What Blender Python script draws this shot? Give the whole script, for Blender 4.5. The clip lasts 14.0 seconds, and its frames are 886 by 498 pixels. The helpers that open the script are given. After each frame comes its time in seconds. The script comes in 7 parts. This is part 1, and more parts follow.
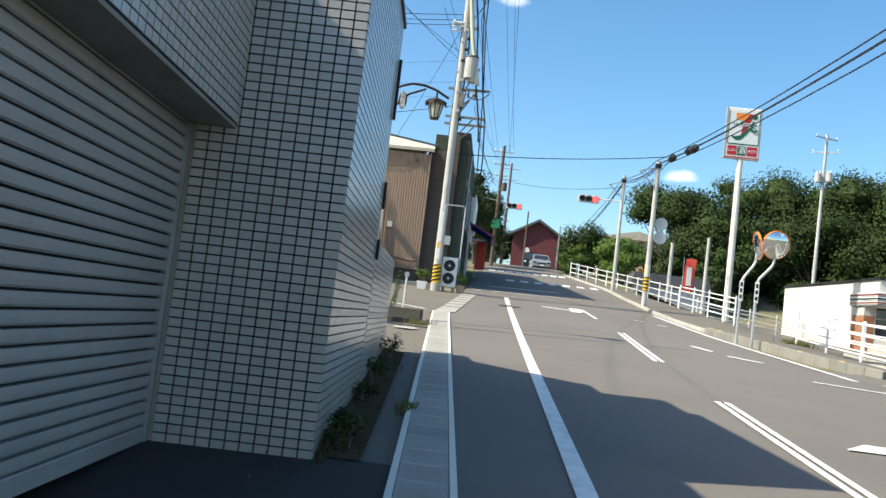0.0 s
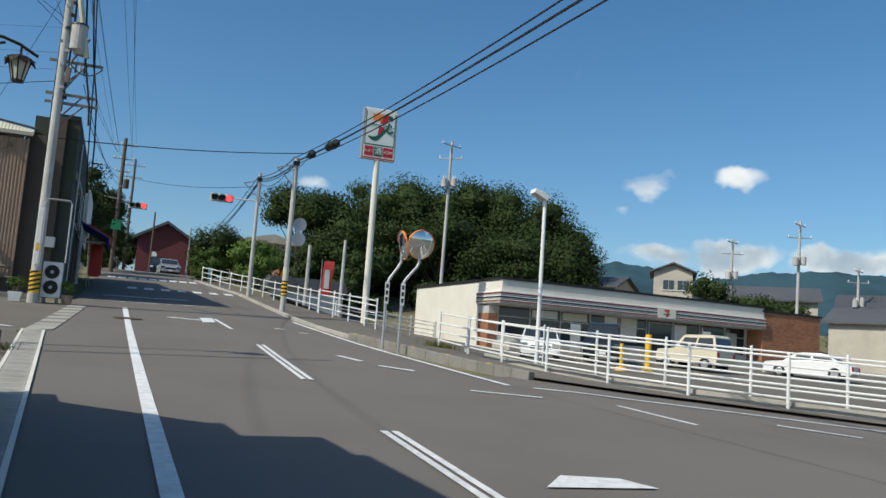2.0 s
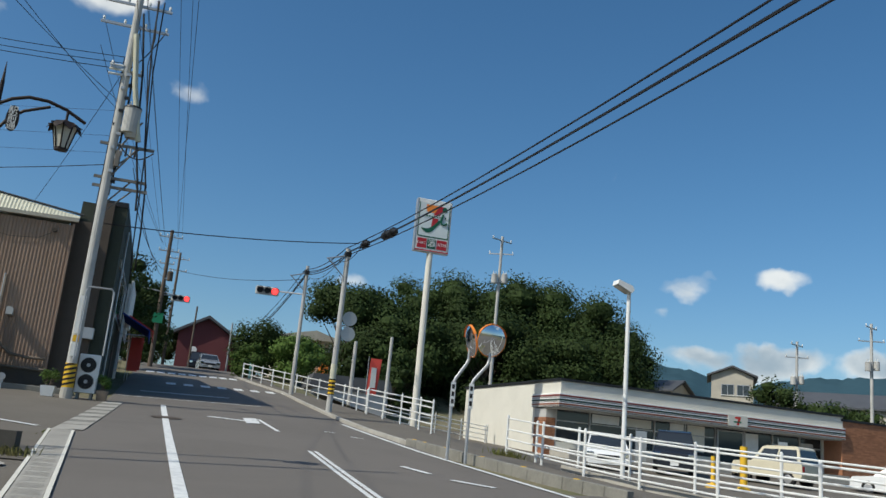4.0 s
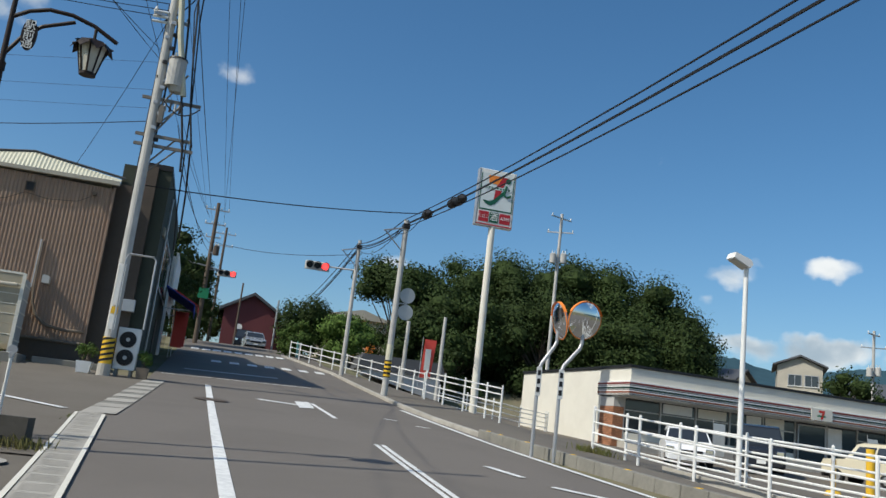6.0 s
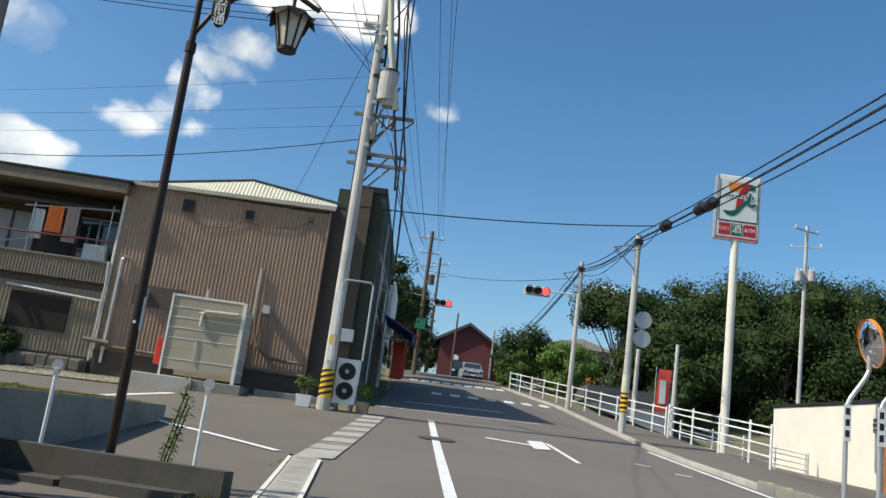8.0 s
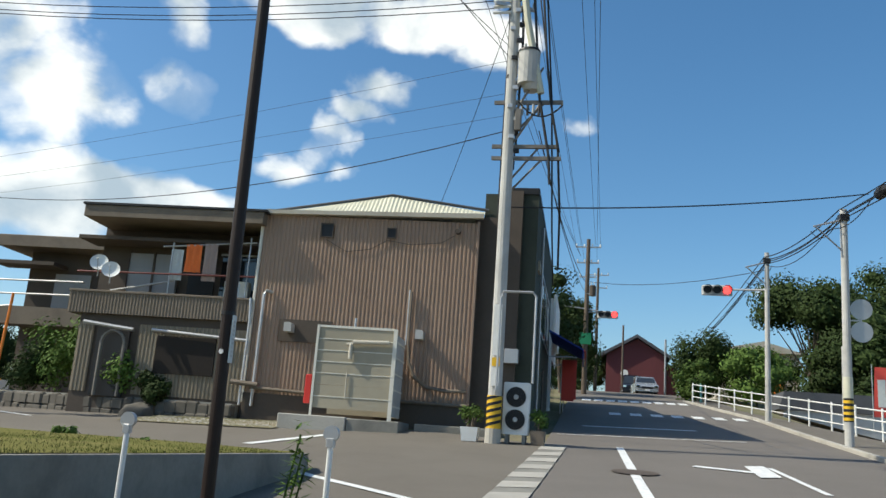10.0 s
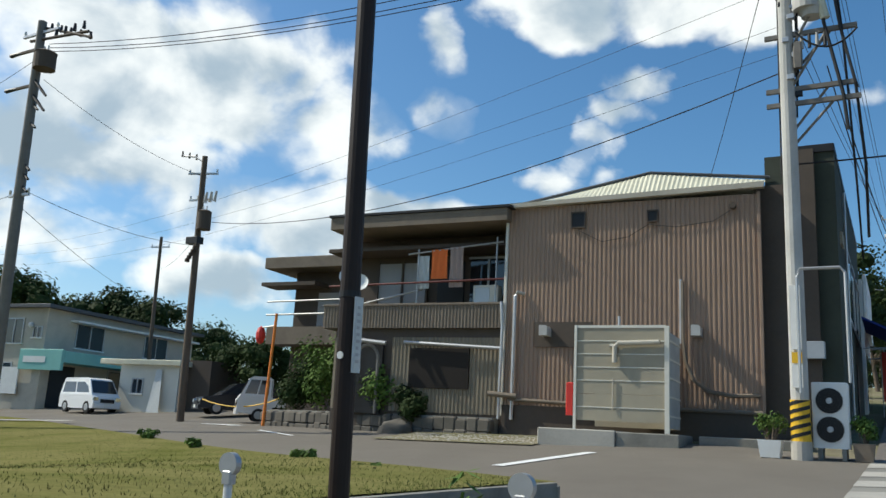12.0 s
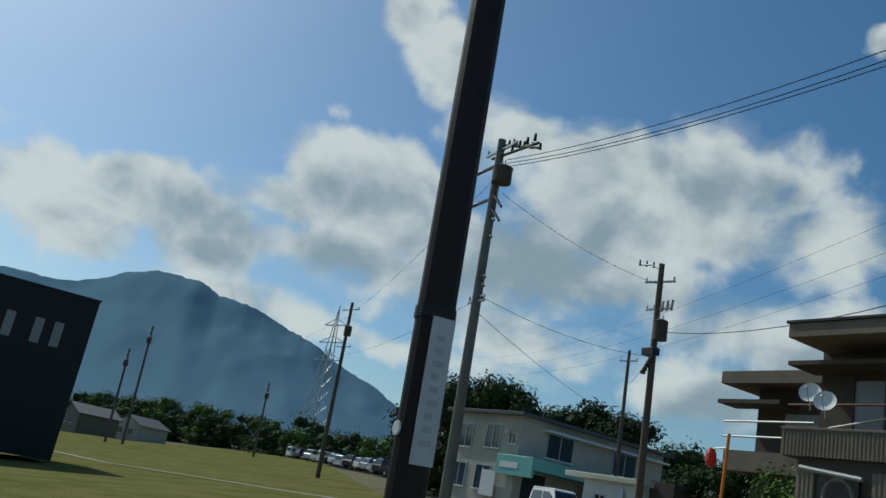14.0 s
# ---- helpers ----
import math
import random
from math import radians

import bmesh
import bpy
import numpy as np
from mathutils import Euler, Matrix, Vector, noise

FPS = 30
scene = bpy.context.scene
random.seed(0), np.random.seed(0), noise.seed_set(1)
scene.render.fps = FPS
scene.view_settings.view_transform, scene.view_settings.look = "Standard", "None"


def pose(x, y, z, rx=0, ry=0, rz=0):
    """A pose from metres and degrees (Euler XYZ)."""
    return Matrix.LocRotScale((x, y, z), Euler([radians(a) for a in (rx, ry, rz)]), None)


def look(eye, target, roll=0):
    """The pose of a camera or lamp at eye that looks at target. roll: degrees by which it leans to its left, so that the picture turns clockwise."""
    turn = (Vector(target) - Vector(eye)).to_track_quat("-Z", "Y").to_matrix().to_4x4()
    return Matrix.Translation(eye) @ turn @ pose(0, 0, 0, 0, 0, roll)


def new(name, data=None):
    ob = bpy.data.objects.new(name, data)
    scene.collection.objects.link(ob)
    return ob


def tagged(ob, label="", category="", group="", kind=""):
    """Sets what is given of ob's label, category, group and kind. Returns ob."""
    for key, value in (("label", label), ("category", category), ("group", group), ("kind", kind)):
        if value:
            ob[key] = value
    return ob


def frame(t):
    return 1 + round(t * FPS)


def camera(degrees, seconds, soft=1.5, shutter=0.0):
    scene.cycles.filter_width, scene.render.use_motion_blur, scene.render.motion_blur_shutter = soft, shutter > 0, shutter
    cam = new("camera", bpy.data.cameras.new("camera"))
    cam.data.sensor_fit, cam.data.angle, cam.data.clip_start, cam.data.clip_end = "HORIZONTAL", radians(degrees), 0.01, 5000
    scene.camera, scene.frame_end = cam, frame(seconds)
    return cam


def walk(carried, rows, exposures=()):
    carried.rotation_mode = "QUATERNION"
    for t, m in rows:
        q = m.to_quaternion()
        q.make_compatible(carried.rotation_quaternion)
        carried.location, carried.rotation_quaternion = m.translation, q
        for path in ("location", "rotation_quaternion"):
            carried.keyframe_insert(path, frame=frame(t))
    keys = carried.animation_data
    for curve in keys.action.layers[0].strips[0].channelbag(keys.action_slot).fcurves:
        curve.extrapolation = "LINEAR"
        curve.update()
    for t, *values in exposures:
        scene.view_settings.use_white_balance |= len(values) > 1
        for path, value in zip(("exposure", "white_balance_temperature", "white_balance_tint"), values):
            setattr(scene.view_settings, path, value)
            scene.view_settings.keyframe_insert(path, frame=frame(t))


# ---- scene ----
cam = camera(55.4, 14.0)
PATH = [
    (0, (-0.037, -0.104, 0.695), (-0.196, 1.883, 0.851), 6.9),
    (0.5, (0.009, 0.467, 0.738), (-0.039, 2.458, 0.919), 7.8),
    (1, (0.077, 1.218, 0.795), (0.166, 3.204, 1.013), 6.0),
    (1.5, (0.112, 1.867, 0.77), (0.606, 3.78, 1.079), 4.7),
    (2, (0.225, 2.728, 0.875), (0.9, 4.594, 1.123), 4.0),
    (2.5, (0.16, 3.326, 0.885), (0.797, 5.176, 1.301), 5.8),
    (3, (0.153, 3.756, 0.914), (0.77, 5.601, 1.376), 4.3),
    (5.5, (0.119, 7.434, 1.129), (0.589, 9.318, 1.607), 7.4),
    (6, (0.11, 8.076, 1.171), (0.582, 9.973, 1.593), 6.7),
    (6.5, (0.079, 8.845, 1.214), (0.326, 10.786, 1.631), 9.3),
    (7, (0.102, 9.578, 1.313), (0.251, 11.53, 1.718), 3.7),
    (7.5, (0.018, 10.299, 1.345), (0.079, 12.253, 1.767), 6.0),
    (10, (-0.512, 14.074, 1.579), (-0.886, 15.988, 2.025), 4.2),
    (10.5, (-0.702, 14.824, 1.631), (-1.309, 16.666, 2.12), 4.5),
    (11, (-0.773, 15.533, 1.677), (-1.51, 17.336, 2.13), 1.6),
    (11.5, (-0.927, 16.188, 1.726), (-1.849, 17.911, 2.149), 5.1),
    (12, (-0.936, 16.789, 1.799), (-1.905, 18.487, 2.222), 3.1),
    (12.5, (-1.181, 17.424, 1.85), (-2.445, 18.879, 2.384), 8.5),
    (13, (-1.281, 18.048, 1.885), (-2.582, 19.474, 2.406), 8.2),
    (13.5, (-1.328, 18.498, 1.927), (-2.87, 19.589, 2.583), 14.1),
    (14, (-1.426, 19.136, 1.987), (-3.15, 19.985, 2.543), 11.4),
]
EXPOSURES = [(0, 1.1, 7000, 6), (0.6, 0.97, 6950, 6), (1.0, 0.6, 6700, 6), (1.5, 0.17, 6550, 6), (2.0, 0.12, 6500, 6), (3.0, -0.06, 6400, 5), (5.5, 0.1, 6500, 7), (6.0, 0.12, 6500, 7),
             (6.5, 0.25, 6550, 7), (7.5, 0.4, 6700, 7), (10, 0.47, 6700, 5), (11, 0.44, 6600, 4), (12, 0.32, 6500, 4), (12.5, 0.04, 6350, 2), (13.0, -0.12, 6250, 1), (13.5, -0.34, 6200, -2), (14, -0.5, 6150, -3)]
walk(cam, [(t, look(eye, target, roll)) for t, eye, target, roll in PATH], EXPOSURES)

# ---- light ----
SUN_TO = Vector((-4.0, -1.25, 4.1)).normalized()
sun = new("sun", bpy.data.lights.new("sun", "SUN"))
sun.data.energy, sun.data.angle, sun.data.color = 3.6, radians(0.6), (1.0, 0.94, 0.84)
sun.matrix_world = look((0, 0, 60), Vector((0, 0, 60)) - SUN_TO)
world = bpy.data.worlds.new("sky")
scene.world = world
world.use_nodes = True


def node(tree, kind, **inputs):
    n = tree.nodes.new(kind)
    for key, value in inputs.items():
        n.inputs[key.replace("_", " ")].default_value = value
    return n


def math_node(tree, op, a, b=None, clamp=False):
    n = tree.nodes.new("ShaderNodeMath")
    n.operation, n.use_clamp = op, clamp
    for i, v in enumerate((a, b)):
        if v is None:
            continue
        if isinstance(v, (int, float)):
            n.inputs[i].default_value = v
        else:
            tree.links.new(v, n.inputs[i])
    return n.outputs[0]


# cloud banks: degrees right of +y, degrees up, half width and half height in degrees, thickness
CLOUDS = [(-70, 18.6, 6.6, 3.7, 1.3), (-68.6, 30.6, 2.5, 2.8, 1.1), (-66, 28, 3.2, 3.0, 1.1), (-61, 24, 5.2, 3.6, 1.2), (-54, 22.5, 6.5, 4.4, 1.3),
          (-46.5, 23, 6.0, 4.4, 1.25), (-41, 22.5, 4.2, 3.6, 1.1), (-37.5, 20, 5, 3, 1.0), (-83.5, 15.2, 4.6, 2.6, 1.2), (-78, 14, 5, 3.2, 1.2),
          (-90, 13, 6, 3, 1.2), (-70, 13.6, 8, 2.6, 1.2), (-60, 15.6, 9, 3.6, 1.25), (-50, 16.5, 7, 3.2, 1.0), (-58, 11.2, 13, 2.0, 0.95), (-66, 17, 5, 3, 1.2), (-50, 20, 12, 3.4, 1.2), (-75, 17, 6, 2.4, 1.15), (-43, 14, 9, 2.6, 0.95),
          (-64, 8.6, 9, 1.1, 0.75), (-76, 9.6, 8, 2.0, 0.9), (-45, 9, 4.6, 1.8, 1.05), (-32, 13.8, 4.8, 2.0, 1.15), (-38, 12.8, 5, 2.4, 1.15),
          (-39, 18.5, 5, 2.6, 0.9), (-30.2, 21.4, 2.8, 2.0, 1.0), (-30, 25.6, 1.9, 2.2, 0.95), (-35.5, 31.6, 1.8, 1.2, 0.9), (-36.8, 37.8, 5, 1.8, 0.9),
          (-25.6, 30.5, 3.2, 2.6, 1.0), (-20.5, 29.2, 4.2, 2.9, 1.1), (-14, 28.6, 5.4, 2.6, 1.1), (-8.8, 26.8, 3.0, 2.0, 0.95), (-23, 17.4, 2.5, 1.3, 1.05),
          (-19.6, 19.5, 2.1, 1.5, 1.05), (-16.4, 22.8, 2.1, 1.5, 0.95), (-21.2, 18.4, 2.2, 1.1, 1.0), (-18, 21.2, 2.0, 1.1, 1.0), (-18.8, 17.2, 1.7, 0.9, 0.85), (-73.2, 23.4, 1.1, 0.8, 0.8), (-1.6, 21.4, 1.8, 0.8, 0.72),
          (32.6, 11.9, 2.5, 0.75, 1.08), (34.6, 12.3, 1.4, 0.45, 0.9), (40.2, 12.6, 1.8, 0.66, 0.88), (31, 10.5, 0.7, 0.4, 0.8), (34, 7.3, 2.8, 0.85, 1.3),
          (38.6, 7.5, 2.8, 1.05, 1.35), (46, 7.0, 4.2, 0.9, 1.3), (11, 11.6, 1.5, 0.7, 0.62), (65, 9, 10, 3, 0.9), (-130, 30, 20, 12, 1.0),
          (-101, 14, 8, 5, 1.2), (120, 25, 18, 10, 0.9)]


def build_sky(tree):
    tree.nodes.clear()
    out = tree.nodes.new("ShaderNodeOutputWorld")
    background = node(tree, "ShaderNodeBackground", Strength=0.115)
    sky = tree.nodes.new("ShaderNodeTexSky")
    sky.sky_type, sky.sun_disc = "NISHITA", False
    sky.sun_elevation = math.asin(SUN_TO.z)
    sky.sun_rotation = math.atan2(SUN_TO.x, SUN_TO.y)
    sky.air_density, sky.dust_density, sky.ozone_density = 1.0, 1.25, 4.0
    where = tree.nodes.new("ShaderNodeTexCoord")
    axes = tree.nodes.new("ShaderNodeSeparateXYZ")
    tree.links.new(where.outputs["Generated"], axes.inputs[0])
    chart = tree.nodes.new("ShaderNodeCombineXYZ")
    tree.links.new(math_node(tree, "ARCTAN2", axes.outputs["X"], axes.outputs["Y"]), chart.inputs["X"])
    tree.links.new(math_node(tree, "ARCSINE", axes.outputs["Z"]), chart.inputs["Y"])

    def vector_node(op, a, b):
        n = tree.nodes.new("ShaderNodeVectorMath")
        n.operation = op
        for i, v in enumerate((a, b)):
            if isinstance(v, tuple):
                n.inputs[i].default_value = v
            else:
                tree.links.new(v, n.inputs[i])
        return n.outputs["Value" if op == "DOT_PRODUCT" else "Vector"]

    # the banks' outlines are torn by a coarse and a fine swirl
    torn = chart.outputs[0]
    for scale, amount in ((5.0, 0.13), (16.0, 0.05)):
        swirl = node(tree, "ShaderNodeTexNoise", Scale=scale, Detail=4.0, Roughness=0.6)
        tree.links.new(where.outputs["Generated"], swirl.inputs["Vector"])
        torn = vector_node("ADD", torn, vector_node("MULTIPLY", vector_node("SUBTRACT", swirl.outputs["Color"], (0.5, 0.5, 0.5)), (amount, amount * 0.6, 0.0)))
    total = None
    for az, el, wide_by, high_by, thick in CLOUDS:
        off = vector_node("SUBTRACT", torn, (radians(az), radians(el), 0.0))
        off = vector_node("MULTIPLY", off, (1 / radians(wide_by * 1.5), 1 / radians(high_by * 1.5), 0.0))
        near = math_node(tree, "MULTIPLY_ADD", vector_node("DOT_PRODUCT", off, off), -thick)
        near.node.inputs[2].default_value = thick
        total = near if total is None else math_node(tree, "MAXIMUM", total, near)
    total = math_node(tree, "MAXIMUM", total, 0.0)
    flat = tree.nodes.new("ShaderNodeMapping")
    flat.inputs["Scale"].default_value = (1, 1, 1.3)
    tree.links.new(where.outputs["Generated"], flat.inputs["Vector"])

    def billows(shift):
        n = node(tree, "ShaderNodeTexNoise", Scale=7.6, Detail=8.0, Roughness=0.5, Distortion=0.2)
        tree.links.new(vector_node("ADD", flat.outputs[0], shift), n.inputs["Vector"])
        return n.outputs["Fac"]

    billow, sunward = billows((0.0, 0.0, 0.0)), billows(tuple(SUN_TO * 0.05))
    wide = node(tree, "ShaderNodeTexNoise", Scale=4.5, Detail=4.0, Roughness=0.5)
    tree.links.new(flat.outputs[0], wide.inputs["Vector"])
    cover = math_node(tree, "MULTIPLY_ADD", billow, 2.4)
    cover.node.inputs[2].default_value = -1.7
    cover = math_node(tree, "ADD", cover, total)
    edge = math_node(tree, "MULTIPLY", cover, 1.9, True)
    smooth = tree.nodes.new("ShaderNodeMapRange")
    smooth.interpolation_type = "SMOOTHSTEP"
    tree.links.new(edge, smooth.inputs["Value"])
    # the side of each billow towards the sun is bright, thick cores are grey
    relief = math_node(tree, "MULTIPLY", math_node(tree, "SUBTRACT", billow, sunward), 2.6)
    depth = math_node(tree, "MULTIPLY_ADD", cover, -0.55)
    depth.node.inputs[2].default_value = 0.32
    lit = math_node(tree, "ADD", math_node(tree, "ADD", relief, depth), wide.outputs["Fac"])
    body = tree.nodes.new("ShaderNodeMapRange")
    body.interpolation_type = "SMOOTHSTEP"
    body.inputs["From Min"].default_value, body.inputs["From Max"].default_value = 0.12, 0.88
    tree.links.new(lit, body.inputs["Value"])
    shade = tree.nodes.new("ShaderNodeMix")
    shade.data_type = "RGBA"
    shade.inputs["A"].default_value, shade.inputs["B"].default_value = (3.2, 3.85, 4.5, 1), (7.8, 7.8, 7.75, 1)
    tree.links.new(body.outputs[0], shade.inputs["Factor"])
    mix = tree.nodes.new("ShaderNodeMix")
    mix.data_type = "RGBA"
    haze = math_node(tree, "MULTIPLY_ADD", billow, 0.8)
    tree.links.new(total, haze.node.inputs[2])
    veil = math_node(tree, "MULTIPLY", math_node(tree, "SUBTRACT", haze, 0.98, True), 0.75)
    tree.links.new(math_node(tree, "MAXIMUM", math_node(tree, "MULTIPLY", smooth.outputs[0], 0.9), veil), mix.inputs["Factor"])
    deep = tree.nodes.new("ShaderNodeHueSaturation")
    deep.inputs["Saturation"].default_value = 1.2
    deep.inputs["Hue"].default_value = 0.496
    tree.links.new(sky.outputs[0], deep.inputs["Color"])
    tree.links.new(deep.outputs[0], mix.inputs["A"])
    tree.links.new(shade.outputs["Result"], mix.inputs["B"])
    tree.links.new(mix.outputs["Result"], background.inputs["Color"])
    tree.links.new(background.outputs[0], out.inputs[0])


build_sky(world.node_tree)

# ---- materials ----


def material(name, colour, rough=0.7, metal=0.0, vary=0.18, grain=12.0, bump=0.15, stain=0.15, stain_scale=0.7, second=None,
             spec=0.4, piece=0.0, stretch=(1, 1, 1)):
    """A weathered surface: two scales of colour variation, fine relief, and a shift from piece to piece."""
    m = bpy.data.materials.new(name)
    m.use_nodes = True
    t = m.node_tree
    b = t.nodes["Principled BSDF"]
    b.inputs["Metallic"].default_value = metal
    b.inputs["Specular IOR Level"].default_value = spec
    where = t.nodes.new("ShaderNodeNewGeometry")
    mapping = t.nodes.new("ShaderNodeMapping")
    mapping.inputs["Scale"].default_value = stretch
    t.links.new(where.outputs["Position"], mapping.inputs["Vector"])
    fine = node(t, "ShaderNodeTexNoise", Scale=grain, Detail=6.0, Roughness=0.65)
    broad = node(t, "ShaderNodeTexNoise", Scale=stain_scale, Detail=5.0, Roughness=0.6, Distortion=0.4)
    for n in (fine, broad):
        t.links.new(mapping.outputs[0], n.inputs["Vector"])
    dark = second or tuple(c * 0.55 for c in colour)
    base = t.nodes.new("ShaderNodeMix")
    base.data_type = "RGBA"
    base.inputs["A"].default_value, base.inputs["B"].default_value = (*colour, 1), (*dark, 1)
    lift = t.nodes.new("ShaderNodeMapRange")
    lift.inputs["From Min"].default_value, lift.inputs["From Max"].default_value = 0.42, 0.72
    lift.inputs["To Max"].default_value = stain
    t.links.new(broad.outputs["Fac"], lift.inputs["Value"])
    t.links.new(lift.outputs[0], base.inputs["Factor"])
    hue = t.nodes.new("ShaderNodeHueSaturation")
    t.links.new(base.outputs["Result"], hue.inputs["Color"])
    value = math_node(t, "MULTIPLY_ADD", fine.outputs["Fac"], vary * 2)
    value.node.inputs[2].default_value = 1.0 - vary
    if piece:
        info = t.nodes.new("ShaderNodeObjectInfo")
        shift = math_node(t, "MULTIPLY_ADD", info.outputs["Random"], piece)
        shift.node.inputs[2].default_value = -piece / 2
        island = math_node(t, "MULTIPLY_ADD", where.outputs["Random Per Island"], piece)
        island.node.inputs[2].default_value = -piece / 2
        value = math_node(t, "ADD", math_node(t, "ADD", value, shift), island)
    t.links.new(value, hue.inputs["Value"])
    t.links.new(hue.outputs[0], b.inputs["Base Color"])
    gloss = math_node(t, "MULTIPLY_ADD", fine.outputs["Fac"], 0.2, True)
    gloss.node.inputs[2].default_value = rough - 0.1
    t.links.new(gloss, b.inputs["Roughness"])
    if bump:
        relief = node(t, "ShaderNodeBump", Strength=bump, Distance=0.01)
        t.links.new(fine.outputs["Fac"], relief.inputs["Height"])
        t.links.new(relief.outputs[0], b.inputs["Normal"])
    return m


def glass_pane(name, colour, rough=0.05):
    m = bpy.data.materials.new(name)
    m.use_nodes = True
    b = m.node_tree.nodes["Principled BSDF"]
    b.inputs["Base Color"].default_value = (*colour, 1)
    b.inputs["Roughness"].default_value = rough
    b.inputs["Specular IOR Level"].default_value = 0.8
    return m


def glow(name, colour, strength):
    m = bpy.data.materials.new(name)
    m.use_nodes = True
    b = m.node_tree.nodes["Principled BSDF"]
    b.inputs["Base Color"].default_value = (*colour, 1)
    b.inputs["Emission Color"].default_value = (*colour, 1)
    b.inputs["Emission Strength"].default_value = strength
    return m


ASPHALT = material("asphalt", (0.172, 0.154, 0.135), 0.85, vary=0.22, grain=60, bump=0.5, stain=0.45, stain_scale=0.35, second=(0.125, 0.111, 0.096), spec=0.2)
ASPHALT_OLD = material("old asphalt", (0.165, 0.147, 0.122), 0.9, vary=0.22, grain=50, bump=0.5, stain=0.5, stain_scale=0.5, second=(0.12, 0.105, 0.086), spec=0.2)
ASPHALT_NEW = material("fresh asphalt", (0.026, 0.025, 0.025), 0.8, vary=0.3, grain=70, bump=0.6, stain=0.3)
PAINT = material("road paint", (0.78, 0.78, 0.75), 0.7, vary=0.16, grain=35, stain=0.75, stain_scale=6, second=(0.5, 0.5, 0.49), bump=0.2)
CONCRETE = material("concrete", (0.42, 0.395, 0.345), 0.85, vary=0.15, grain=20, stain=0.5, stain_scale=1.2, bump=0.3, piece=0.12)
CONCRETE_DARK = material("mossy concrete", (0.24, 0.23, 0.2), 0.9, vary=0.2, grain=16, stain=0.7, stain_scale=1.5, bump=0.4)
POLE_GREY = material("pole concrete", (0.5, 0.49, 0.46), 0.75, vary=0.1, grain=14, stain=0.5, stain_scale=1.1, bump=0.15)
GRASS = material("grass", (0.18, 0.166, 0.064), 0.95, vary=0.4, grain=9, stain=0.95, stain_scale=0.5, second=(0.105, 0.115, 0.03), bump=1.0, spec=0.0)
EARTH = material("earth", (0.2, 0.18, 0.12), 0.95, vary=0.3, grain=8, stain=0.7, stain_scale=0.4, second=(0.1, 0.12, 0.05), bump=0.8, spec=0.0)
DRY = material("dry weeds", (0.12, 0.095, 0.045), 0.9, vary=0.3, grain=3, bump=0, piece=0.5, spec=0.0)
BLADE = material("grass blades", (0.14, 0.16, 0.045), 0.85, vary=0.3, grain=3, bump=0, piece=0.5, stain=0.95, stain_scale=0.7, second=(0.27, 0.225, 0.11), spec=0.0)
LEAF = material("leaves", (0.033, 0.054, 0.014), 0.75, vary=0.3, grain=0.9, bump=0, piece=0.3, spec=0.15, stain=0.5, second=(0.024, 0.036, 0.012))
LEAF_LIGHT = material("light leaves", (0.085, 0.14, 0.03), 0.75, vary=0.3, grain=1.5, bump=0, piece=0.5, spec=0.15)
BARK = material("bark", (0.13, 0.1, 0.075), 0.9, vary=0.3, grain=14, bump=0.8)
TILE = material("grey wall tile", (0.42, 0.4, 0.36), 0.2, vary=0.06, grain=18, bump=0.05, stain=0.15, stain_scale=2, piece=0.1, spec=0.6)
JOINT = material("dark joint", (0.014, 0.014, 0.015), 0.9)
SHUTTER = material("shutter slat", (0.33, 0.315, 0.29), 0.5, metal=0.15, vary=0.08, grain=10, stain=0.3, stain_scale=1.5, piece=0.06, bump=0.08)
BROWN = material("brown sheet siding", (0.35, 0.238, 0.168), 0.6, vary=0.08, grain=6, stain=0.45, stain_scale=0.9, second=(0.24, 0.158, 0.108), piece=0.05, bump=0.05, stretch=(1, 1, 0.25))
OLIVE = material("olive brown siding", (0.25, 0.205, 0.145), 0.65, vary=0.1, grain=7, stain=0.5, stain_scale=0.8, second=(0.12, 0.1, 0.068), piece=0.05, bump=0.05, stretch=(1, 1, 0.25))
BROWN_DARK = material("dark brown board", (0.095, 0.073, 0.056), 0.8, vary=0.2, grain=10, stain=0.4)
BROWN_BAND = material("weathered fascia", (0.2, 0.16, 0.12), 0.75, vary=0.15, grain=9, stain=0.5, stain_scale=1.4)
CREAM = material("cream sheet roof", (0.62, 0.6, 0.46), 0.6, vary=0.08, grain=10, stain=0.35, stain_scale=1.2)
GREENISH = material("dark green render", (0.05, 0.058, 0.042), 0.85, vary=0.2, grain=8, stain=0.5)
WHITE = material("white paint", (0.78, 0.78, 0.75), 0.5, vary=0.05, grain=15, stain=0.25, stain_scale=2.0, second=(0.5, 0.49, 0.45), bump=0.05)
OFFWHITE = material("cream wall", (0.72, 0.69, 0.6), 0.75, vary=0.05, grain=12, stain=0.25, stain_scale=0.8, second=(0.5, 0.47, 0.4), bump=0.1)
BEIGE = material("beige render", (0.5, 0.46, 0.38), 0.85, vary=0.1, grain=9, stain=0.4, stain_scale=0.7)
PANEL = material("beige panel", (0.38, 0.335, 0.245), 0.6, vary=0.06, grain=10, stain=0.3, piece=0.08)
METAL = material("galvanised steel", (0.5, 0.5, 0.5), 0.45, metal=0.7, vary=0.1, grain=14, stain=0.4)
DARK_METAL = material("dark brown steel", (0.028, 0.018, 0.014), 0.5, metal=0.0, spec=0.25, vary=0.15, grain=10, stain=0.3)
RUSTY = material("weathered steel", (0.21, 0.19, 0.165), 0.6, metal=0.2, vary=0.2, grain=9, stain=0.6, stain_scale=1.5)
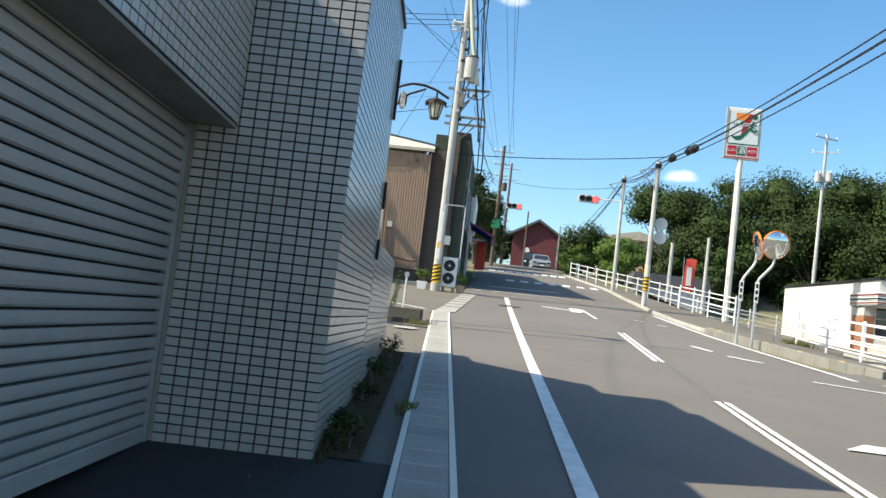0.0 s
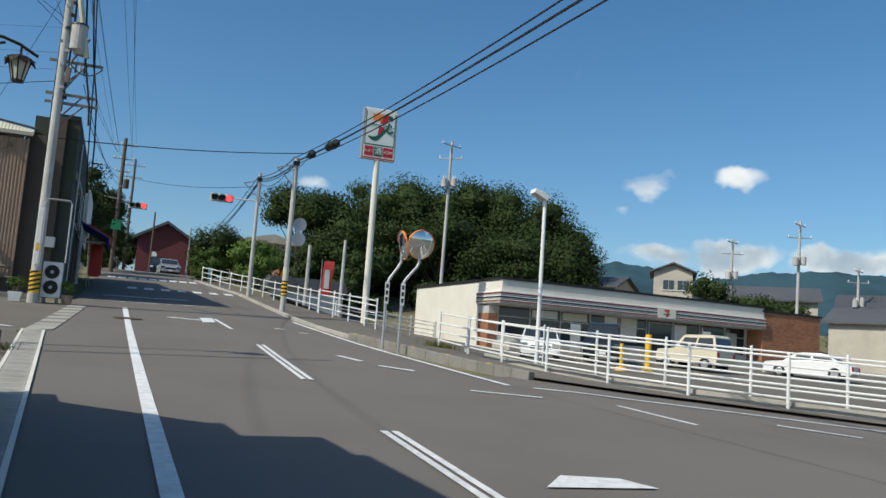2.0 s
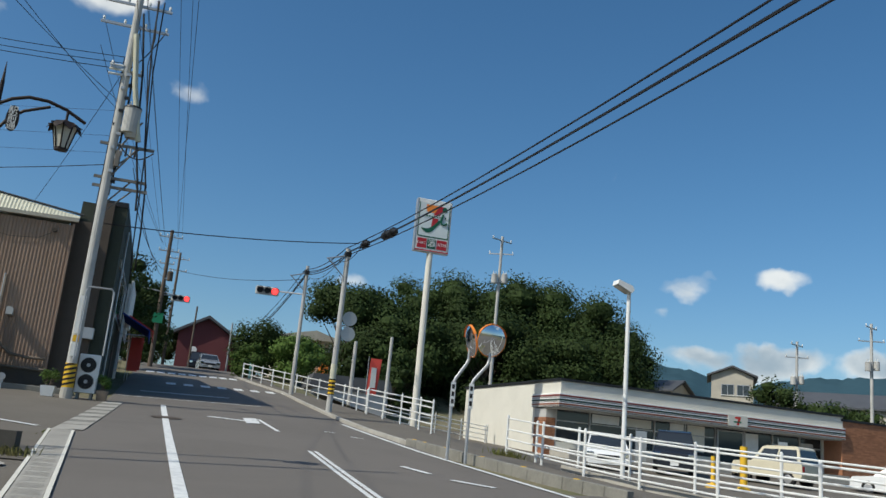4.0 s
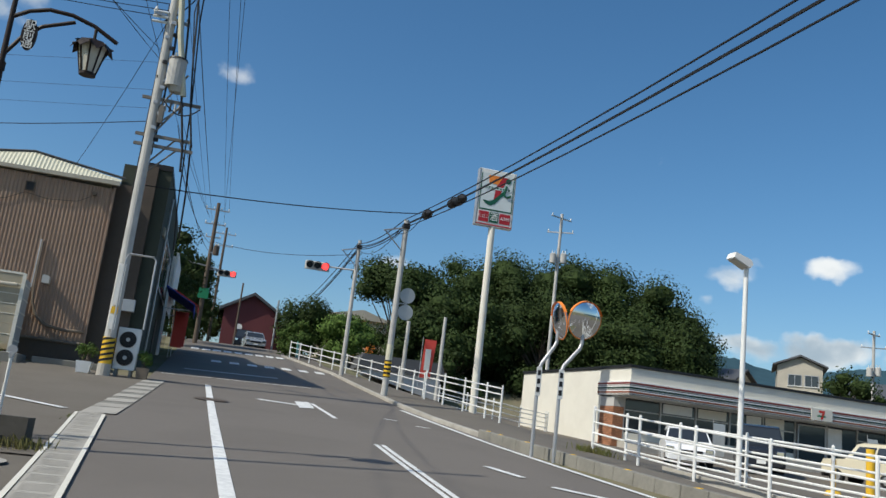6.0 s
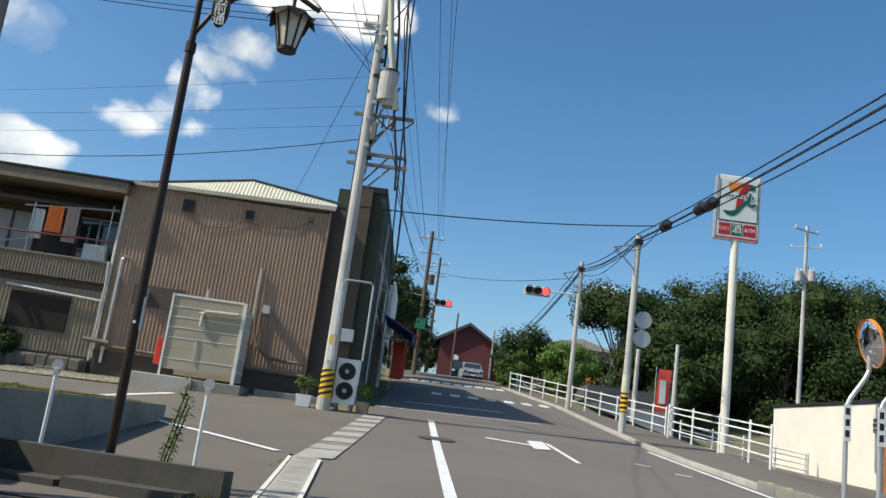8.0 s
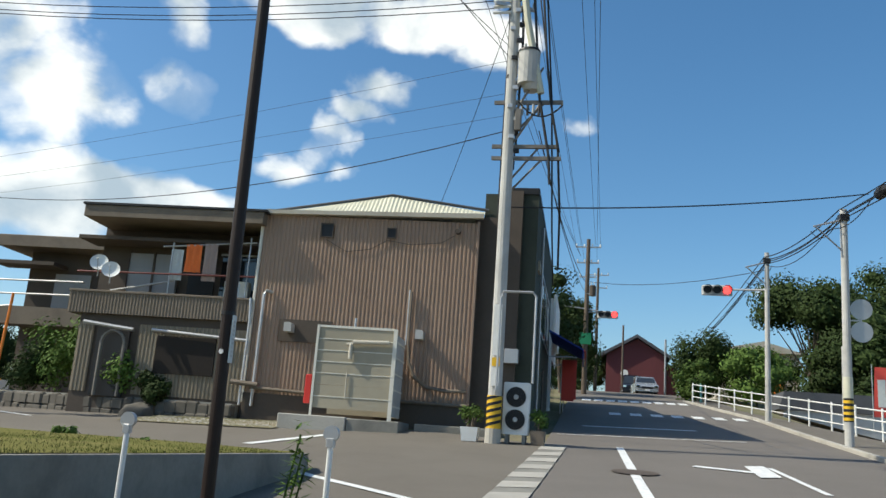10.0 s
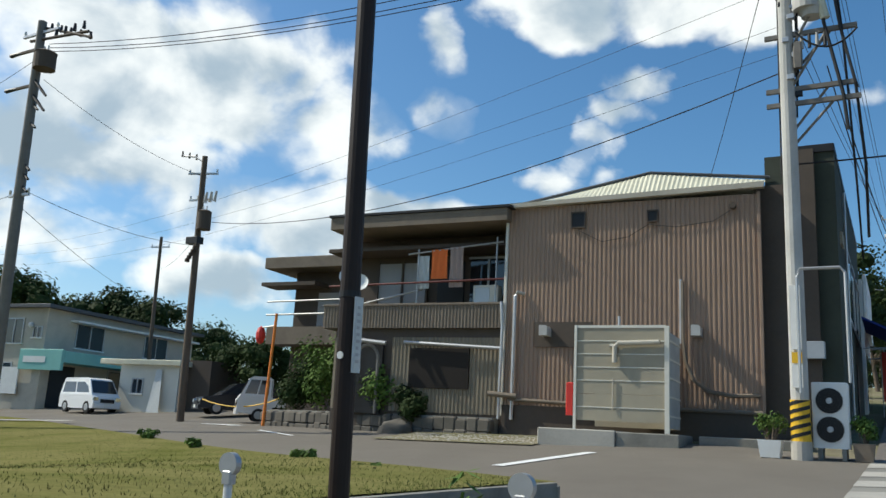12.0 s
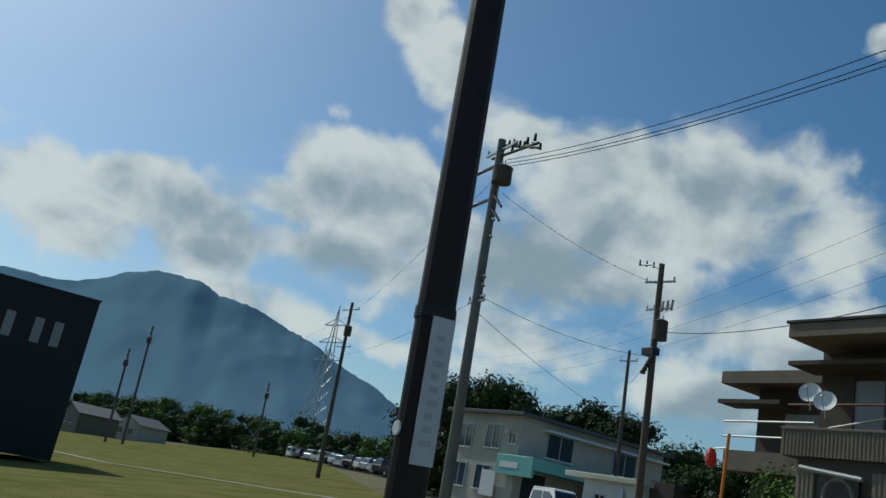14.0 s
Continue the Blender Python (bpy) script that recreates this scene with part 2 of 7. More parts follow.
BLACK = material("black plastic", (0.015, 0.015, 0.016), 0.5, vary=0.1)
RUBBER = material("tyre", (0.02, 0.02, 0.02), 0.85)
ORANGE = material("orange paint", (0.85, 0.25, 0.04), 0.5, vary=0.08)
RED = material("red paint", (0.62, 0.04, 0.03), 0.5, vary=0.08, stain=0.2)
GREEN = material("green paint", (0.02, 0.22, 0.1), 0.5, vary=0.08)
BLUE = material("blue canvas", (0.015, 0.045, 0.3), 0.7, vary=0.1)
YELLOW = material("yellow paint", (0.8, 0.48, 0.03), 0.55, vary=0.1, stain=0.3)
TEAL = material("teal awning", (0.22, 0.5, 0.45), 0.6, vary=0.08)
REDHOUSE = material("red board wall", (0.13, 0.034, 0.037), 0.75, vary=0.12, grain=5, stain=0.35, stretch=(1, 1, 0.3))
ROOF = material("dark roof tile", (0.085, 0.088, 0.095), 0.6, vary=0.15, grain=9, stain=0.4, piece=0.2)
BRICK = material("orange brick", (0.42, 0.19, 0.1), 0.8, vary=0.15, grain=12, stain=0.4, stain_scale=1.2, piece=0.35)
BLACKWALL = material("black sheet wall", (0.012, 0.012, 0.013), 0.5, vary=0.15, grain=5)
DARKPANE = material("dark film pane", (0.03, 0.024, 0.02), 0.6, spec=0.15, bump=0)
STRIPE_ORANGE = material("faded orange stripe", (0.26, 0.1, 0.06), 0.6)
STRIPE_GREEN = material("faded green stripe", (0.03, 0.055, 0.045), 0.6)
STRIPE_RED = material("faded red stripe", (0.2, 0.045, 0.04), 0.6)
GLASS = glass_pane("window glass", (0.03, 0.035, 0.04))
CURTAIN = material("curtain behind glass", (0.3, 0.29, 0.28), 0.5, vary=0.1, grain=4, stretch=(6, 6, 0.3), spec=0.8)
MIRROR = bpy.data.materials.new("mirror")
MIRROR.use_nodes = True
MIRROR.node_tree.nodes["Principled BSDF"].inputs["Metallic"].default_value = 1.0
MIRROR.node_tree.nodes["Principled BSDF"].inputs["Roughness"].default_value = 0.08
MIRROR.node_tree.nodes["Principled BSDF"].inputs["Base Color"].default_value = (0.75, 0.77, 0.78, 1)
CABLE = material("cable sheath", (0.012, 0.012, 0.013), 0.6)
# Darkest of the three concretes, mottled at random.
CONCRETE_DARKEST = material("near-black concrete", (0.075, 0.07, 0.06), 0.9, vary=0.25, grain=14, stain=0.7, stain_scale=1.8, bump=0.4, second=(0.04, 0.04, 0.034))
STONE = material("rough stone", (0.12, 0.108, 0.09), 0.95, vary=0.3, grain=7, stain=0.6, bump=0.8, piece=0.4)
CLOTH_ORANGE = material("orange towel", (0.9, 0.2, 0.05), 0.9, vary=0.1)
CLOTH_STRIPE = material("striped cloth", (0.4, 0.3, 0.26), 0.9, vary=0.35, grain=3, stretch=(30, 30, 0.2))
CLOTH_WHITE = material("white cloth", (0.6, 0.62, 0.6), 0.9, vary=0.2)
# Blue distance haze is mixed into the mountain's base colour.
MOUNTAIN = material("haze-blue mountain woods", (0.13, 0.22, 0.29), 1.0, vary=0.04, grain=0.02, stain=0.3, stain_scale=0.004, second=(0.105, 0.185, 0.255), bump=0, spec=0)
# Hill colour carries the bluish tint of distance haze.
HILL = material("haze-tinted hill woods", (0.045, 0.09, 0.115), 1.0, vary=0.15, grain=0.03, stain=0.5, stain_scale=0.006, bump=0, spec=0)
SILVER = material("silver car paint", (0.45, 0.47, 0.48), 0.25, metal=0.5, vary=0.02, grain=3, stain=0.05, bump=0)
CARWHITE = material("white car paint", (0.8, 0.8, 0.79), 0.22, vary=0.02, grain=3, stain=0.05, bump=0)
CARBEIGE = material("cream car paint", (0.66, 0.6, 0.45), 0.25, vary=0.02, grain=3, stain=0.05, bump=0)
CARDARK = material("dark car paint", (0.02, 0.022, 0.028), 0.2, vary=0.02, grain=3, stain=0.05, bump=0)
LAMP_RED = glow("lit red lens", (1.0, 0.03, 0.03), 4.0)
TAIL = material("tail lamp", (0.5, 0.02, 0.02), 0.2)
MILK = material("milky glass", (0.6, 0.57, 0.48), 0.3, vary=0.05)
BANNER = material("red banner cloth", (0.68, 0.08, 0.06), 0.8, vary=0.1)

# ---- mesh helpers ----


class Shape:
    """Collects boxes, tubes and sheets into one mesh."""

    def __init__(self):
        self.v, self.f, self.smooth = [], [], False

    def add(self, verts, faces):
        n = len(self.v)
        self.v += [tuple(p) for p in verts]
        self.f += [tuple(i + n for i in f) for f in faces]
        return self

    def box(self, x0, x1, y0, y1, z0, z1, c=0.0):
        """A box, with its vertical edges and top chamfered by c."""
        if c <= 0:
            return self.add([(x, y, z) for z in (z0, z1) for x, y in ((x0, y0), (x1, y0), (x1, y1), (x0, y1))],
                            [(3, 2, 1, 0), (4, 5, 6, 7), (0, 1, 5, 4), (1, 2, 6, 5), (2, 3, 7, 6), (3, 0, 4, 7)])
        ring = [(x0 + c, y0), (x1 - c, y0), (x1, y0 + c), (x1, y1 - c), (x1 - c, y1), (x0 + c, y1), (x0, y1 - c), (x0, y0 + c)]
        cx, cy = (x0 + x1) / 2, (y0 + y1) / 2
        sx, sy = 1 - 2 * c / max(x1 - x0, 1e-6), 1 - 2 * c / max(y1 - y0, 1e-6)
        top = [(cx + (x - cx) * sx, cy + (y - cy) * sy) for x, y in ring]
        v = [(x, y, z0) for x, y in ring] + [(x, y, z1 - c) for x, y in ring] + [(x, y, z1) for x, y in top]
        f = [tuple(reversed(range(8))), tuple(range(16, 24))]
        for r in (0, 8):
            f += [(r + i, r + (i + 1) % 8, r + 8 + (i + 1) % 8, r + 8 + i) for i in range(8)]
        return self.add(v, f)

    def tube(self, a, b, r, r2=None, n=8):
        a, b = Vector(a), Vector(b)
        r2 = r if r2 is None else r2
        axis = (b - a).normalized()
        side = axis.orthogonal().normalized()
        up = axis.cross(side)
        turn = [(math.cos(2 * math.pi * i / n), math.sin(2 * math.pi * i / n)) for i in range(n)]
        v = [a + r * (c * side + s * up) for c, s in turn] + [b + r2 * (c * side + s * up) for c, s in turn]
        f = [(i, (i + 1) % n, n + (i + 1) % n, n + i) for i in range(n)] + [tuple(reversed(range(n))), tuple(range(n, 2 * n))]
        return self.add(v, f)

    def pipe(self, points, r, n=6):
        pts = [Vector(p) for p in points]
        v, f = [], []
        side = None
        for i, p in enumerate(pts):
            axis = (pts[min(i + 1, len(pts) - 1)] - pts[max(i - 1, 0)]).normalized()
            side = axis.orthogonal().normalized() if side is None else (side - axis * side.dot(axis)).normalized()
            up = axis.cross(side)
            v += [p + r * (math.cos(2 * math.pi * k / n) * side + math.sin(2 * math.pi * k / n) * up) for k in range(n)]
        for i in range(len(pts) - 1):
            f += [(i * n + k, i * n + (k + 1) % n, (i + 1) * n + (k + 1) % n, (i + 1) * n + k) for k in range(n)]
        f += [tuple(reversed(range(n))), tuple(range((len(pts) - 1) * n, len(pts) * n))]
        return self.add(v, f)

    def prism(self, outline, low, high):
        """An outline of (x, z) pushed along y from low to high."""
        n = len(outline)
        v = [(x, low, z) for x, z in outline] + [(x, high, z) for x, z in outline]
        f = [tuple(range(n)), tuple(reversed(range(n, 2 * n)))] + [(i, n + i, n + (i + 1) % n, (i + 1) % n) for i in range(n)]
        return self.add(v, f)

    def slab(self, outline, low, high):
        """An outline of (x, y) raised from z low to high."""
        n = len(outline)
        v = [(x, y, low) for x, y in outline] + [(x, y, high) for x, y in outline]
        f = [tuple(reversed(range(n))), tuple(range(n, 2 * n))] + [(i, (i + 1) % n, n + (i + 1) % n, n + i) for i in range(n)]
        return self.add(v, f)

    def ball(self, c, r, n=10, squash=(1, 1, 1)):
        c, m = Vector(c), max(4, n // 2)
        v, f = [], []
        for j in range(m + 1):
            th = math.pi * j / m
            for i in range(n):
                ph = 2 * math.pi * i / n
                v.append(c + r * Vector((math.sin(th) * math.cos(ph) * squash[0], math.sin(th) * math.sin(ph) * squash[1], math.cos(th) * squash[2])))
        for j in range(m):
            for i in range(n):
                f.append((j * n + i, (j + 1) * n + i, (j + 1) * n + (i + 1) % n, j * n + (i + 1) % n))
        return self.add(v, f)

    def ribbed(self, x0, x1, z0, z1, pitch, depth, y=0.0, top=None):
        """A ribbed sheet in the plane y, its ribs running up; top gives the height at x."""
        xs, x, k = [], x0, 0
        while x < x1:
            xs += [(x, y), (x + pitch * 0.35, y), (x + pitch * 0.5, y - depth), (x + pitch * 0.85, y - depth)]
            x += pitch
        xs = [(min(a, x1), b) for a, b in xs] + [(x1, y)]
        n = len(xs)
        v = [(a, b, z0) for a, b in xs] + [(a, b, top(a) if top else z1) for a, b in xs]
        return self.add(v, [(i, i + 1, n + i + 1, n + i) for i in range(n - 1)])

    def mesh(self, name):
        me = bpy.data.meshes.new(name)
        me.from_pydata(self.v, [], self.f)
        me.validate()
        if self.smooth:
            me.polygons.foreach_set("use_smooth", [True] * len(me.polygons))
        me.update()
        return me


def thing(name, label, category, where=None, turn=0.0, group="", kind=""):
    ob = new(name)
    ob.empty_display_size = 0.2
    ob.matrix_world = pose(*(where or (0, 0, 0)), 0, 0, turn)
    return tagged(ob, label, category, group, kind)


def part(name, shape, mat, parent, label="", at=None, mesh=None):
    me = mesh or shape.mesh(name)
    if not me.materials:
        me.materials.append(mat)
    ob = new(name, me)
    ob.parent = parent
    if at is not None:
        ob.matrix_basis = at
    if label:
        tagged(ob, label)
    return ob


def single(name, shape, mat, label, category, group="", kind=""):
    me = shape.mesh(name)
    me.materials.append(mat)
    return tagged(new(name, me), label, category, group, kind)


# ---- the lie of the land ----


def profile(y):
    d = y - 13.4
    return 0.07 * min(d, 90) + (0.0005 * min(d, 60) ** 2 if d > 0 else 0) - 0.02 * max(0.0, min(d, 90) - 48.6)


def smoothstep(a, b, x):
    k = min(1, max(0, (x - a) / (b - a)))
    return k * k * (3 - 2 * k)


def height(x, y):
    z = profile(y)
    if x < -4:
        z += 0.02 * (max(x, -60) + 4)
        z -= 0.45 * (1 - smoothstep(-22, -15, x)) * smoothstep(36, 45, y)
    if x > 8:
        lot = 0.64 + 0.06 * (max(min(y, 60), -10) - 23.45)
        z += (lot - z) * smoothstep(8.6, 11.0, x) * (1 - smoothstep(58, 75, y))
        z -= 0.5 * smoothstep(11.5, 18, x) * smoothstep(24, 36, y) * (1 - smoothstep(58, 75, y))
    return z


def draped(left, right, lift, step=1.0, across=6):
    """A sheet between two polylines of as many points, laid on the land."""
    s = Shape()
    rows = []
    for (a, b), (c, d) in zip(zip(left, left[1:]), zip(right, right[1:])):
        n = max(1, int(max(math.dist(a, b), math.dist(c, d)) / step))
        for i in range(n + (1 if (b == left[-1] and d == right[-1]) else 0)):
            k = i / n
            rows.append(((a[0] + (b[0] - a[0]) * k, a[1] + (b[1] - a[1]) * k), (c[0] + (d[0] - c[0]) * k, c[1] + (d[1] - c[1]) * k)))
    v = []
    for p, q in rows:
        for j in range(across + 1):
            k = j / across
            x, y = p[0] + (q[0] - p[0]) * k, p[1] + (q[1] - p[1]) * k
            v.append((x, y, height(x, y) + (lift(x, y) if callable(lift) else lift)))
    w = across + 1
    f = [(r * w + j, r * w + j + 1, (r + 1) * w + j + 1, (r + 1) * w + j) for r in range(len(rows) - 1) for j in range(across)]
    return s.add(v, f)


def stripe(points, width, lift=0.016):
    left, right = [], []
    for i, p in enumerate(points):
        a, b = points[max(0, i - 1)], points[min(len(points) - 1, i + 1)]
        d = Vector((b[0] - a[0], b[1] - a[1])).normalized()
        left.append((p[0] - d.y * width / 2, p[1] + d.x * width / 2))
        right.append((p[0] + d.y * width / 2, p[1] - d.x * width / 2))
    return draped(left, right, lift, 1.0, 1)

# ---- ground, roads, markings ----


def ground_sheet():
    s = Shape()
    xs = [-3000, -800, -300, -160, -120, -90, -75] + [-60 + 2 * i for i in range(60)] + [60, 75, 90, 120, 160, 300, 800, 3000]
    ys = [-3000, -600, -150, -60, -40] + [-30 + 2 * i for i in range(66)] + [104, 115, 140, 200, 400, 900, 3000]
    v = [(x, y, height(max(-300, min(300, x)), max(-60, min(140, y))) - 0.06) for y in ys for x in xs]
    w = len(xs)
    return s.add(v, [(r * w + c, r * w + c + 1, (r + 1) * w + c + 1, (r + 1) * w + c) for r in range(len(ys) - 1) for c in range(w - 1)])


single("ground", ground_sheet(), EARTH, "dry earth and sparse grass under everything", "ground", kind="structure")


def gutter_x(y):
    return -0.27 - 0.0745 * y


def line_x(y):
    return 0.88 - 0.0252 * y


def edge_x(y):
    """The road's edge on the shop's side."""
    if y > 26.4:
        return 6.54 - 0.068 * (y - 26.4) if y < 34.3 else 6.0 + 0.012 * (y - 34.3)
    return 6.54 + 0.12 * (26.4 - y)


LEFT_EDGE = [(gutter_x(-30) + 0.48, -30), (gutter_x(0) + 0.48, 0), (gutter_x(23.8) + 0.48, 23.8), (-1.75, 34.5), (-2.1, 60), (-2.4, 110)]
RIGHT_EDGE = [(13, -30), (9.6, 0), (6.9, 23.8), (6.1, 34.5), (6.3, 60), (6.4, 110)]
single("road", draped(LEFT_EDGE, RIGHT_EDGE, 0.0, 1.0, 8), ASPHALT, "grey asphalt street with patched and worn surface", "road", kind="structure")
SIDE_NEAR = [(gutter_x(23.8) + 0.48, 23.8), (-4.9, 26.7), (-6.9, 27.9), (-11.5, 29.7), (-19.9, 33.2), (-34, 38.8), (-60, 47)]
SIDE_FAR = [(-1.75, 34.5), (-5.0, 36.2), (-9.0, 36.6), (-14, 37.2), (-23, 44.5), (-36, 56), (-60, 66)]
single("road_side_street", draped(SIDE_FAR, SIDE_NEAR, 0.002, 1.0, 8), ASPHALT_OLD, "worn grey asphalt side street past the brown house", "road", kind="structure")
single("road_branch", draped([(9.6, 0), (7.9, 15), (7.35, 19.8)], [(40, 0), (26, 8), (9.0, 20.2)], 0.003, 1.0, 8), ASPHALT, "grey asphalt mouth of the branching street", "road", kind="structure")
single("road_branch_edge", draped([(13, -30), (9.6, 0)], [(80, -30), (40, 0)], 0.003, 2.0, 8), ASPHALT, "grey asphalt of the branching street", "road", kind="structure")
KERB_LINE = [(4.2, 62.5), (5.9, 51.5), (6.15, 40), (6.2, 36), (6.35, 32), (6.75, 28), (7.35, 25), (7.95, 21.8), (8.6, 19.6), (10.6, 17.6), (13.1, 14.9), (20, 7.6)]
FENCE_LINE = [(5.0, 62.5), (7.2, 51.5), (8.5, 41), (8.75, 37), (8.95, 33.3), (9.4, 28), (9.6, 25), (9.85, 22.2), (10.4, 20.3), (11.4, 18.2), (13.5, 15.5), (20.4, 8.2)]


def pavement_slab(lift):
    s = draped(KERB_LINE, FENCE_LINE, lift, 0.8, 4)
    return s


single("pavement", pavement_slab(0.07), ASPHALT_OLD, "asphalt pavement behind the kerb and white railing", "pavement", kind="structure")
single("parking_lot", draped([(9.2, 62), (8.95, 33.3), (9.7, 25), (11.4, 18.2), (20.4, 8.2)], [(60, 62), (60, 45), (60, 32), (60, 20), (60, 8)], 0.0, 1.5, 14), ASPHALT_OLD,
       "grey asphalt car park of the shop", "car park", kind="structure")
single("driveway", draped([(-2.62, -14), (-2.62, 6.4)], [(gutter_x(-14), -14), (gutter_x(6.4), 6.4)], 0.01, 0.8, 4), ASPHALT_NEW, "fresh black asphalt forecourt before the shutter", "driveway", kind="structure")
single("verge", draped([(-6.0, 6.4), (-6.0, 23.6)], [(gutter_x(6.4), 6.4), (gutter_x(23.6), 23.6)], -0.02, 0.8, 4), ASPHALT_OLD, "cracked asphalt verge along the gutter", "verge", kind="structure")
single("verge_corner", draped([(-4.6, 18.8), (-5.3, 27.3)], [(gutter_x(18.8), 18.8), (-2.1, 24.4)], 0.0, 0.6, 6), ASPHALT_OLD, "asphalt corner between the gutter and the grass wall", "verge", kind="structure")


def field_lift(x, y):
    return 0.08 + (max(0.0, 1.27 - height(x, y)) - 0.08) * smoothstep(-17, -7, x)


single("grass_field", draped([(-4.95, 27.0), (-6.9, 27.8), (-11.5, 29.5), (-19.9, 33.0), (-34, 38.6), (-60, 46.8), (-150, 75)], [(-4.72, 18.9), (-6.0, 17.5), (-10, 12), (-18, 6), (-34, 0), (-60, -10), (-150, -40)], field_lift, 1.2, 18), GRASS,
       "rough mown yellow-green grass field", "grass", kind="structure")

single("field_path", draped([(-90, 20.3), (-60, 27.6), (-37.3, 33.9), (-26, 36.3)], [(-90, 19.9), (-60, 27.2), (-37.3, 33.45), (-26, 35.8)], lambda x, y: field_lift(x, y) + 0.03, 1.5, 1), CONCRETE,
       "pale worn concrete path edge across the field", "path", kind="structure")
# gutter: concrete channel slabs between two pale edgings
gutter = tagged(new("gutter"), "pale concrete gutter of ribbed cover slabs beside the street", "gutter", kind="structure")
for side, name in ((0.0, "edging"), (0.44, "edging")):
    s = draped([(gutter_x(-14) + side, -14), (gutter_x(23.8) + side, 23.8)], [(gutter_x(-14) + side + 0.055, -14), (gutter_x(23.8) + side + 0.055, 23.8)], 0.03, 1.0, 1)
    part(name, s, OFFWHITE, gutter, "pale concrete edging")


def gutter_slab(y0, y1, ribs):
    s = Shape()
    a, b = 0.06, 0.435

    def at(u, y, lift):
        x = gutter_x(y) + u
        return (x, y, height(x, y) + lift)
    s.add([at(a, y0, 0.02), at(b, y0, 0.02), at(b, y1, 0.02), at(a, y1, 0.02), at(a, y0, -0.04), at(b, y0, -0.04), at(b, y1, -0.04), at(a, y1, -0.04)],
          [(0, 1, 2, 3), (4, 5, 1, 0), (6, 7, 3, 2), (7, 4, 0, 3), (5, 6, 2, 1)])
    for i in range(ribs):
        y = y0 + 0.05 + (y1 - y0 - 0.1) * (i + 0.5) / ribs
        s.add([at(a + 0.04, y - 0.008, 0.024), at(b - 0.04, y - 0.008, 0.024), at(b - 0.04, y + 0.008, 0.024), at(a + 0.04, y + 0.008, 0.024)], [(0, 1, 2, 3)])
    return s


for i in range(62):
    y = -7 + i * 0.5
    part("cover_slab", gutter_slab(y + 0.006, y + 0.494, 6 if 22 < i < 62 else 2), CONCRETE, gutter)

# pale blocks carry the gutter's line over the mouth of the side street
crossing = tagged(new("crossing_strip"), "row of pale slanted paving blocks across the side street", "paving", kind="structure")
def strip_x(y):
    return -1.98 + 0.02 * (y - 23.9)


part("strip_bed", draped([(strip_x(y), y) for y in (23.9, 28, 34.4)], [(strip_x(y) + 0.56, y + 0.25) for y in (23.9, 28, 34.4)], 0.012, 1.0, 2), CONCRETE_DARK, crossing, "grey-green bed of the strip")
for i in range(8):
    y = 23.9 + i * 1.3
    d = 1.2 if i == 0 else 0.72
    part("paving_block", draped([(strip_x(y), y), (strip_x(y + d), y + d)], [(strip_x(y) + 0.56, y + 0.25), (strip_x(y + d) + 0.56, y + d + 0.25)], 0.02, 0.4, 2), CONCRETE, crossing)

MARKS = [
    ("edge_line", [(line_x(y), y) for y in (-14, 0, 10, 20, 29.6)], 0.17),
    ("edge_line", [(line_x(30.1), 30.1), (line_x(35), 35)], 0.17),
    ("lane_line", [(3.12, 17.3), (3.22, 24)], 0.09), ("lane_line", [(3.26, 17.3), (3.36, 24)], 0.09),
    ("lane_line", [(3.1, 5.5), (3.14, 12.4)], 0.09), ("lane_line", [(3.25, 5.5), (3.28, 12.4)], 0.09),
    ("lane_line", [(3.0, -8), (3.08, -1)], 0.1),
    ("arrow_shaft", [(1.36, 31.9), (2.42, 31.5)], 0.3), ("arrow_shaft", [(2.92, 32.6), (3.09, 28.7)], 0.12),
    ("stop_line", [(-1.0, 41.9), (2.6, 43.0)], 0.3), ("far_line", [(-1.6, 38.0), (3.6, 39.6)], 0.1),
    ("outer_line", [(edge_x(y) - 0.12, y) for y in (34.2, 30, 26.4, 22, 18.2)], 0.15),
    ("outer_line", [(7.85, 18.0), (8.7, 17.6), (10.4, 16.2), (12.8, 13.8), (19, 7)], 0.13),
    ("dash", [(8.5, 15.9), (8.75, 14.0)], 0.1), ("dash", [(10.5, 14.2), (11.2, 13.1)], 0.1), ("dash", [(5.4, 20.6), (6.0, 19.9)], 0.18),
    ("dash", [(4.9, 22.4), (5.2, 21.4)], 0.16), ("dash", [(4.6, 30.3), (4.9, 30.1)], 0.12), ("dash", [(5.2, 29.2), (5.5, 29.0)], 0.12),
    ("dash", [(6.1, 17.0), (7.3, 16.5)], 0.12), ("side_line", [(-2.3, 24.3), (-4.6, 26.2), (-5.6, 27.3)], 0.16),
    ("side_line", [(-7.4, 30.4), (-6.75, 33.4)], 0.25), ("side_line", [(-15.3, 34.6), (-17.6, 35.9)], 0.12), ("side_line", [(-20, 37.6), (-23, 39.2)], 0.4),
]
for name, points, width in MARKS:
    single(name, stripe(points, width), PAINT, "worn white road marking", "marking", group="road markings", kind="structure")
single("arrow_head", draped([(2.39, 30.6), (2.42, 32.6)], [(2.82, 30.9), (2.85, 32.9)], 0.02, 0.5, 2), PAINT, "worn white arrow head on the asphalt", "marking", kind="structure")
single("arrow_head_near", draped([(3.9, 9.7), (4.3, 10.2)], [(5.1, 9.7), (4.9, 10.1)], 0.018, 0.5, 2), PAINT, "worn white arrow on the asphalt", "marking", kind="structure")
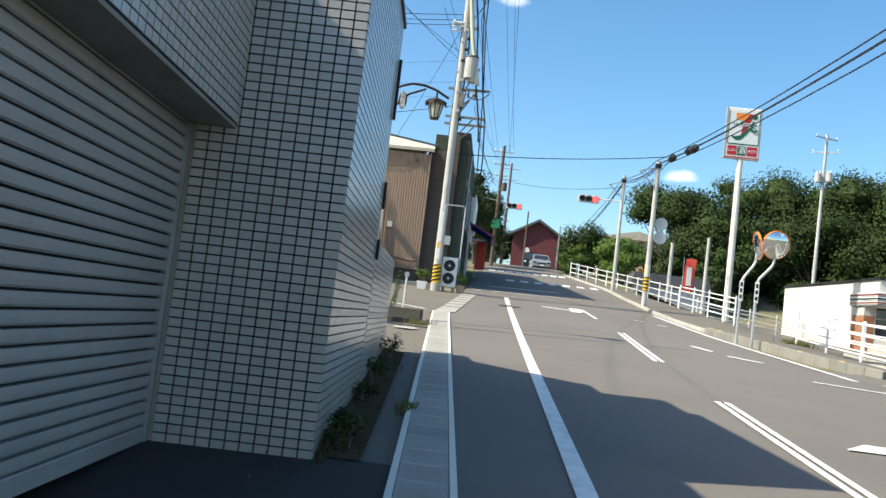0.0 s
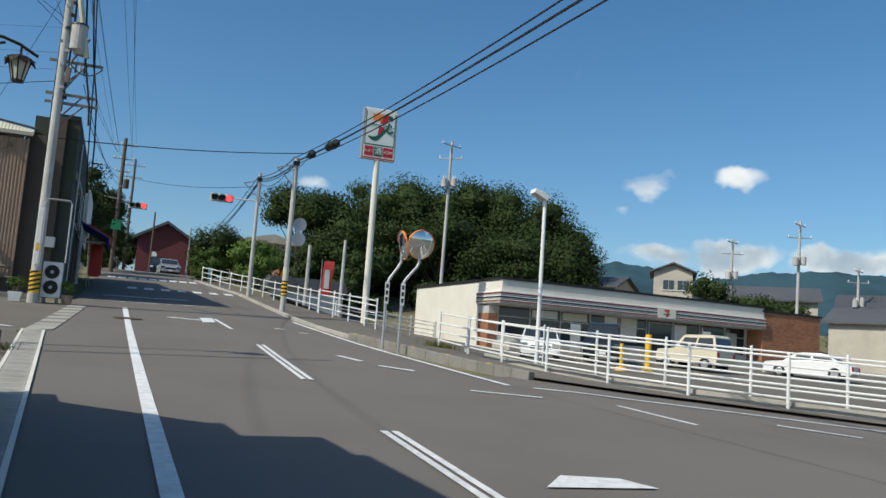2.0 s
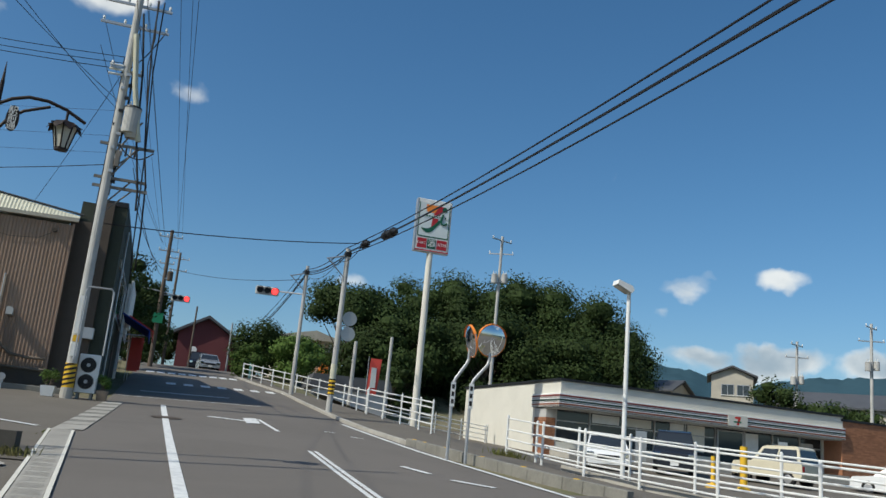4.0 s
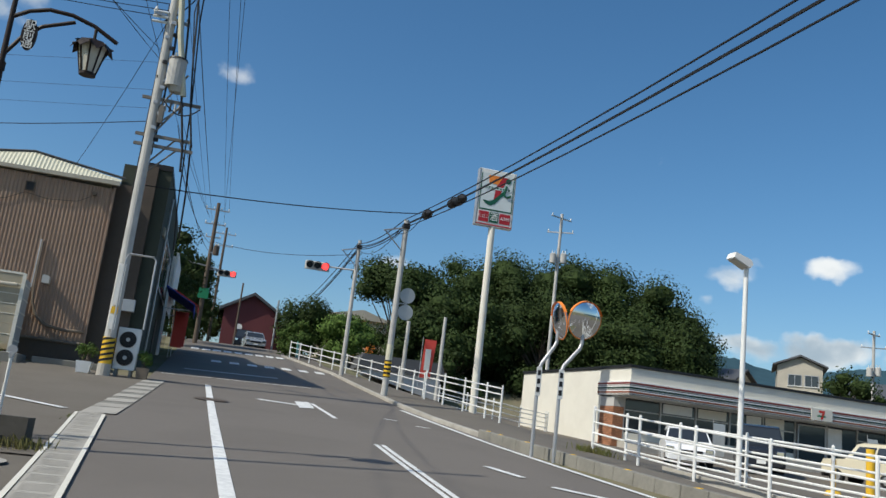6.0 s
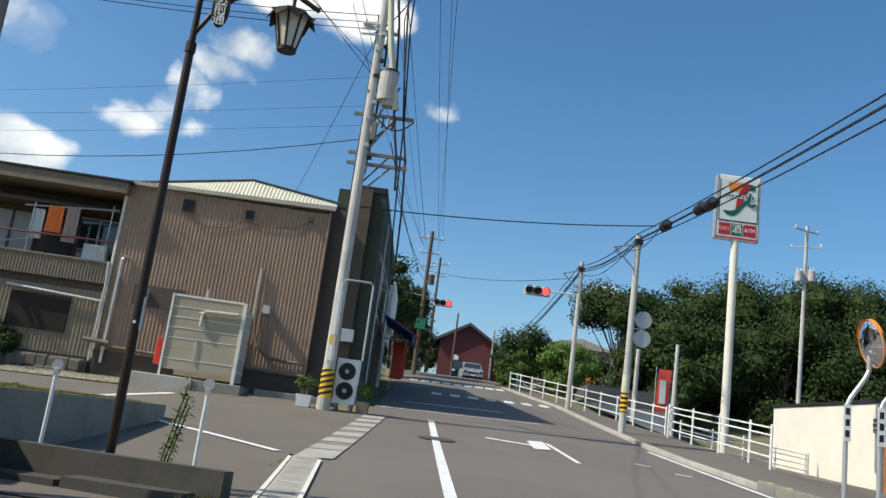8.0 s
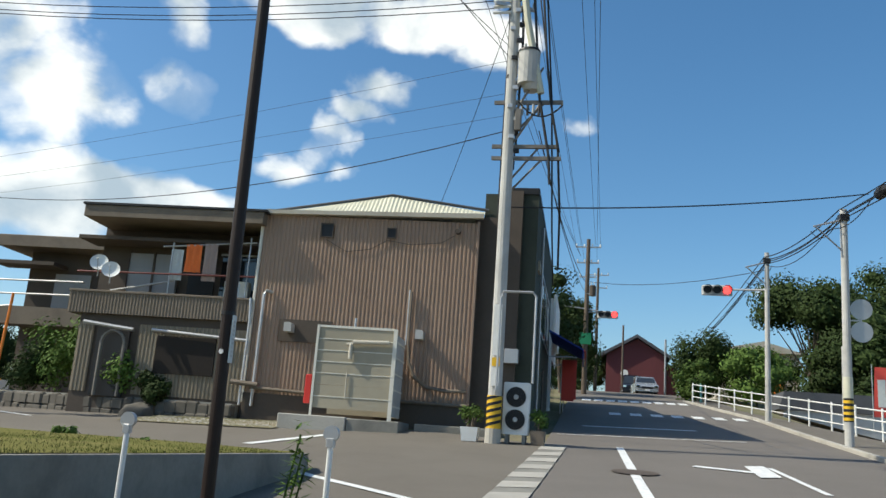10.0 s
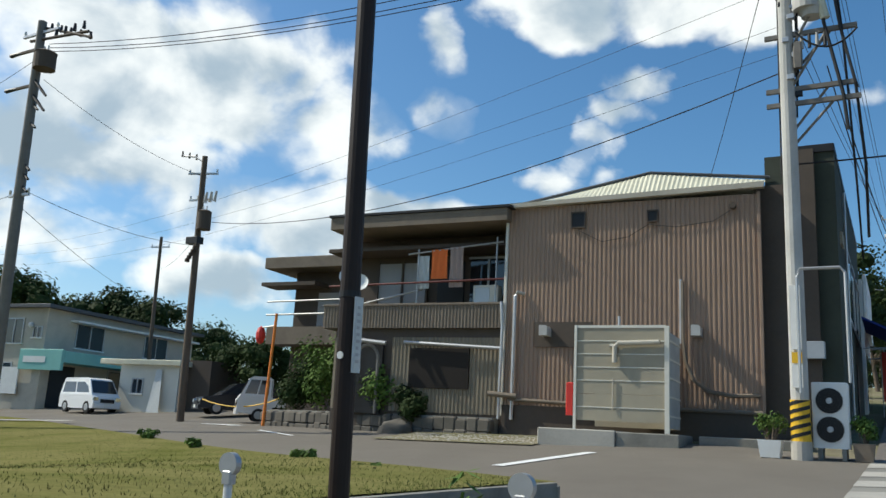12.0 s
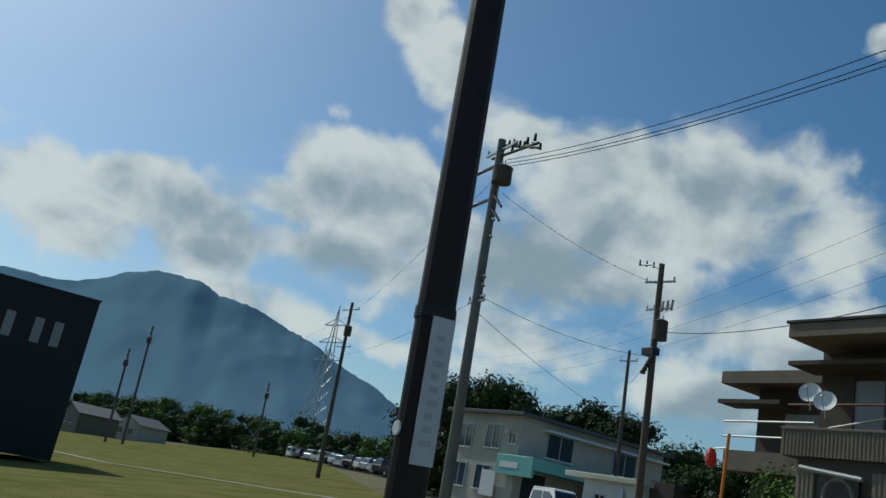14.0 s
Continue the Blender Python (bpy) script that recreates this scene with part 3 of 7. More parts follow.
for k, x0, y0, step_x, step_y, count in ((0, -0.1, 48.9, 0.84, 0.2, 8), (1, -1.4, 58.6, 0.62, 0.12, 9)):
    for i in range(count):
        x, yy = x0 + i * step_x, y0 + i * step_y
        single("crosswalk_bar", draped([(x, yy), (x, yy + 1.5)], [(x + 0.46, yy + 0.1), (x + 0.46, yy + 1.6)], 0.017, 0.8, 1), PAINT, "white crosswalk bar", "marking", group="crosswalk bars", kind="structure")

# kerb blocks with yellow reflectors
kerb = tagged(new("kerb"), "weathered concrete kerb blocks with yellow markers", "kerb", kind="structure")


def along(points, step):
    out, rest = [], 0.0
    for a, b in zip(points, points[1:]):
        d = math.dist(a, b)
        while rest < d:
            k = rest / d
            out.append((a[0] + (b[0] - a[0]) * k, a[1] + (b[1] - a[1]) * k, math.atan2(b[1] - a[1], b[0] - a[0])))
            rest += step
        rest -= d
    return out


block_mesh, low_mesh = Shape().box(0.003, 0.597, -0.09, 0.09, -0.1, 0.19, 0.012).mesh("kerb_block"), Shape().box(0.003, 0.597, -0.08, 0.08, -0.1, 0.11, 0.012).mesh("kerb_block_low")
block_mesh.materials.append(CONCRETE_DARK)
low_mesh.materials.append(CONCRETE)
for x, y, a in along(list(reversed(KERB_LINE))[3:] , 0.6):
    tall = 19.4 < y < 28.2
    rise = math.atan2(height(x + 0.6 * math.cos(a), y + 0.6 * math.sin(a)) - height(x, y), 0.6)
    part("kerb_block", None, CONCRETE, kerb, at=Matrix.Translation((x, y, height(x, y))) @ Matrix.Rotation(a, 4, "Z") @ Matrix.Rotation(-rise, 4, "Y"), mesh=block_mesh if tall else low_mesh)
    if tall and int(y * 10) % 17 < 6:
        part("reflector", Shape().box(0.2, 0.36, -0.05, 0.05, 0.185, 0.22, 0.01), YELLOW, kerb, "yellow reflector", at=Matrix.Translation((x, y, height(x, y))) @ Matrix.Rotation(a, 4, "Z"))

# ---- white pipe railings ----


def railing(points, label, rails=(0.2, 0.46, 0.72, 1.02), step=2.0, lift=0.07, tall=1.08):
    fence = thing("railing", label, "railing", (points[0][0], points[0][1], height(*points[0]) + lift), group="white railings")
    inv = fence.matrix_world.inverted()
    posts = [(x, y) for x, y, a in along(points, step)] + [points[-1]]
    w = [inv @ Vector((x, y, height(x, y) + lift)) for x, y in posts]
    me = Shape().tube((0, 0, -0.15), (0, 0, tall), 0.036, n=8).ball((0, 0, tall), 0.037, 8).mesh("post")
    me.materials.append(WHITE)
    for p in w:
        part("post", None, WHITE, fence, at=Matrix.Translation(p), mesh=me)
    for h in rails:
        part("rail", Shape().pipe([p + Vector((0, 0, h)) for p in w], 0.024), WHITE, fence)
    return fence


railing([(4.5, 62.4), (5.7, 57), (6.75, 52.5), (7.7, 46.5), (8.3, 41.5)], "white steel pipe railing along the pavement", (0.3, 0.62, 0.95), tall=1.0)
railing([(8.15, 40.6), (8.5, 37.5), (8.85, 33.4)], "white steel pipe railing beside the tall sign", (0.3, 0.58, 0.86, 1.05), tall=1.12)
railing([(9.3, 27.6), (9.55, 25), (9.8, 22.4), (10.4, 20.2), (11.4, 18.1), (13.5, 15.4), (20.3, 8.2)], "white steel pipe railing curving round the car park corner")
railing([(10.3, 46.5), (13.5, 48.5), (17.4, 50.5)], "white steel pipe railing at the back of the car park", (0.25, 0.5, 0.75, 0.95), lift=0.0)
railing([(10.3, 27.8), (10.8, 24.9), (11.4, 22.4), (12.2, 20.5), (13.3, 18.9), (15.6, 16.3), (22.2, 9.4)], "second white pipe railing at the car park edge", lift=0.12)
s = Shape()
wall_points = [(x, y) for x, y, a in along([(9.75, 25), (9.95, 22.4), (10.55, 20.3), (11.55, 18.2), (13.65, 15.5), (20.5, 8.3)], 1.0)]
for a, b in zip(wall_points, wall_points[1:]):
    za, zb = height(*a), height(*b)
    s.add([(a[0], a[1], za - 0.1), (b[0], b[1], zb - 0.1), (b[0], b[1], zb + 0.2), (a[0], a[1], za + 0.2),
           (a[0] + 0.15, a[1] + 0.1, za - 0.1), (b[0] + 0.15, b[1] + 0.1, zb - 0.1), (b[0] + 0.15, b[1] + 0.1, zb + 0.2), (a[0] + 0.15, a[1] + 0.1, za + 0.2)],
          [(0, 1, 2, 3), (7, 6, 5, 4), (3, 2, 6, 7)])
single("low_wall", s, CONCRETE, "low concrete footing wall under the railing", "low wall", kind="structure")

# ---- tiled garage building ----
GA = math.degrees(math.atan2(0.078, 1.0))
garage = thing("tiled_building", "grey tiled building with a closed roller shutter", "building", (-1.34, 6.25, -0.5), GA)
# local axes: x away from the street to the left is negative, y along the street
TW, TH = 0.1105, 0.0722
tile_front = Shape().box(0.0062, TW - 0.0062, -0.006, 0.02, 0.0055, TH - 0.0055, 0.0).mesh("tile")
tile_side = Shape().box(-0.02, 0.006, 0.004, TW - 0.004, 0.004, TH - 0.004, 0.0).mesh("tile_side")
for m in (tile_front, tile_side):
    m.materials.append(TILE)
ROOF_Z, DEEP = 4.55, 3.45
part("wall", Shape().box(-1.215, -0.02, 0.02, DEEP, 0.0, ROOF_Z), JOINT, garage, "dark jointed wall behind the tiles")
part("wall", Shape().box(-7.0, -1.22, 0.02, DEEP, 0.0, ROOF_Z), BEIGE, garage)
shutter_x = -1.30
part("wall", Shape().box(-7.0, shutter_x - 0.12, -9.0, 0.015, 0.0, 4.0), BEIGE, garage)
beam = part("beam", Shape().box(shutter_x - 0.1, -0.9, -9.0, 0.012, 2.46, 4.0), JOINT, garage, "tile-clad beam over the shutter")
part("soffit", Shape().box(shutter_x - 0.05, -0.905, -9.0, 0.0, 2.43, 2.458), CONCRETE_DARK, garage)
part("parapet_cap", Shape().box(-7.05, 0.03, -0.02, DEEP + 0.03, ROOF_Z, ROOF_Z + 0.06, 0.01), DARK_METAL, garage, "dark metal parapet cap")
slat = Shape()
slat.prism([(0, 0.006), (0.03, 0.006), (0.033, 0.011), (0.026, 0.014), (0.033, 0.018), (0.035, 0.05), (0.033, 0.084), (0.0, 0.086)], -9.0, -0.03)
slat_mesh = slat.mesh("slat")
slat_mesh.materials.append(SHUTTER)
door = part("shutter", Shape().box(shutter_x - 0.1, shutter_x - 0.004, -9.0, -0.012, 0.0, 2.5), JOINT, garage, "closed grey steel roller shutter")
for i in range(25):
    part("slat", None, SHUTTER, door, at=Matrix.Translation((shutter_x, 0, 0.12 + i * 0.0955)), mesh=slat_mesh)
part("bottom_bar", Shape().box(shutter_x - 0.01, shutter_x + 0.045, -9.0, -0.03, 0.0, 0.115, 0.01), SHUTTER, door)
part("guide_rail", Shape().box(shutter_x - 0.02, shutter_x + 0.06, -0.05, -0.008, 0.0, 2.46), METAL, garage)
for i in range(62):
    for k in range(11):
        if i < 27:
            part("tile", None, TILE, garage, at=Matrix.Translation((-1.215 + k * TW, 0, i * TH)), mesh=tile_front)
rest = Shape()
for i in range(63):
    z0, z1 = i * TH + 0.0062, min((i + 1) * TH - 0.0062, ROOF_Z)
    for k in range(11):
        if i >= 27:
            x = -1.215 + k * TW
            rest.box(x + 0.0062, x + TW - 0.0062, -0.006, 0.02, z0, z1)
    for k in range(31):
        y = k * TW
        rest.box(-0.02, 0.006, y + 0.0062, y + TW - 0.0062, z0, z1)
for i in range(21):
    for k in range(80):
        y = -k * TW - TW
        rest.box(-0.905, -0.894, y + 0.0062, y + TW - 0.0062, 2.465 + i * TH + 0.006, 2.465 + (i + 1) * TH - 0.006)
tagged(part("tiling", rest, TILE, garage), kind="stuff")
# unseen rear blocks, set back from the tiled face, added to cast its stepped shadow
part("shadow_block", Shape().box(-3.0, -0.22, DEEP, 4.4, 0.0, 4.72), BEIGE, garage, "unseen rear block added to cast the shadow on the street")
part("shadow_block", Shape().box(-3.0, -0.24, 4.4, 5.35, 0.0, 3.85), BEIGE, garage)
shadow_wedge = ((5.35, 0.0), (7.4, 0.0), (7.4, 1.8), (5.35, 3.7))
part("shadow_block", Shape().add([(x, y, z) for x in (-0.5, -0.24) for y, z in shadow_wedge], [(3, 2, 1, 0), (4, 5, 6, 7), (0, 1, 5, 4), (1, 2, 6, 5), (2, 3, 7, 6), (3, 0, 4, 7)]), BEIGE, garage)
# lower tile-clad wall on from the building
low = Shape()
part("low_wall", Shape().box(-0.2, -0.02, DEEP, 7.6, 0.1, 2.0), JOINT, garage)
for i in range(26):
    for k in range(50):
        y = DEEP + 0.02 + k * TW
        if y + TW > 7.62:
            continue
        low.box(-0.02, 0.006, y + 0.0062, y + TW - 0.0062, 0.12 + i * TH, 0.12 + (i + 1) * TH - 0.008)
tagged(part("wall_tiling", low, TILE, garage), kind="stuff")
for y, z, h in ((3.3, 3.4, 0.9), (3.4, 2.35, 0.4), (3.42, 1.75, 0.3)):
    part("bracket_sign", Shape().box(0.01, 0.045, y, y + 0.05, z, z + h * 0.8, 0.006), DARK_METAL, garage)

pier = thing("tiled_pier", "white tiled wall end with dark joints beside the grass", "wall", (-4.14, 18.36, height(-3.95, 18.4)), 16)
part("core", Shape().box(-1.0, -0.0, 0.0, 0.2, -0.2, 1.96), JOINT, pier)
ti = Shape()
for i in range(27):
    for k in range(9):
        ti.box(-(k + 1) * TW + 0.004, -k * TW - 0.004, -0.012, 0.0, i * TH + 0.004, i * TH + TH - 0.004)
    for k in range(2):
        ti.box(-0.0, 0.012, k * 0.1 + 0.004, k * 0.1 + 0.096, i * TH + 0.004, i * TH + TH - 0.004)
tagged(part("tiling", ti, TILE, pier), kind="stuff")
part("cap", Shape().box(-1.0, 0.014, -0.014, 0.2, 1.962, 1.985), TILE, pier)

# ---- brown corrugated house ----
house = thing("brown_house", "brown corrugated metal house with shallow cream roof", "house", (-10.56, 37.2, 2.0), 4.8)
FW = 6.45
part("wall", Shape().box(0.0, FW, 0.06, 1.7, -0.4, 5.9), BROWN_DARK, house)
part("wall", Shape().box(0.0, 5.5, 1.7, 7.0, -0.4, 5.9), BROWN_DARK, house)
part("siding", Shape().ribbed(0.0, FW, 0.55, 5.9, 0.118, 0.022, 0.05), BROWN, house, "brown ribbed sheet siding")
part("corner_trim", Shape().box(FW - 0.03, FW + 0.05, 0.0, 0.1, 0.5, 5.95, 0.01), BROWN, house)
part("corner_trim", Shape().box(-0.06, 0.02, -0.01, 0.08, 0.3, 5.9, 0.01), OFFWHITE, house, "pale corner flashing")
part("plinth", Shape().box(0.0, FW, -0.02, 0.06, -0.4, 0.58, 0.01), BROWN_DARK, house)
part("sill_pipe", Shape().tube((0.2, -0.09, 0.72), (2.2, -0.09, 0.66), 0.05), BROWN_BAND, house)
part("sill_pipe", Shape().tube((4.2, -0.06, 0.62), (FW, -0.06, 0.6), 0.05), BROWN_BAND, house)
part("eaves_gutter", Shape().prism([(0.0, 5.88), (FW + 0.15, 6.02), (FW + 0.15, 6.16), (0.0, 5.99)], -0.14, 0.04), BEIGE, house, "pale eaves gutter")
roof = Shape()
prof = lambda x: 6.06 + (0.7 * (x / 3.75) if x < 3.75 else 0.7 - 0.36 * (x - 3.75) / 2.75)
n = 110
vs = []
for i in range(n + 1):
    x = 0.05 + (FW + 0.1) * i / n
    d = 0.03 if i % 2 else 0.0
    vs += [(x, -0.08 - d, 6.02 + 0.1 * i / n), (x, 0.55 - d, prof(x))]
roof.add(vs, [(2 * i, 2 * i + 2, 2 * i + 3, 2 * i + 1) for i in range(n)])
part("roof", roof, CREAM, house, "cream ribbed sheet roof")
part("roof_ridge", Shape().pipe([(-0.3, 0.5, 6.06), (3.75, 0.55, 6.8), (FW + 0.25, 0.55, 6.45)], 0.045), ROOF, house, "dark blue-grey roof edge")
part("roof", Shape().add([(0, 0.56, 6.0), (3.75, 0.56, 6.76), (FW, 0.56, 6.4), (FW - 0.9, 7, 6.4), (3.75, 7, 6.76), (0, 7, 6.0)], [(0, 1, 4, 5), (1, 2, 3, 4)]), CREAM, house)
for x0, x1, z0, z1 in ((1.8, 2.13, 5.28, 5.66), (3.8, 4.02, 5.34, 5.6)):
    v = part("vent", Shape().box(x0, x1, 0.0, 0.05, z0, z1), BLACK, house, "dark square vent")
    part("frame", Shape().box(x0 - 0.03, x1 + 0.03, -0.03, 0.0, z1, z1 + 0.03).box(x0 - 0.03, x1 + 0.03, -0.03, 0.0, z0 - 0.03, z0).box(x0 - 0.03, x0, -0.03, 0.0, z0, z1).box(x1, x1 + 0.03, -0.03, 0.0, z0, z1), BROWN_DARK, v)
part("vent_pipe", Shape().tube((5.87, 0.05, 5.6), (5.87, -0.14, 5.6), 0.075, n=12), BROWN_DARK, house)
for x in (1.2, 5.0):
    part("hood", Shape().prism([(x - 0.11, 2.36), (x + 0.11, 2.36), (x + 0.11, 2.58), (x + 0.05, 2.62), (x - 0.11, 2.62)], -0.4, 0.04), POLE_GREY, house, "pale metal vent hood")
part("panel", Shape().box(0.85, 2.4, -0.02, 0.02, 2.1, 2.75), BROWN_DARK, house)
part("downpipe", Shape().pipe([(0.3, -0.08, 0.2), (0.3, -0.08, 3.45), (0.36, -0.08, 3.55), (0.55, -0.02, 3.5)], 0.05), METAL, house)
part("downpipe", Shape().pipe([(-0.05, -0.1, 0.2), (-0.03, -0.1, 2.6), (-0.08, -0.1, 3.3)], 0.045), METAL, house)
part("drain_pipe", Shape().tube((-0.35, -0.14, 0.85), (0.45, -0.14, 0.8), 0.07), BROWN_BAND, house)
cable = [(4.65, -0.05, 3.75), (4.66, -0.06, 2.3), (4.72, -0.06, 1.75), (4.9, -0.06, 1.32), (5.25, -0.06, 1.06), (5.8, -0.06, 0.98), (6.4, -0.06, 1.0)]
part("hose", Shape().pipe(cable, 0.05), BROWN_BAND, house, "grey-brown lagged hose")
part("vent_stack", Shape().pipe([(4.6, -0.05, 2.2), (4.6, -0.05, 3.8)], 0.03), METAL, house)
part("vent_stack", Shape().tube((3.15, -0.3, 2.0), (3.15, -0.3, 2.85), 0.04), METAL, house)
wire = [(1.95, -0.01, 5.2), (2.6, -0.01, 4.85), (3.3, -0.01, 4.95), (3.8, -0.01, 5.25), (4.5, -0.01, 5.15), (5.4, -0.01, 5.25), (5.8, -0.01, 5.5)]
part("wall_wire", Shape().pipe(wire, 0.012, 4), BROWN_DARK, house)
# two-storey wing with a balcony
wing = thing("brown_wing", "two-storey brown house wing with a balcony and flat eaves", "house", (-10.62, 37.2, 2.0), 4.8)
WX = -5.55
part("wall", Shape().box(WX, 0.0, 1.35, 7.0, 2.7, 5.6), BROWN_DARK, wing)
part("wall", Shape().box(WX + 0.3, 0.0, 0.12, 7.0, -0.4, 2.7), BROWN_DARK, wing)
part("siding", Shape().ribbed(-3.35, 0.0, 0.3, 2.35, 0.118, 0.02, 0.1), OLIVE, wing, "olive-brown ribbed siding")
part("siding", Shape().ribbed(WX + 0.3, -4.75, 0.3, 2.35, 0.118, 0.02, 0.1), OLIVE, wing, "olive-brown ribbed siding")
part("balcony_front", Shape().ribbed(WX - 0.1, 0.0, 2.6, 3.25, 0.1, 0.015, -0.02), BROWN_BAND, wing, "weathered brown balcony front")
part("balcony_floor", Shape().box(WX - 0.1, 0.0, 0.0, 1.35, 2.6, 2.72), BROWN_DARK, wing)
part("balcony_cap", Shape().box(WX - 0.12, 0.0, -0.06, 0.06, 3.24, 3.3, 0.01), BROWN_BAND, wing)
part("roof", Shape().box(WX + 0.1, 0.15, -0.35, 7.0, 5.5, 5.86, 0.02), BROWN_BAND, wing, "flat roof with a deep weathered fascia")
part("roof_edge", Shape().box(WX + 0.05, 0.25, -0.4, 7.0, 5.86, 5.93, 0.01), BLACK, wing)
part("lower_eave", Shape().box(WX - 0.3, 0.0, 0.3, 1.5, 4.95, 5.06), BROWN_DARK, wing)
win = part("window", Shape().box(-4.6, -2.95, 1.3, 1.36, 3.2, 4.75), CURTAIN, wing, "curtained sliding window")
for x in (-4.65, -3.8, -2.98):
    part("frame", Shape().box(x, x + 0.06, 1.25, 1.31, 3.15, 4.8), BROWN_DARK, win)
win = part("window", Shape().box(-1.55, -0.35, 1.3, 1.36, 3.3, 4.8), GLASS, wing)
part("frame", Shape().box(-1.0, -0.94, 1.25, 1.31, 3.3, 4.8).box(-1.6, -0.3, 1.25, 1.31, 4.8, 4.86), METAL, win)
part("door", Shape().box(-2.6, -1.75, 1.3, 1.36, 2.75, 4.75), BLACK, wing)
part("window", Shape().box(-2.75, -0.95, 0.04, 0.1, 0.95, 2.05), DARKPANE, wing, "dark ground-floor window")
# A flat black slab paints the shade inside the entrance recess.
part("entrance", Shape().box(-4.6, -3.6, 0.02, 0.12, 0.2, 2.2), BLACK, wing, "flat black slab standing for the shaded entrance recess")
arch = [(-4.35 + 0.0, -0.15, 0.2)] + [(-4.0 - 0.35 * math.cos(a), -0.15, 1.75 + 0.35 * math.sin(a)) for a in [math.pi * i / 8 for i in range(9)]] + [(-3.65, -0.15, 0.2)]
part("arch", Shape().pipe(arch, 0.05), RUSTY, wing, "grey pipe arch over the entrance")
part("canopy_rail", Shape().tube((-4.9, -0.3, 2.3), (-3.4, -0.2, 2.15), 0.06).tube((-2.9, -0.05, 2.2), (0.0, -0.05, 2.05), 0.05), METAL, wing)
part("washing_pole", Shape().tube((-3.0, 0.1, 4.75), (-0.1, 0.1, 5.0), 0.025), METAL, wing)
part("pole_stand", Shape().tube((-0.3, 0.15, 3.3), (-0.3, 0.15, 5.15), 0.025), METAL, wing)
part("pole_stand", Shape().tube((-2.7, 0.15, 3.3), (-2.7, 0.15, 4.9), 0.025), METAL, wing)
part("balcony_rail", Shape().tube((WX, 0.02, 3.85), (0.0, 0.02, 3.95), 0.03), material("rust red steel", (0.16, 0.04, 0.035), 0.6), wing, "rusty red rail")
part("leaning_pole", Shape().tube((-4.4, -0.02, 3.3), (-2.6, 0.3, 3.75), 0.03), METAL, wing)
for k, x in enumerate((-4.95, -4.55)):
    dish = thing("satellite_dish", "white satellite dish on the balcony rail", "satellite dish", None, 0, "satellite dishes")
    dish.matrix_world = wing.matrix_world @ pose(x + 0.32, -0.5, 4.06 - 0.2 * k, 72, 0, 20)
    cup = Shape()
    rings, seg = 5, 18
    vs = [(0.0, 0.0, -0.06)]
    for j in range(1, rings + 1):
        r = 0.26 * j / rings
        vs += [(r * math.cos(2 * math.pi * i / seg), r * math.sin(2 * math.pi * i / seg), -0.06 + 0.06 * (j / rings) ** 2) for i in range(seg)]
    fs = [(0, 1 + i, 1 + (i + 1) % seg) for i in range(seg)]
    for j in range(rings - 1):
        fs += [(1 + j * seg + i, 1 + (j + 1) * seg + i, 1 + (j + 1) * seg + (i + 1) % seg, 1 + j * seg + (i + 1) % seg) for i in range(seg)]
    cup.add(vs, fs)
    part("reflector", cup, WHITE, dish)
    part("arm", Shape().tube((0, -0.24, 0), (0, -0.05, 0.3), 0.012).ball((0, -0.05, 0.3), 0.03, 8), METAL, dish)
    part("mount", Shape().tube((0, 0, -0.06), (0, -0.35, -0.25), 0.02), METAL, dish)


def cloth(name, label, x, w, top, length, mat, y=0.1):
    c = thing(name, label, "laundry")
    c.matrix_world = wing.matrix_world @ pose(x, y, top)
    s = Shape()
    nx, nz = 8, 8
    vs = [(w * i / nx, 0.035 * math.sin(i * 2.1 + j * 0.4) - 0.03, -length * j / nz) for j in range(nz + 1) for i in range(nx + 1)]
    s.add(vs, [(j * (nx + 1) + i, j * (nx + 1) + i + 1, (j + 1) * (nx + 1) + i + 1, (j + 1) * (nx + 1) + i) for j in range(nz) for i in range(nx)])
    s.smooth = True
    part("cloth", s, mat, c)


cloth("towel", "bright orange towel hanging on the balcony pole", -2.25, 0.5, 4.85, 0.85, CLOTH_ORANGE)
cloth("towel", "striped brown towel hanging on the balcony pole", -1.68, 0.42, 4.9, 1.15, CLOTH_STRIPE)
cloth("shirt", "pale cloths hanging on the balcony pole", -2.75, 0.4, 4.7, 0.95, CLOTH_WHITE, 0.2)
ac = thing("air_conditioner", "white air conditioner unit on the balcony", "air conditioner")
ac.matrix_world = wing.matrix_world @ pose(-1.05, 0.35, 3.3)
part("body", Shape().box(0, 0.75, 0, 0.3, 0.0, 0.55, 0.02), OFFWHITE, ac)
part("grille", Shape().box(0.06, 0.5, -0.012, 0.0, 0.06, 0.48), METAL, ac)
# further wing
far = thing("brown_annex", "brown two-storey annex with a balcony and pale bars", "house", (-22.2, 41.1, 1.8), 4.8)
part("wall", Shape().box(0.5, 6.0, 0.9, 7.0, -0.3, 5.7), BROWN_DARK, far)
part("roof", Shape().box(-0.25, 6.0, -0.2, 7.0, 5.7, 6.12, 0.02), BROWN_BAND, far)
part("canopy", Shape().box(-0.4, 2.0, -0.1, 0.9, 5.05, 5.18), BROWN_DARK, far)
part("balcony_front", Shape().box(0.0, 6.0, -0.05, 0.05, 2.85, 3.5), BROWN_BAND, far)
part("balcony_floor", Shape().box(0.0, 6.0, 0.05, 0.9, 2.85, 2.95), BROWN_DARK, far)
for z in (3.95, 4.45):
    part("bar", Shape().tube((-0.1, 0.0, z), (3.2, 0.0, z + 0.05), 0.035), METAL, far)
part("window", Shape().box(1.6, 3.0, 0.84, 0.9, 3.4, 4.9), CURTAIN, far)

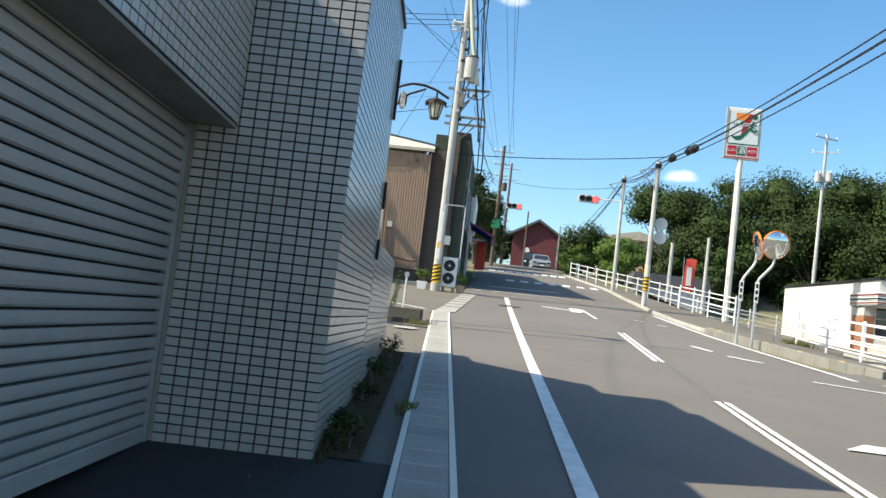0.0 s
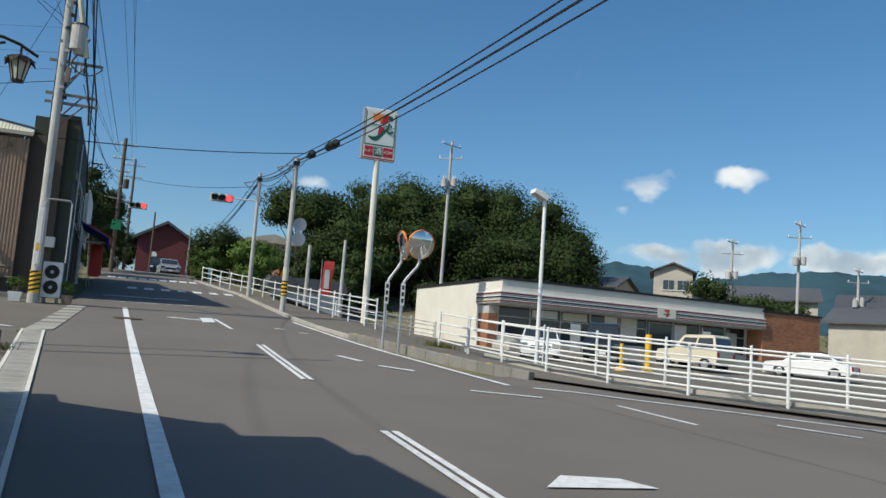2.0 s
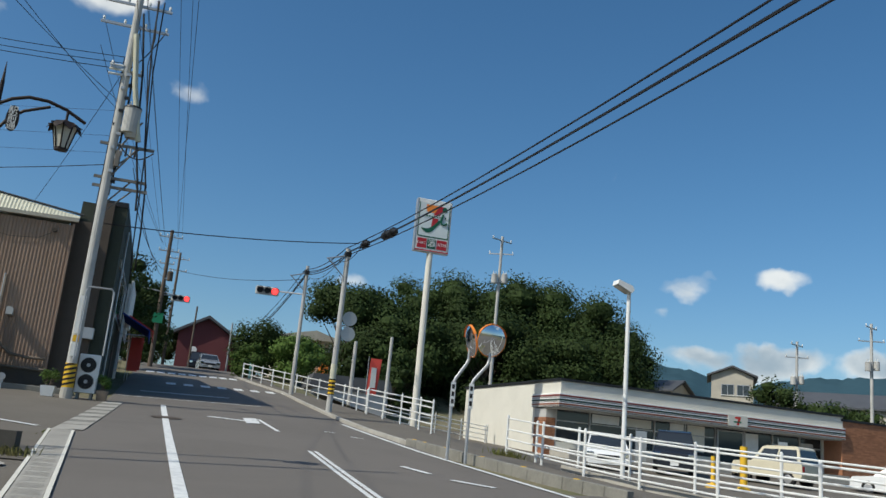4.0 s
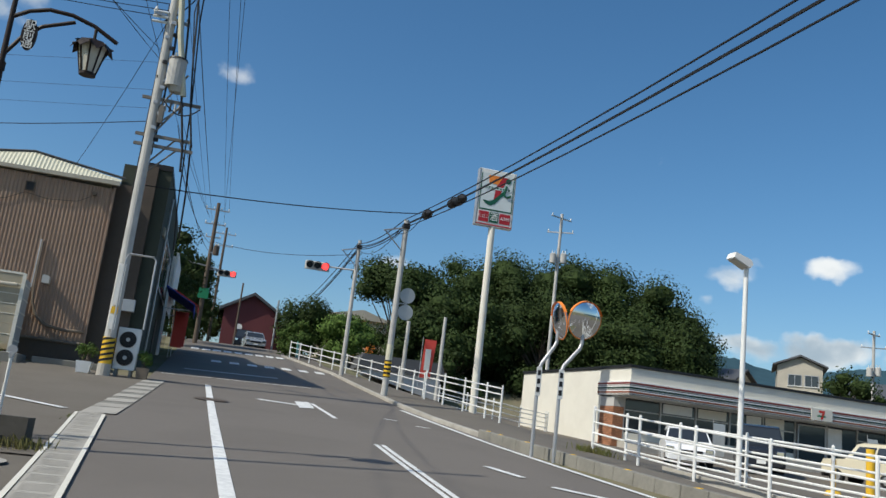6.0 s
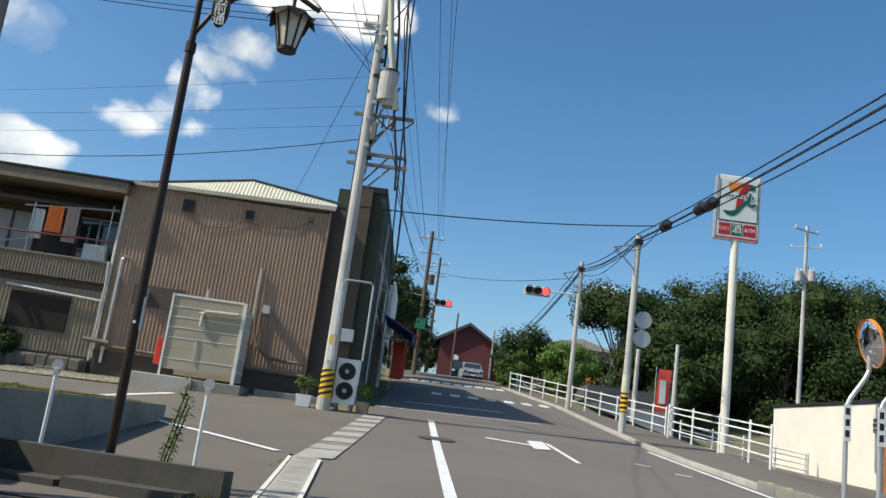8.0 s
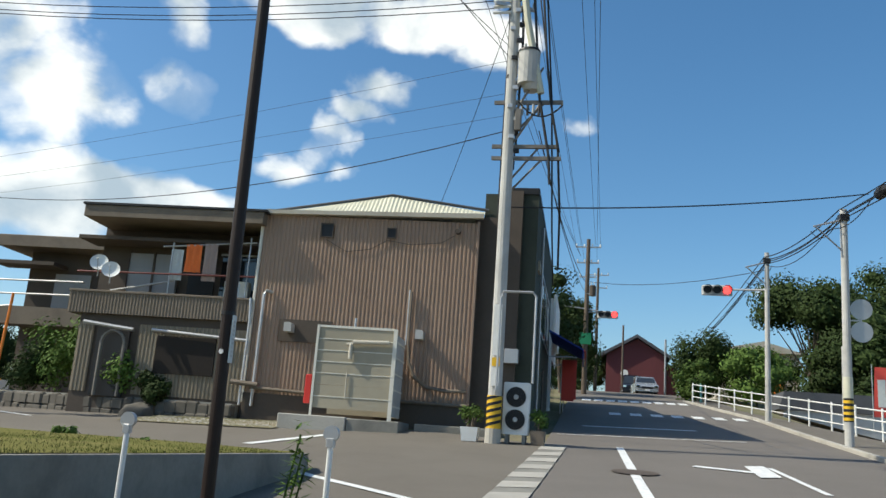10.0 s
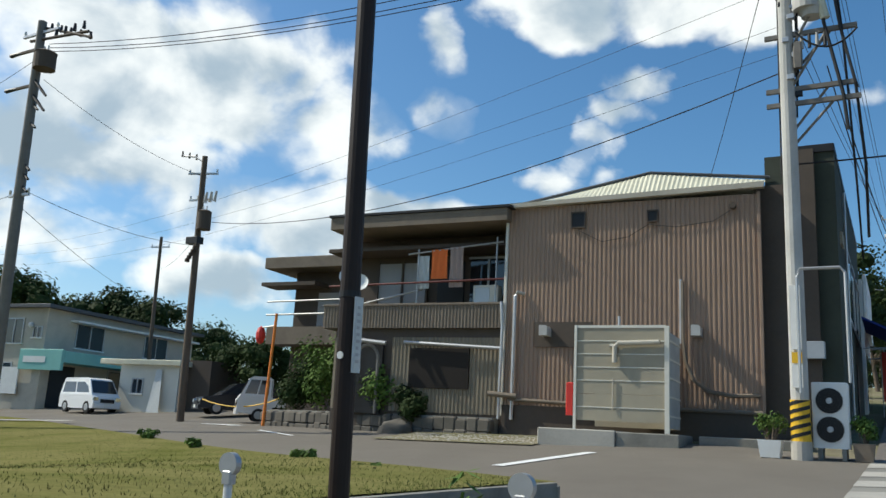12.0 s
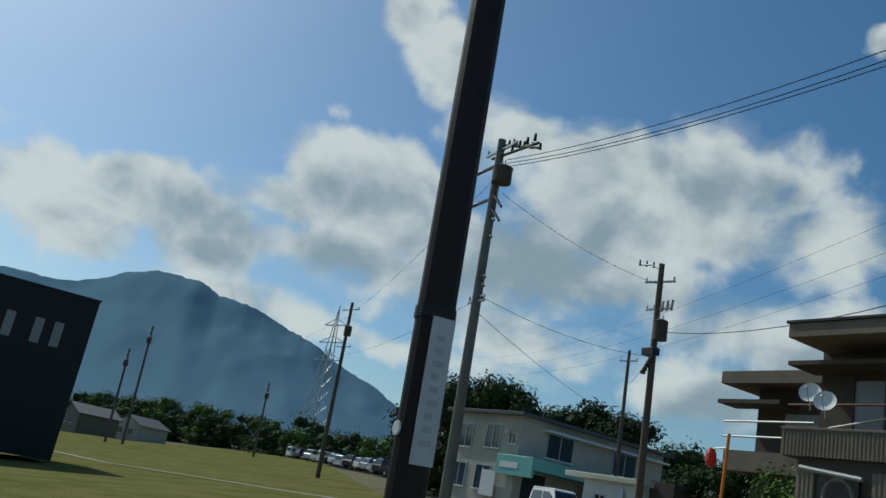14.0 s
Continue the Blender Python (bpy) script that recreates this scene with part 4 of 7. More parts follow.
# ---- utility meter box and plinth before the house ----
box = thing("storage_box", "beige panelled storage box on concrete blocks", "storage box", (-7.84, 35.42, 2.03), 4.3)
part("frame", Shape().box(-0.06, 0.0, -0.05, 0.0, -0.02, 2.36).box(2.0, 2.1, -0.05, 0.03, -0.02, 2.34).box(-0.02, 2.02, -0.03, 0.0, 2.3, 2.36), OFFWHITE, box, "pale steel frame")
for i in range(7):
    z = 0.2 + i * 0.3
    part("panel", Shape().box(0.0, 2.0, -0.012, 0.02, z, z + 0.291), PANEL, box)
for z in (0.49, 1.09, 1.39, 1.69, 1.99):
    part("batten", Shape().box(0.0, 2.0, -0.024, -0.0125, z, z + 0.02), OFFWHITE, box)
part("side", Shape().box(2.0, 2.04, 0.03, 1.7, 0.1, 2.25), POLE_GREY, box, "pale ribbed side sheet")
for i in range(5):
    part("side_rib", Shape().box(2.041, 2.06, 0.05, 1.68, 0.35 + i * 0.42, 0.39 + i * 0.42), OFFWHITE, box)
part("back", Shape().box(0.0, 2.0, 1.66, 1.7, 0.1, 2.25), PANEL, box)
part("duct", Shape().pipe([(0.9, -0.09, 1.5), (0.9, -0.09, 1.86), (0.98, -0.09, 1.94), (1.9, -0.09, 1.97)], 0.055, 10).pipe([(0.78, -0.06, 1.88), (0.9, -0.06, 1.88)], 0.045, 8), BEIGE, box, "pale lagged duct against the panels")
part("drain", Shape().tube((0.85, -0.045, 0.45), (0.85, -0.045, 1.15), 0.015), BEIGE, box)
part("meter", Shape().box(-0.28, -0.1, 0.1, 0.4, 0.3, 1.05, 0.02), RED, box, "red cabinet")
plinth = thing("concrete_plinth", "stained concrete block plinth under the box", "plinth", (-8.5, 34.75, 1.5), 4.3)
part("block", Shape().box(0.0, 1.75, 0.0, 1.9, -0.2, 0.52, 0.02), CONCRETE, plinth)
part("block", Shape().box(1.76, 3.1, 0.05, 1.9, -0.2, 0.5, 0.02), CONCRETE_DARK, plinth)
step = thing("step_ledge", "dark concrete ledge along the house base", "ledge", (-5.2, 35.9, 1.6), 4.3)
part("ledge", Shape().box(0.0, 2.2, 0.0, 1.6, -0.2, 0.4, 0.02), CONCRETE_DARK, step)

# ---- green building and its row ----
green = thing("green_building", "dark green two-storey shop building with a parapet", "building", (-2.45, 38.2, 2.0), 1.0)
part("wall", Shape().box(-1.6, 0.0, 0.2, 11.5, -0.4, 7.0), GREENISH, green)
part("parapet", Shape().box(-1.0, 0.02, 0.15, 11.5, 7.0, 7.2, 0.02), BLACK, green)
part("pier", Shape().box(-0.95, -0.45, 0.0, 0.2, -0.4, 7.05), BROWN_DARK, green)
part("pier", Shape().box(-1.85, -0.95, 0.0, 0.3, -0.4, 6.2), BROWN_DARK, green)
for i in range(3):
    w = part("window", Shape().box(-0.01, 0.02, 3.5 + i * 2.4, 5.2 + i * 2.4, 3.4, 5.2), GLASS, green)
    part("frame", Shape().box(0.02, 0.05, 3.4 + i * 2.4, 5.3 + i * 2.4, 5.2, 5.28), METAL, w)
    part("sill", Shape().box(0.02, 0.05, 3.4 + i * 2.4, 5.3 + i * 2.4, 3.3, 3.4), METAL, w)
part("vent", Shape().box(0.0, 0.06, 1.2, 1.9, 4.9, 5.2), PANEL, green)
part("meter_box", Shape().box(-0.75, -0.35, -0.25, 0.0, 1.9, 2.3, 0.02), METAL, green)
part("door", Shape().box(-0.02, 0.03, 6.6, 7.6, 0.3, 2.4), BLACK, green)
part("conduit", Shape().pipe([(0.06, 2.6, 0.5), (0.06, 2.6, 6.6)], 0.04), METAL, green)
row = thing("white_building", "white-fronted shop building further along the street", "building", (-2.55, 49.8, 2.9), 1.0)
part("wall", Shape().box(-7.0, 0.0, 0.0, 5.5, -0.5, 5.0), WHITE, row)
part("signboard", Shape().box(0.02, 0.14, 0.2, 5.3, 3.2, 5.2, 0.02), WHITE, row)
part("window", Shape().box(0.0, 0.02, 0.6, 5.0, 0.4, 2.4), GLASS, row)
for name, y0, mat, label in (("awning", 44.6, BLUE, "blue canvas shop awning"), ("awning", 49.9, RED, "red canvas shop awning")):
    aw = thing(name, label, "awning", (-2.35, y0, height(-2.4, y0) + 2.2), 1.0, "shop awnings")
    part("canopy", Shape().prism([(0, 0.95), (1.25, 0.3), (1.25, 0.0), (1.21, 0.0), (1.21, 0.27), (0, 0.89)], 0.0, 3.4), mat, aw)
    for yy in (0.1, 3.3):
        part("rib", Shape().tube((0, yy, 0.0), (0.88, yy, 0.02), 0.02), METAL, aw)
for k, (x, y) in enumerate(((-2.0, 47.8), (-1.95, 49.2))):
    fl = thing("shop_banner", "red shop banner on a pole", "banner", (x, y, height(x, y)), 0, "shop banners")
    part("pole", Shape().tube((0, 0, 0), (0, 0, 2.2), 0.015), METAL, fl)
    part("flag", Shape().box(0.02, 0.5, -0.006, 0.006, 0.5, 2.1), BANNER, fl)

# ---- poles and wires ----


def sagging(a, b, sag, n=14):
    a, b = Vector(a), Vector(b)
    return [a.lerp(b, i / n) - Vector((0, 0, 4 * sag * (i / n) * (1 - i / n))) for i in range(n + 1)]


def wire_run(a, b, sag=0.6, r=0.012, label="thin black overhead wire strung between poles"):
    return single("overhead_wire", Shape().pipe(sagging(a, b, sag), r, 5), CABLE, label, "wire", group="overhead wires")


def stick(name, label, x, y, h, r0=0.16, r1=0.11, mat=None, base=None, group="utility poles", lean=(0, 0)):
    z = height(x, y) if base is None else base
    p = thing(name, label, "pole", (x, y, z), 0, group)
    p.matrix_world = pose(x, y, z, 1.6)
    part("shaft", Shape().tube((0, 0, -0.8), (lean[0], lean[1], h), r0, r1, 14), mat or POLE_GREY, p)
    return p


def crossarm(p, z, half, turn=0.0, count=3, y=0.0):
    m = Matrix.Rotation(radians(turn), 4, "Z")
    arm = part("crossarm", Shape().box(-half, half, -0.04, 0.04, z - 0.04, z + 0.04), METAL, p, at=m)
    for i in range(count):
        x = -half * 0.92 + 2 * half * 0.92 * i / max(1, count - 1)
        part("insulator", Shape().tube((x, 0, z + 0.04), (x, 0, z + 0.1), 0.03).tube((x, 0, z + 0.1), (x, 0, z + 0.2), 0.05, 0.035), WHITE, arm)


def transformer(p, x, y, z, r=0.25, h=0.75, mat=POLE_GREY):
    t = part("transformer", Shape().tube((x, y, z), (x, y, z + h), r, r, 16).tube((x, y, z + h), (x, y, z + h + 0.07), r * 1.05, r * 0.7, 16), mat, p, "transformer can")
    part("bushing", Shape().tube((x - 0.1, y, z + h), (x - 0.1, y, z + h + 0.25), 0.03), WHITE, t)
    part("bushing", Shape().tube((x + 0.1, y, z + h), (x + 0.1, y, z + h + 0.25), 0.03), WHITE, t)
    part("bracket", Shape().box(min(0, x), max(0, x), y - 0.04, y + 0.04, z + 0.1, z + 0.17), METAL, t)


up = stick("utility_pole", "tall grey concrete utility pole with transformer and warning band", -2.9, 33.9, 13.6, 0.17, 0.12)
part("warning_band", Shape().tube((0, 0, 0.32), (0, 0, 1.08), 0.178, 0.177, 18), YELLOW, up, "yellow and black warning band")
for i in range(5):
    s = Shape()
    seg = 18
    z0 = 0.34 + i * 0.15
    vs = []
    for j in range(seg + 1):
        a = 2 * math.pi * j / seg
        zz = z0 + 0.1 * ((j * 2 / seg) % 1) * 1.5
        vs += [(0.182 * math.cos(a), 0.182 * math.sin(a), min(1.07, zz)), (0.182 * math.cos(a), 0.182 * math.sin(a), min(1.075, zz + 0.07))]
    s.add(vs, [(2 * j, 2 * j + 2, 2 * j + 3, 2 * j + 1) for j in range(seg)])
    part("black_stripe", s, BLACK, up)
part("base_collar", Shape().tube((0, 0, -0.1), (0, 0, 0.33), 0.19, 0.19, 14), CONCRETE, up)
for z0, z1, m in ((1.75, 1.95, YELLOW), (1.3, 1.72, WHITE), (2.0, 3.2, WHITE)):
    part("plate", Shape().box(-0.09, 0.09, -0.19, -0.165, z0, z1), m, up)
for z, half in ((8.3, 0.95), (7.15, 0.85), (6.85, 0.95)):
    arm = part("side_arm", Shape().box(-0.4, half + 0.35, -0.04, 0.04, z - 0.045, z + 0.045), RUSTY, up)
    part("strut", Shape().tube((0.12, 0.03, z - 0.8), (half * 0.85, 0.03, z - 0.04), 0.028), RUSTY, arm, "weathered diagonal strut")
crossarm(up, 12.5, 1.1, 0, 4)
crossarm(up, 13.3, 1.1, 0, 4)
crossarm(up, 10.9, 0.55, 25, 3)
for i in range(3):
    part("strain_insulator", Shape().pipe([(-0.1, -0.1, 10.7 + i * 0.16), (-0.55, -0.12, 10.68 + i * 0.16)], 0.04, 8), WHITE, up)
for i in range(5):
    a = 0.7 * i
    part("drop_cable", Shape().pipe([(0.17 * math.cos(a), 0.17 * math.sin(a), 12.6 - i * 0.3), (0.2 * math.cos(a) + 0.05, 0.2 * math.sin(a), 10.0), (0.19 * math.cos(a), 0.19 * math.sin(a), 7.0 - i * 0.4)], 0.018), CABLE, up)
for k, pts in enumerate(([(0.62, -0.1, 13.6), (0.66, -0.1, 11.8), (0.85, -0.1, 9.6), (1.0, -0.1, 8.3), (1.22, -0.06, 7.1), (1.3, 0.4, 5.6), (1.2, 2.5, 4.6)],
                            [(0.8, -0.05, 13.6), (0.82, -0.05, 11.0), (1.02, -0.05, 8.4), (1.08, 0.0, 7.0), (1.12, 0.6, 5.2), (1.0, 4.0, 4.4)],
                            [(0.58, -0.1, 13.6), (0.7, -0.12, 12.2), (0.62, -0.1, 11.2), (0.9, -0.1, 9.2), (1.05, -0.08, 7.9), (1.26, -0.05, 7.0)])):
    part("hanging_cable", Shape().pipe(pts, 0.03 - 0.006 * k, 6), CABLE, up)
for z0, x1, z1 in ((8.0, 0.78, 9.2), (7.2, 0.72, 8.2)):
    part("brace", Shape().tube((0.1, -0.05, z0), (x1, -0.05, z1), 0.03), RUSTY, up)
for k in range(4):
    part("fuse", Shape().tube((0.3 + k * 0.14, -0.06, 7.95), (0.3 + k * 0.14, -0.06, 8.24), 0.035, 0.028, 8), BLACK if k % 2 else POLE_GREY, up)
part("bundle_clamp", Shape().box(0.14, 0.3, -0.14, 0.02, 7.55, 8.1, 0.02), RUSTY, up)
part("loose_cable", Shape().pipe(sagging((0.2, -0.1, 8.3), (1.3, -0.1, 8.2), 0.35, 8), 0.02), CABLE, up)
part("loose_cable", Shape().pipe(sagging((-0.3, -0.05, 10.7), (1.0, -0.05, 12.5), 0.3, 8), 0.018), CABLE, up)
transformer(up, 0.42, -0.05, 8.75, 0.27, 0.85)
part("lower_can", Shape().tube((0.5, -0.02, 8.6), (0.5, -0.02, 8.76), 0.19, 0.24, 14), POLE_GREY, up)
part("can_cap", Shape().tube((0.42, -0.05, 9.6), (0.42, -0.05, 9.66), 0.29, 0.27, 16), BLACK, up)
part("cable_duct", Shape().pipe([(0.1, -0.12, 12.2), (0.35, -0.14, 10.4), (0.75, -0.1, 8.5)], 0.09, 8), CREAM, up, "cream cable cover")
part("riser_cable", Shape().pipe([(0.2, -0.12, 13.0), (0.5, -0.1, 11.0), (0.72, -0.1, 8.4), (1.0, -0.05, 6.9), (1.05, 0.0, 6.2)], 0.035), CABLE, up)
for k in range(26):
    a = k * 2.4
    part("clamp", Shape().box(0.13 * math.cos(a), 0.13 * math.cos(a) + 0.14, 0.13 * math.sin(a) - 0.05, 0.13 * math.sin(a) + 0.06, 7.0 + k * 0.16, 7.1 + k * 0.16, 0.01), METAL if k % 3 else BLACK, up)
part("loop_pipe", Shape().pipe([(0.05, -0.25, 1.2), (0.05, -0.25, 3.35), (0.12, -0.25, 3.5), (0.8, -0.25, 3.5), (0.88, -0.25, 3.4), (0.88, -0.25, 1.4)], 0.03), METAL, up)

fp = stick("utility_pole", "weathered utility pole beyond the crossing with green sign", -1.45, 66.5, 9.6, 0.17, 0.12, BARK)
crossarm(fp, 9.1, 0.8, 0, 4)
crossarm(fp, 8.1, 0.7, 0, 4)
crossarm(fp, 7.2, 0.5, 0, 3)
transformer(fp, 0.35, -0.1, 6.0, 0.2, 0.6, BROWN_DARK)
part("signal_arm", Shape().tube((-1.9, 0, 5.4), (0.0, 0, 5.2), 0.04).tube((0, 0, 5.2), (1.2, -0.1, 5.0), 0.04), METAL, fp)
part("sign", Shape().box(-0.35, 0.35, -0.2, -0.17, 3.0, 3.7), GREEN, fp, "green crossing sign")
fp2 = stick("utility_pole", "thin far utility pole with crossarms", -0.9, 86, 10.6, 0.15, 0.1, BARK)
crossarm(fp2, 10.0, 0.9, 0, 4)
crossarm(fp2, 8.9, 0.8, 0, 3)
r1 = stick("utility_pole", "slim grey pole carrying the traffic signal", 6.22, 50.6, 7.0, 0.12, 0.09)
r2 = stick("utility_pole", "slim grey pole with a yellow and black band", 6.4, 39.9, 6.9, 0.13, 0.1)
part("warning_band", Shape().tube((0, 0, 0.75), (0, 0, 1.4), 0.135, 0.134, 16), BLACK, r2)
for i in range(4):
    part("yellow_stripe", Shape().tube((0, 0, 0.78 + i * 0.16), (0, 0, 0.86 + i * 0.16), 0.138, 0.138, 16), YELLOW, r2)
part("paint", Shape().tube((0, 0, 1.4), (0, 0, 2.0), 0.132, 0.131, 14), CREAM, r2)
for p in (r1, r2):
    part("stay", Shape().tube((0, 0, 6.6), (-0.9, -0.3, 6.3), 0.03).tube((0, 0, 5.6), (-0.85, -0.3, 6.3), 0.025), METAL, p)
    part("clamp", Shape().box(-0.14, 0.14, -0.14, 0.14, 6.55, 6.75, 0.02), BLACK, p)
for z in (3.95, 3.3):
    part("disc_sign_back", Shape().tube((0.42, 0.02, z), (0.42, 0.04, z), 0.3, 0.3, 24), METAL, r2, "grey back of a round road sign")
part("sign_bracket", Shape().box(0.0, 0.42, 0.0, 0.02, 3.6, 3.64), METAL, r2)


def traffic_signal(x, y, z, label, arm_to):
    t = thing("traffic_signal", label, "traffic light", (x, y, z), 0, "traffic lights")
    part("housing", Shape().box(-0.63, 0.63, 0.0, 0.2, -0.22, 0.22, 0.06), POLE_GREY, t, "pale grey housing")
    for i, m in enumerate((BLACK, BLACK, LAMP_RED)):
        cx = -0.4 + i * 0.4
        lens = part("lens", Shape().tube((cx, -0.03, 0), (cx, 0.0, 0), 0.16, 0.165, 20), m, t, "lit red lens" if i == 2 else "unlit dark lens")
        hood = Shape()
        seg = 14
        vs = []
        for j in range(seg + 1):
            a = -0.35 + (math.pi + 0.7) * j / seg
            vs += [(cx + 0.185 * math.cos(a), 0.0, 0.185 * math.sin(a)), (cx + 0.185 * math.cos(a), -0.24, 0.185 * math.sin(a))]
        hood.add(vs, [(2 * j, 2 * j + 2, 2 * j + 3, 2 * j + 1) for j in range(seg)])
        part("hood", hood, BLACK, lens)
    part("arm", Shape().tube((0.6, 0.1, 0.05), (arm_to[0] - x, arm_to[1] - y, arm_to[2] - z), 0.04), METAL, t)


traffic_signal(4.3, 51.0, 8.75, "horizontal traffic signal with lit red lens over the street", (6.2, 50.65, 8.75))
traffic_signal(-0.15, 66.3, height(-1.5, 66) + 4.95, "far horizontal traffic signal with lit red lens", (-1.5, 66.5, height(-1.5, 66) + 5.1))

# cables along the shop's side of the street
back = (6.2, -6.0, 5.45)
for k, (dx, dz, sag) in enumerate(((0, 0.05, 0.5), (0.1, 0.16, 0.52), (-0.08, 0.24, 0.58), (0.05, -0.02, 0.62))):
    wire_run((6.4 + dx, 39.9, 8.9 + dz), (back[0] + dx * 1.2, back[1], back[2] + dz * 1.3), sag, 0.018, "thick black cable bundle strung along the street")
    wire_run((6.4 + dx, 39.9, 8.9 + dz), (6.22 + dx, 50.6, 9.9 + dz), 0.25, 0.02, "thick black cable bundle strung along the street")
    wire_run((6.22 + dx, 50.6, 9.9 + dz), (6.2 + dx * 3, 88, 10.3 + dz), 0.5, 0.02, "thick black cable bundle strung along the street")
for y, z in ((36.0, 8.5), (32.5, 8.1), (31.7, 8.0)):
    cl = thing("cable_closure", "black cable junction sleeve hung on the bundle", "cable closure", (6.35, y, z), 0, "cable closures")
    part("sleeve", Shape().tube((0, -0.55, -0.05), (0, -0.2, 0.0), 0.04, 0.13, 10).tube((0, -0.2, 0), (0, 0.25, 0.02), 0.15, 0.15, 12).tube((0, 0.25, 0.02), (0, 0.5, 0.06), 0.14, 0.04, 10), CABLE, cl)
wire_run((-2.8, 33.9, 7.3), (6.3, 37.0, 8.75), 0.15, 0.018)
for k, (ya, za, yb, zb, dip) in enumerate(((39.6, 8.95, 43.2, 9.35, 0.45), (40.2, 9.0, 50.4, 9.75, 0.55), (50.5, 9.7, 56.0, 10.2, 0.4), (37.2, 8.75, 40.0, 8.6, 0.25))):
    wire_run((6.3 + 0.06 * k, ya, za), (6.3 - 0.05 * k, yb, zb), dip, 0.014, "slack black cable loop hung from the bundle")
wire_run((6.22, 50.6, 9.6), (-1.5, 66.5, 12.0), 0.4, 0.015)
# lines from the tall pole down the street
for far_x, near_x, far_z, near_z in ((-0.75, -0.75, 14.2, 13.6), (-0.45, -0.5, 14.2, 13.6), (0.45, 0.2, 14.2, 13.4), (0.75, 0.45, 14.2, 13.4), (-0.2, -0.35, 13.2, 12.2), (0.55, 0.95, 13.2, 12.4)):
    wire_run((-1.45 + far_x, 66.5, far_z), (near_x * 1.4 - 1.9, -12, near_z), 0.8, 0.008)
wire_run((-1.85, 33.9, 8.0), (-1.3, 66.5, 11.8), 0.6, 0.014)
wire_run((-2.2, 34.2, 9.4), (-1.45, 66.5, 11.2), 0.7, 0.014)
for z in (13.4, 14.3):
    wire_run((-3.9, 33.9, z), (-1.9, 66.5, 13.6), 0.5, 0.01)
wire_run((-2.95, 33.9, 11.2), (-9.0, 6.0, 12.2), 0.9, 0.01, "black cable strung from the tall pole")
wire_run((-2.95, 33.9, 11.5), (-11.0, 8.0, 12.9), 0.9, 0.01, "thick black cable strung from the tall pole")
# lines from the tall pole over the brown house
for dz, sag in ((0.0, 0.7), (0.22, 0.75), (0.45, 0.7)):
    wire_run((-3.1, 33.9, 12.7 + dz), (-25.5, 32.8, 13.4 + dz * 0.6), sag, 0.013)
wire_run((-2.95, 33.9, 9.3), (-28.1, 43.05, 10.3), 1.1, 0.014)
for z, z2 in ((10.3, 15.5), (9.7, 14.6), (11.2, 16.2)):
    wire_run((-3.0, 33.9, z), (-75, 62, z2), 1.6, 0.005)
wire_run((-2.9, 33.9, 13.0), (-9.5, 52, 8.8), 0.4, 0.01)

l1 = stick("utility_pole", "dark utility pole with transformer beside the hut", -28.2, 43.05, 11.2, 0.17, 0.12, BARK, base=height(-28.2, 43.05) + 0.4)
crossarm(l1, 10.4, 0.7, 20, 3)
part("top_bracket", Shape().pipe([(0, 0, 10.9), (-0.6, 0, 11.25), (-1.5, 0.05, 11.4)], 0.04), METAL, l1)
crossarm(l1, 9.2, 0.6, 10, 4)
# Dark brown can: its backlit silhouette is put into the colour.
transformer(l1, 0.4, -0.1, 7.8, 0.3, 0.8, BROWN_DARK)
part("junction_box", Shape().box(-0.4, 0.3, -0.3, 0.1, 7.2, 7.5, 0.02), BLACK, l1)
for k in range(3):
    part("cutout", Shape().tube((0.3 + k * 0.28, -0.05, 9.05), (0.38 + k * 0.28, -0.05, 9.5), 0.07, 0.05, 8), POLE_GREY, l1)
    part("insulator", Shape().tube((-1.45 + k * 0.45, 0.03, 11.36 - k * 0.12), (-1.45 + k * 0.45, 0.03, 11.62 - k * 0.12), 0.05, 0.03), BROWN_DARK, l1)
for k in range(6):
    part("clamp", Shape().box(-0.35 + 0.1 * k, -0.22 + 0.1 * k, -0.3, -0.1, 6.4 + 0.13 * k, 6.55 + 0.13 * k, 0.02), BROWN_DARK, l1)
# RUSTY shaft and dark gear paint the pole as a backlit silhouette.
l2 = stick("utility_pole", "leaning grey concrete utility pole in the grass, backlit shade in its colour", -25.5, 32.8, 13.1, 0.2, 0.14, RUSTY, base=1.2)
part("arm", Shape().tube((-0.5, 0, 12.5), (2.4, 0, 12.3), 0.05), BROWN_DARK, l2)
for i in range(4):
    part("insulator", Shape().tube((0.8 + i * 0.45, 0, 12.45), (0.8 + i * 0.45, 0, 12.7), 0.06, 0.04), BLACK, l2)
transformer(l2, 0.55, -0.1, 11.3, 0.34, 0.55, BROWN_DARK)
for z in (12.15, 10.9):
    part("side_arm", Shape().box(-1.5, 0.0, -0.04, 0.04, z - 0.04, z + 0.04), BROWN_DARK, l2)
    part("insulator", Shape().tube((-1.45, 0, z), (-0.9, 0, z), 0.075, 0.05, 8), BLACK, l2)
part("arm", Shape().tube((0.1, 0.1, 12.9), (2.7, -0.1, 12.0), 0.045), BROWN_DARK, l2)
for k in range(5):
    part("insulator", Shape().tube((0.5 + k * 0.5, 0.02, 12.72 - k * 0.17), (0.5 + k * 0.5, 0.02, 12.95 - k * 0.17), 0.06, 0.035), BLACK, l2)
for z in (10.6, 10.1):
    part("drop_insulator", Shape().tube((0.1, -0.05, z + 0.4), (0.75, -0.05, z - 0.2), 0.06, 0.04), BLACK, l2)
crossarm(l2, 12.7, 0.9, 0, 3)
crossarm(l2, 7.2, 0.5, 0, 2)
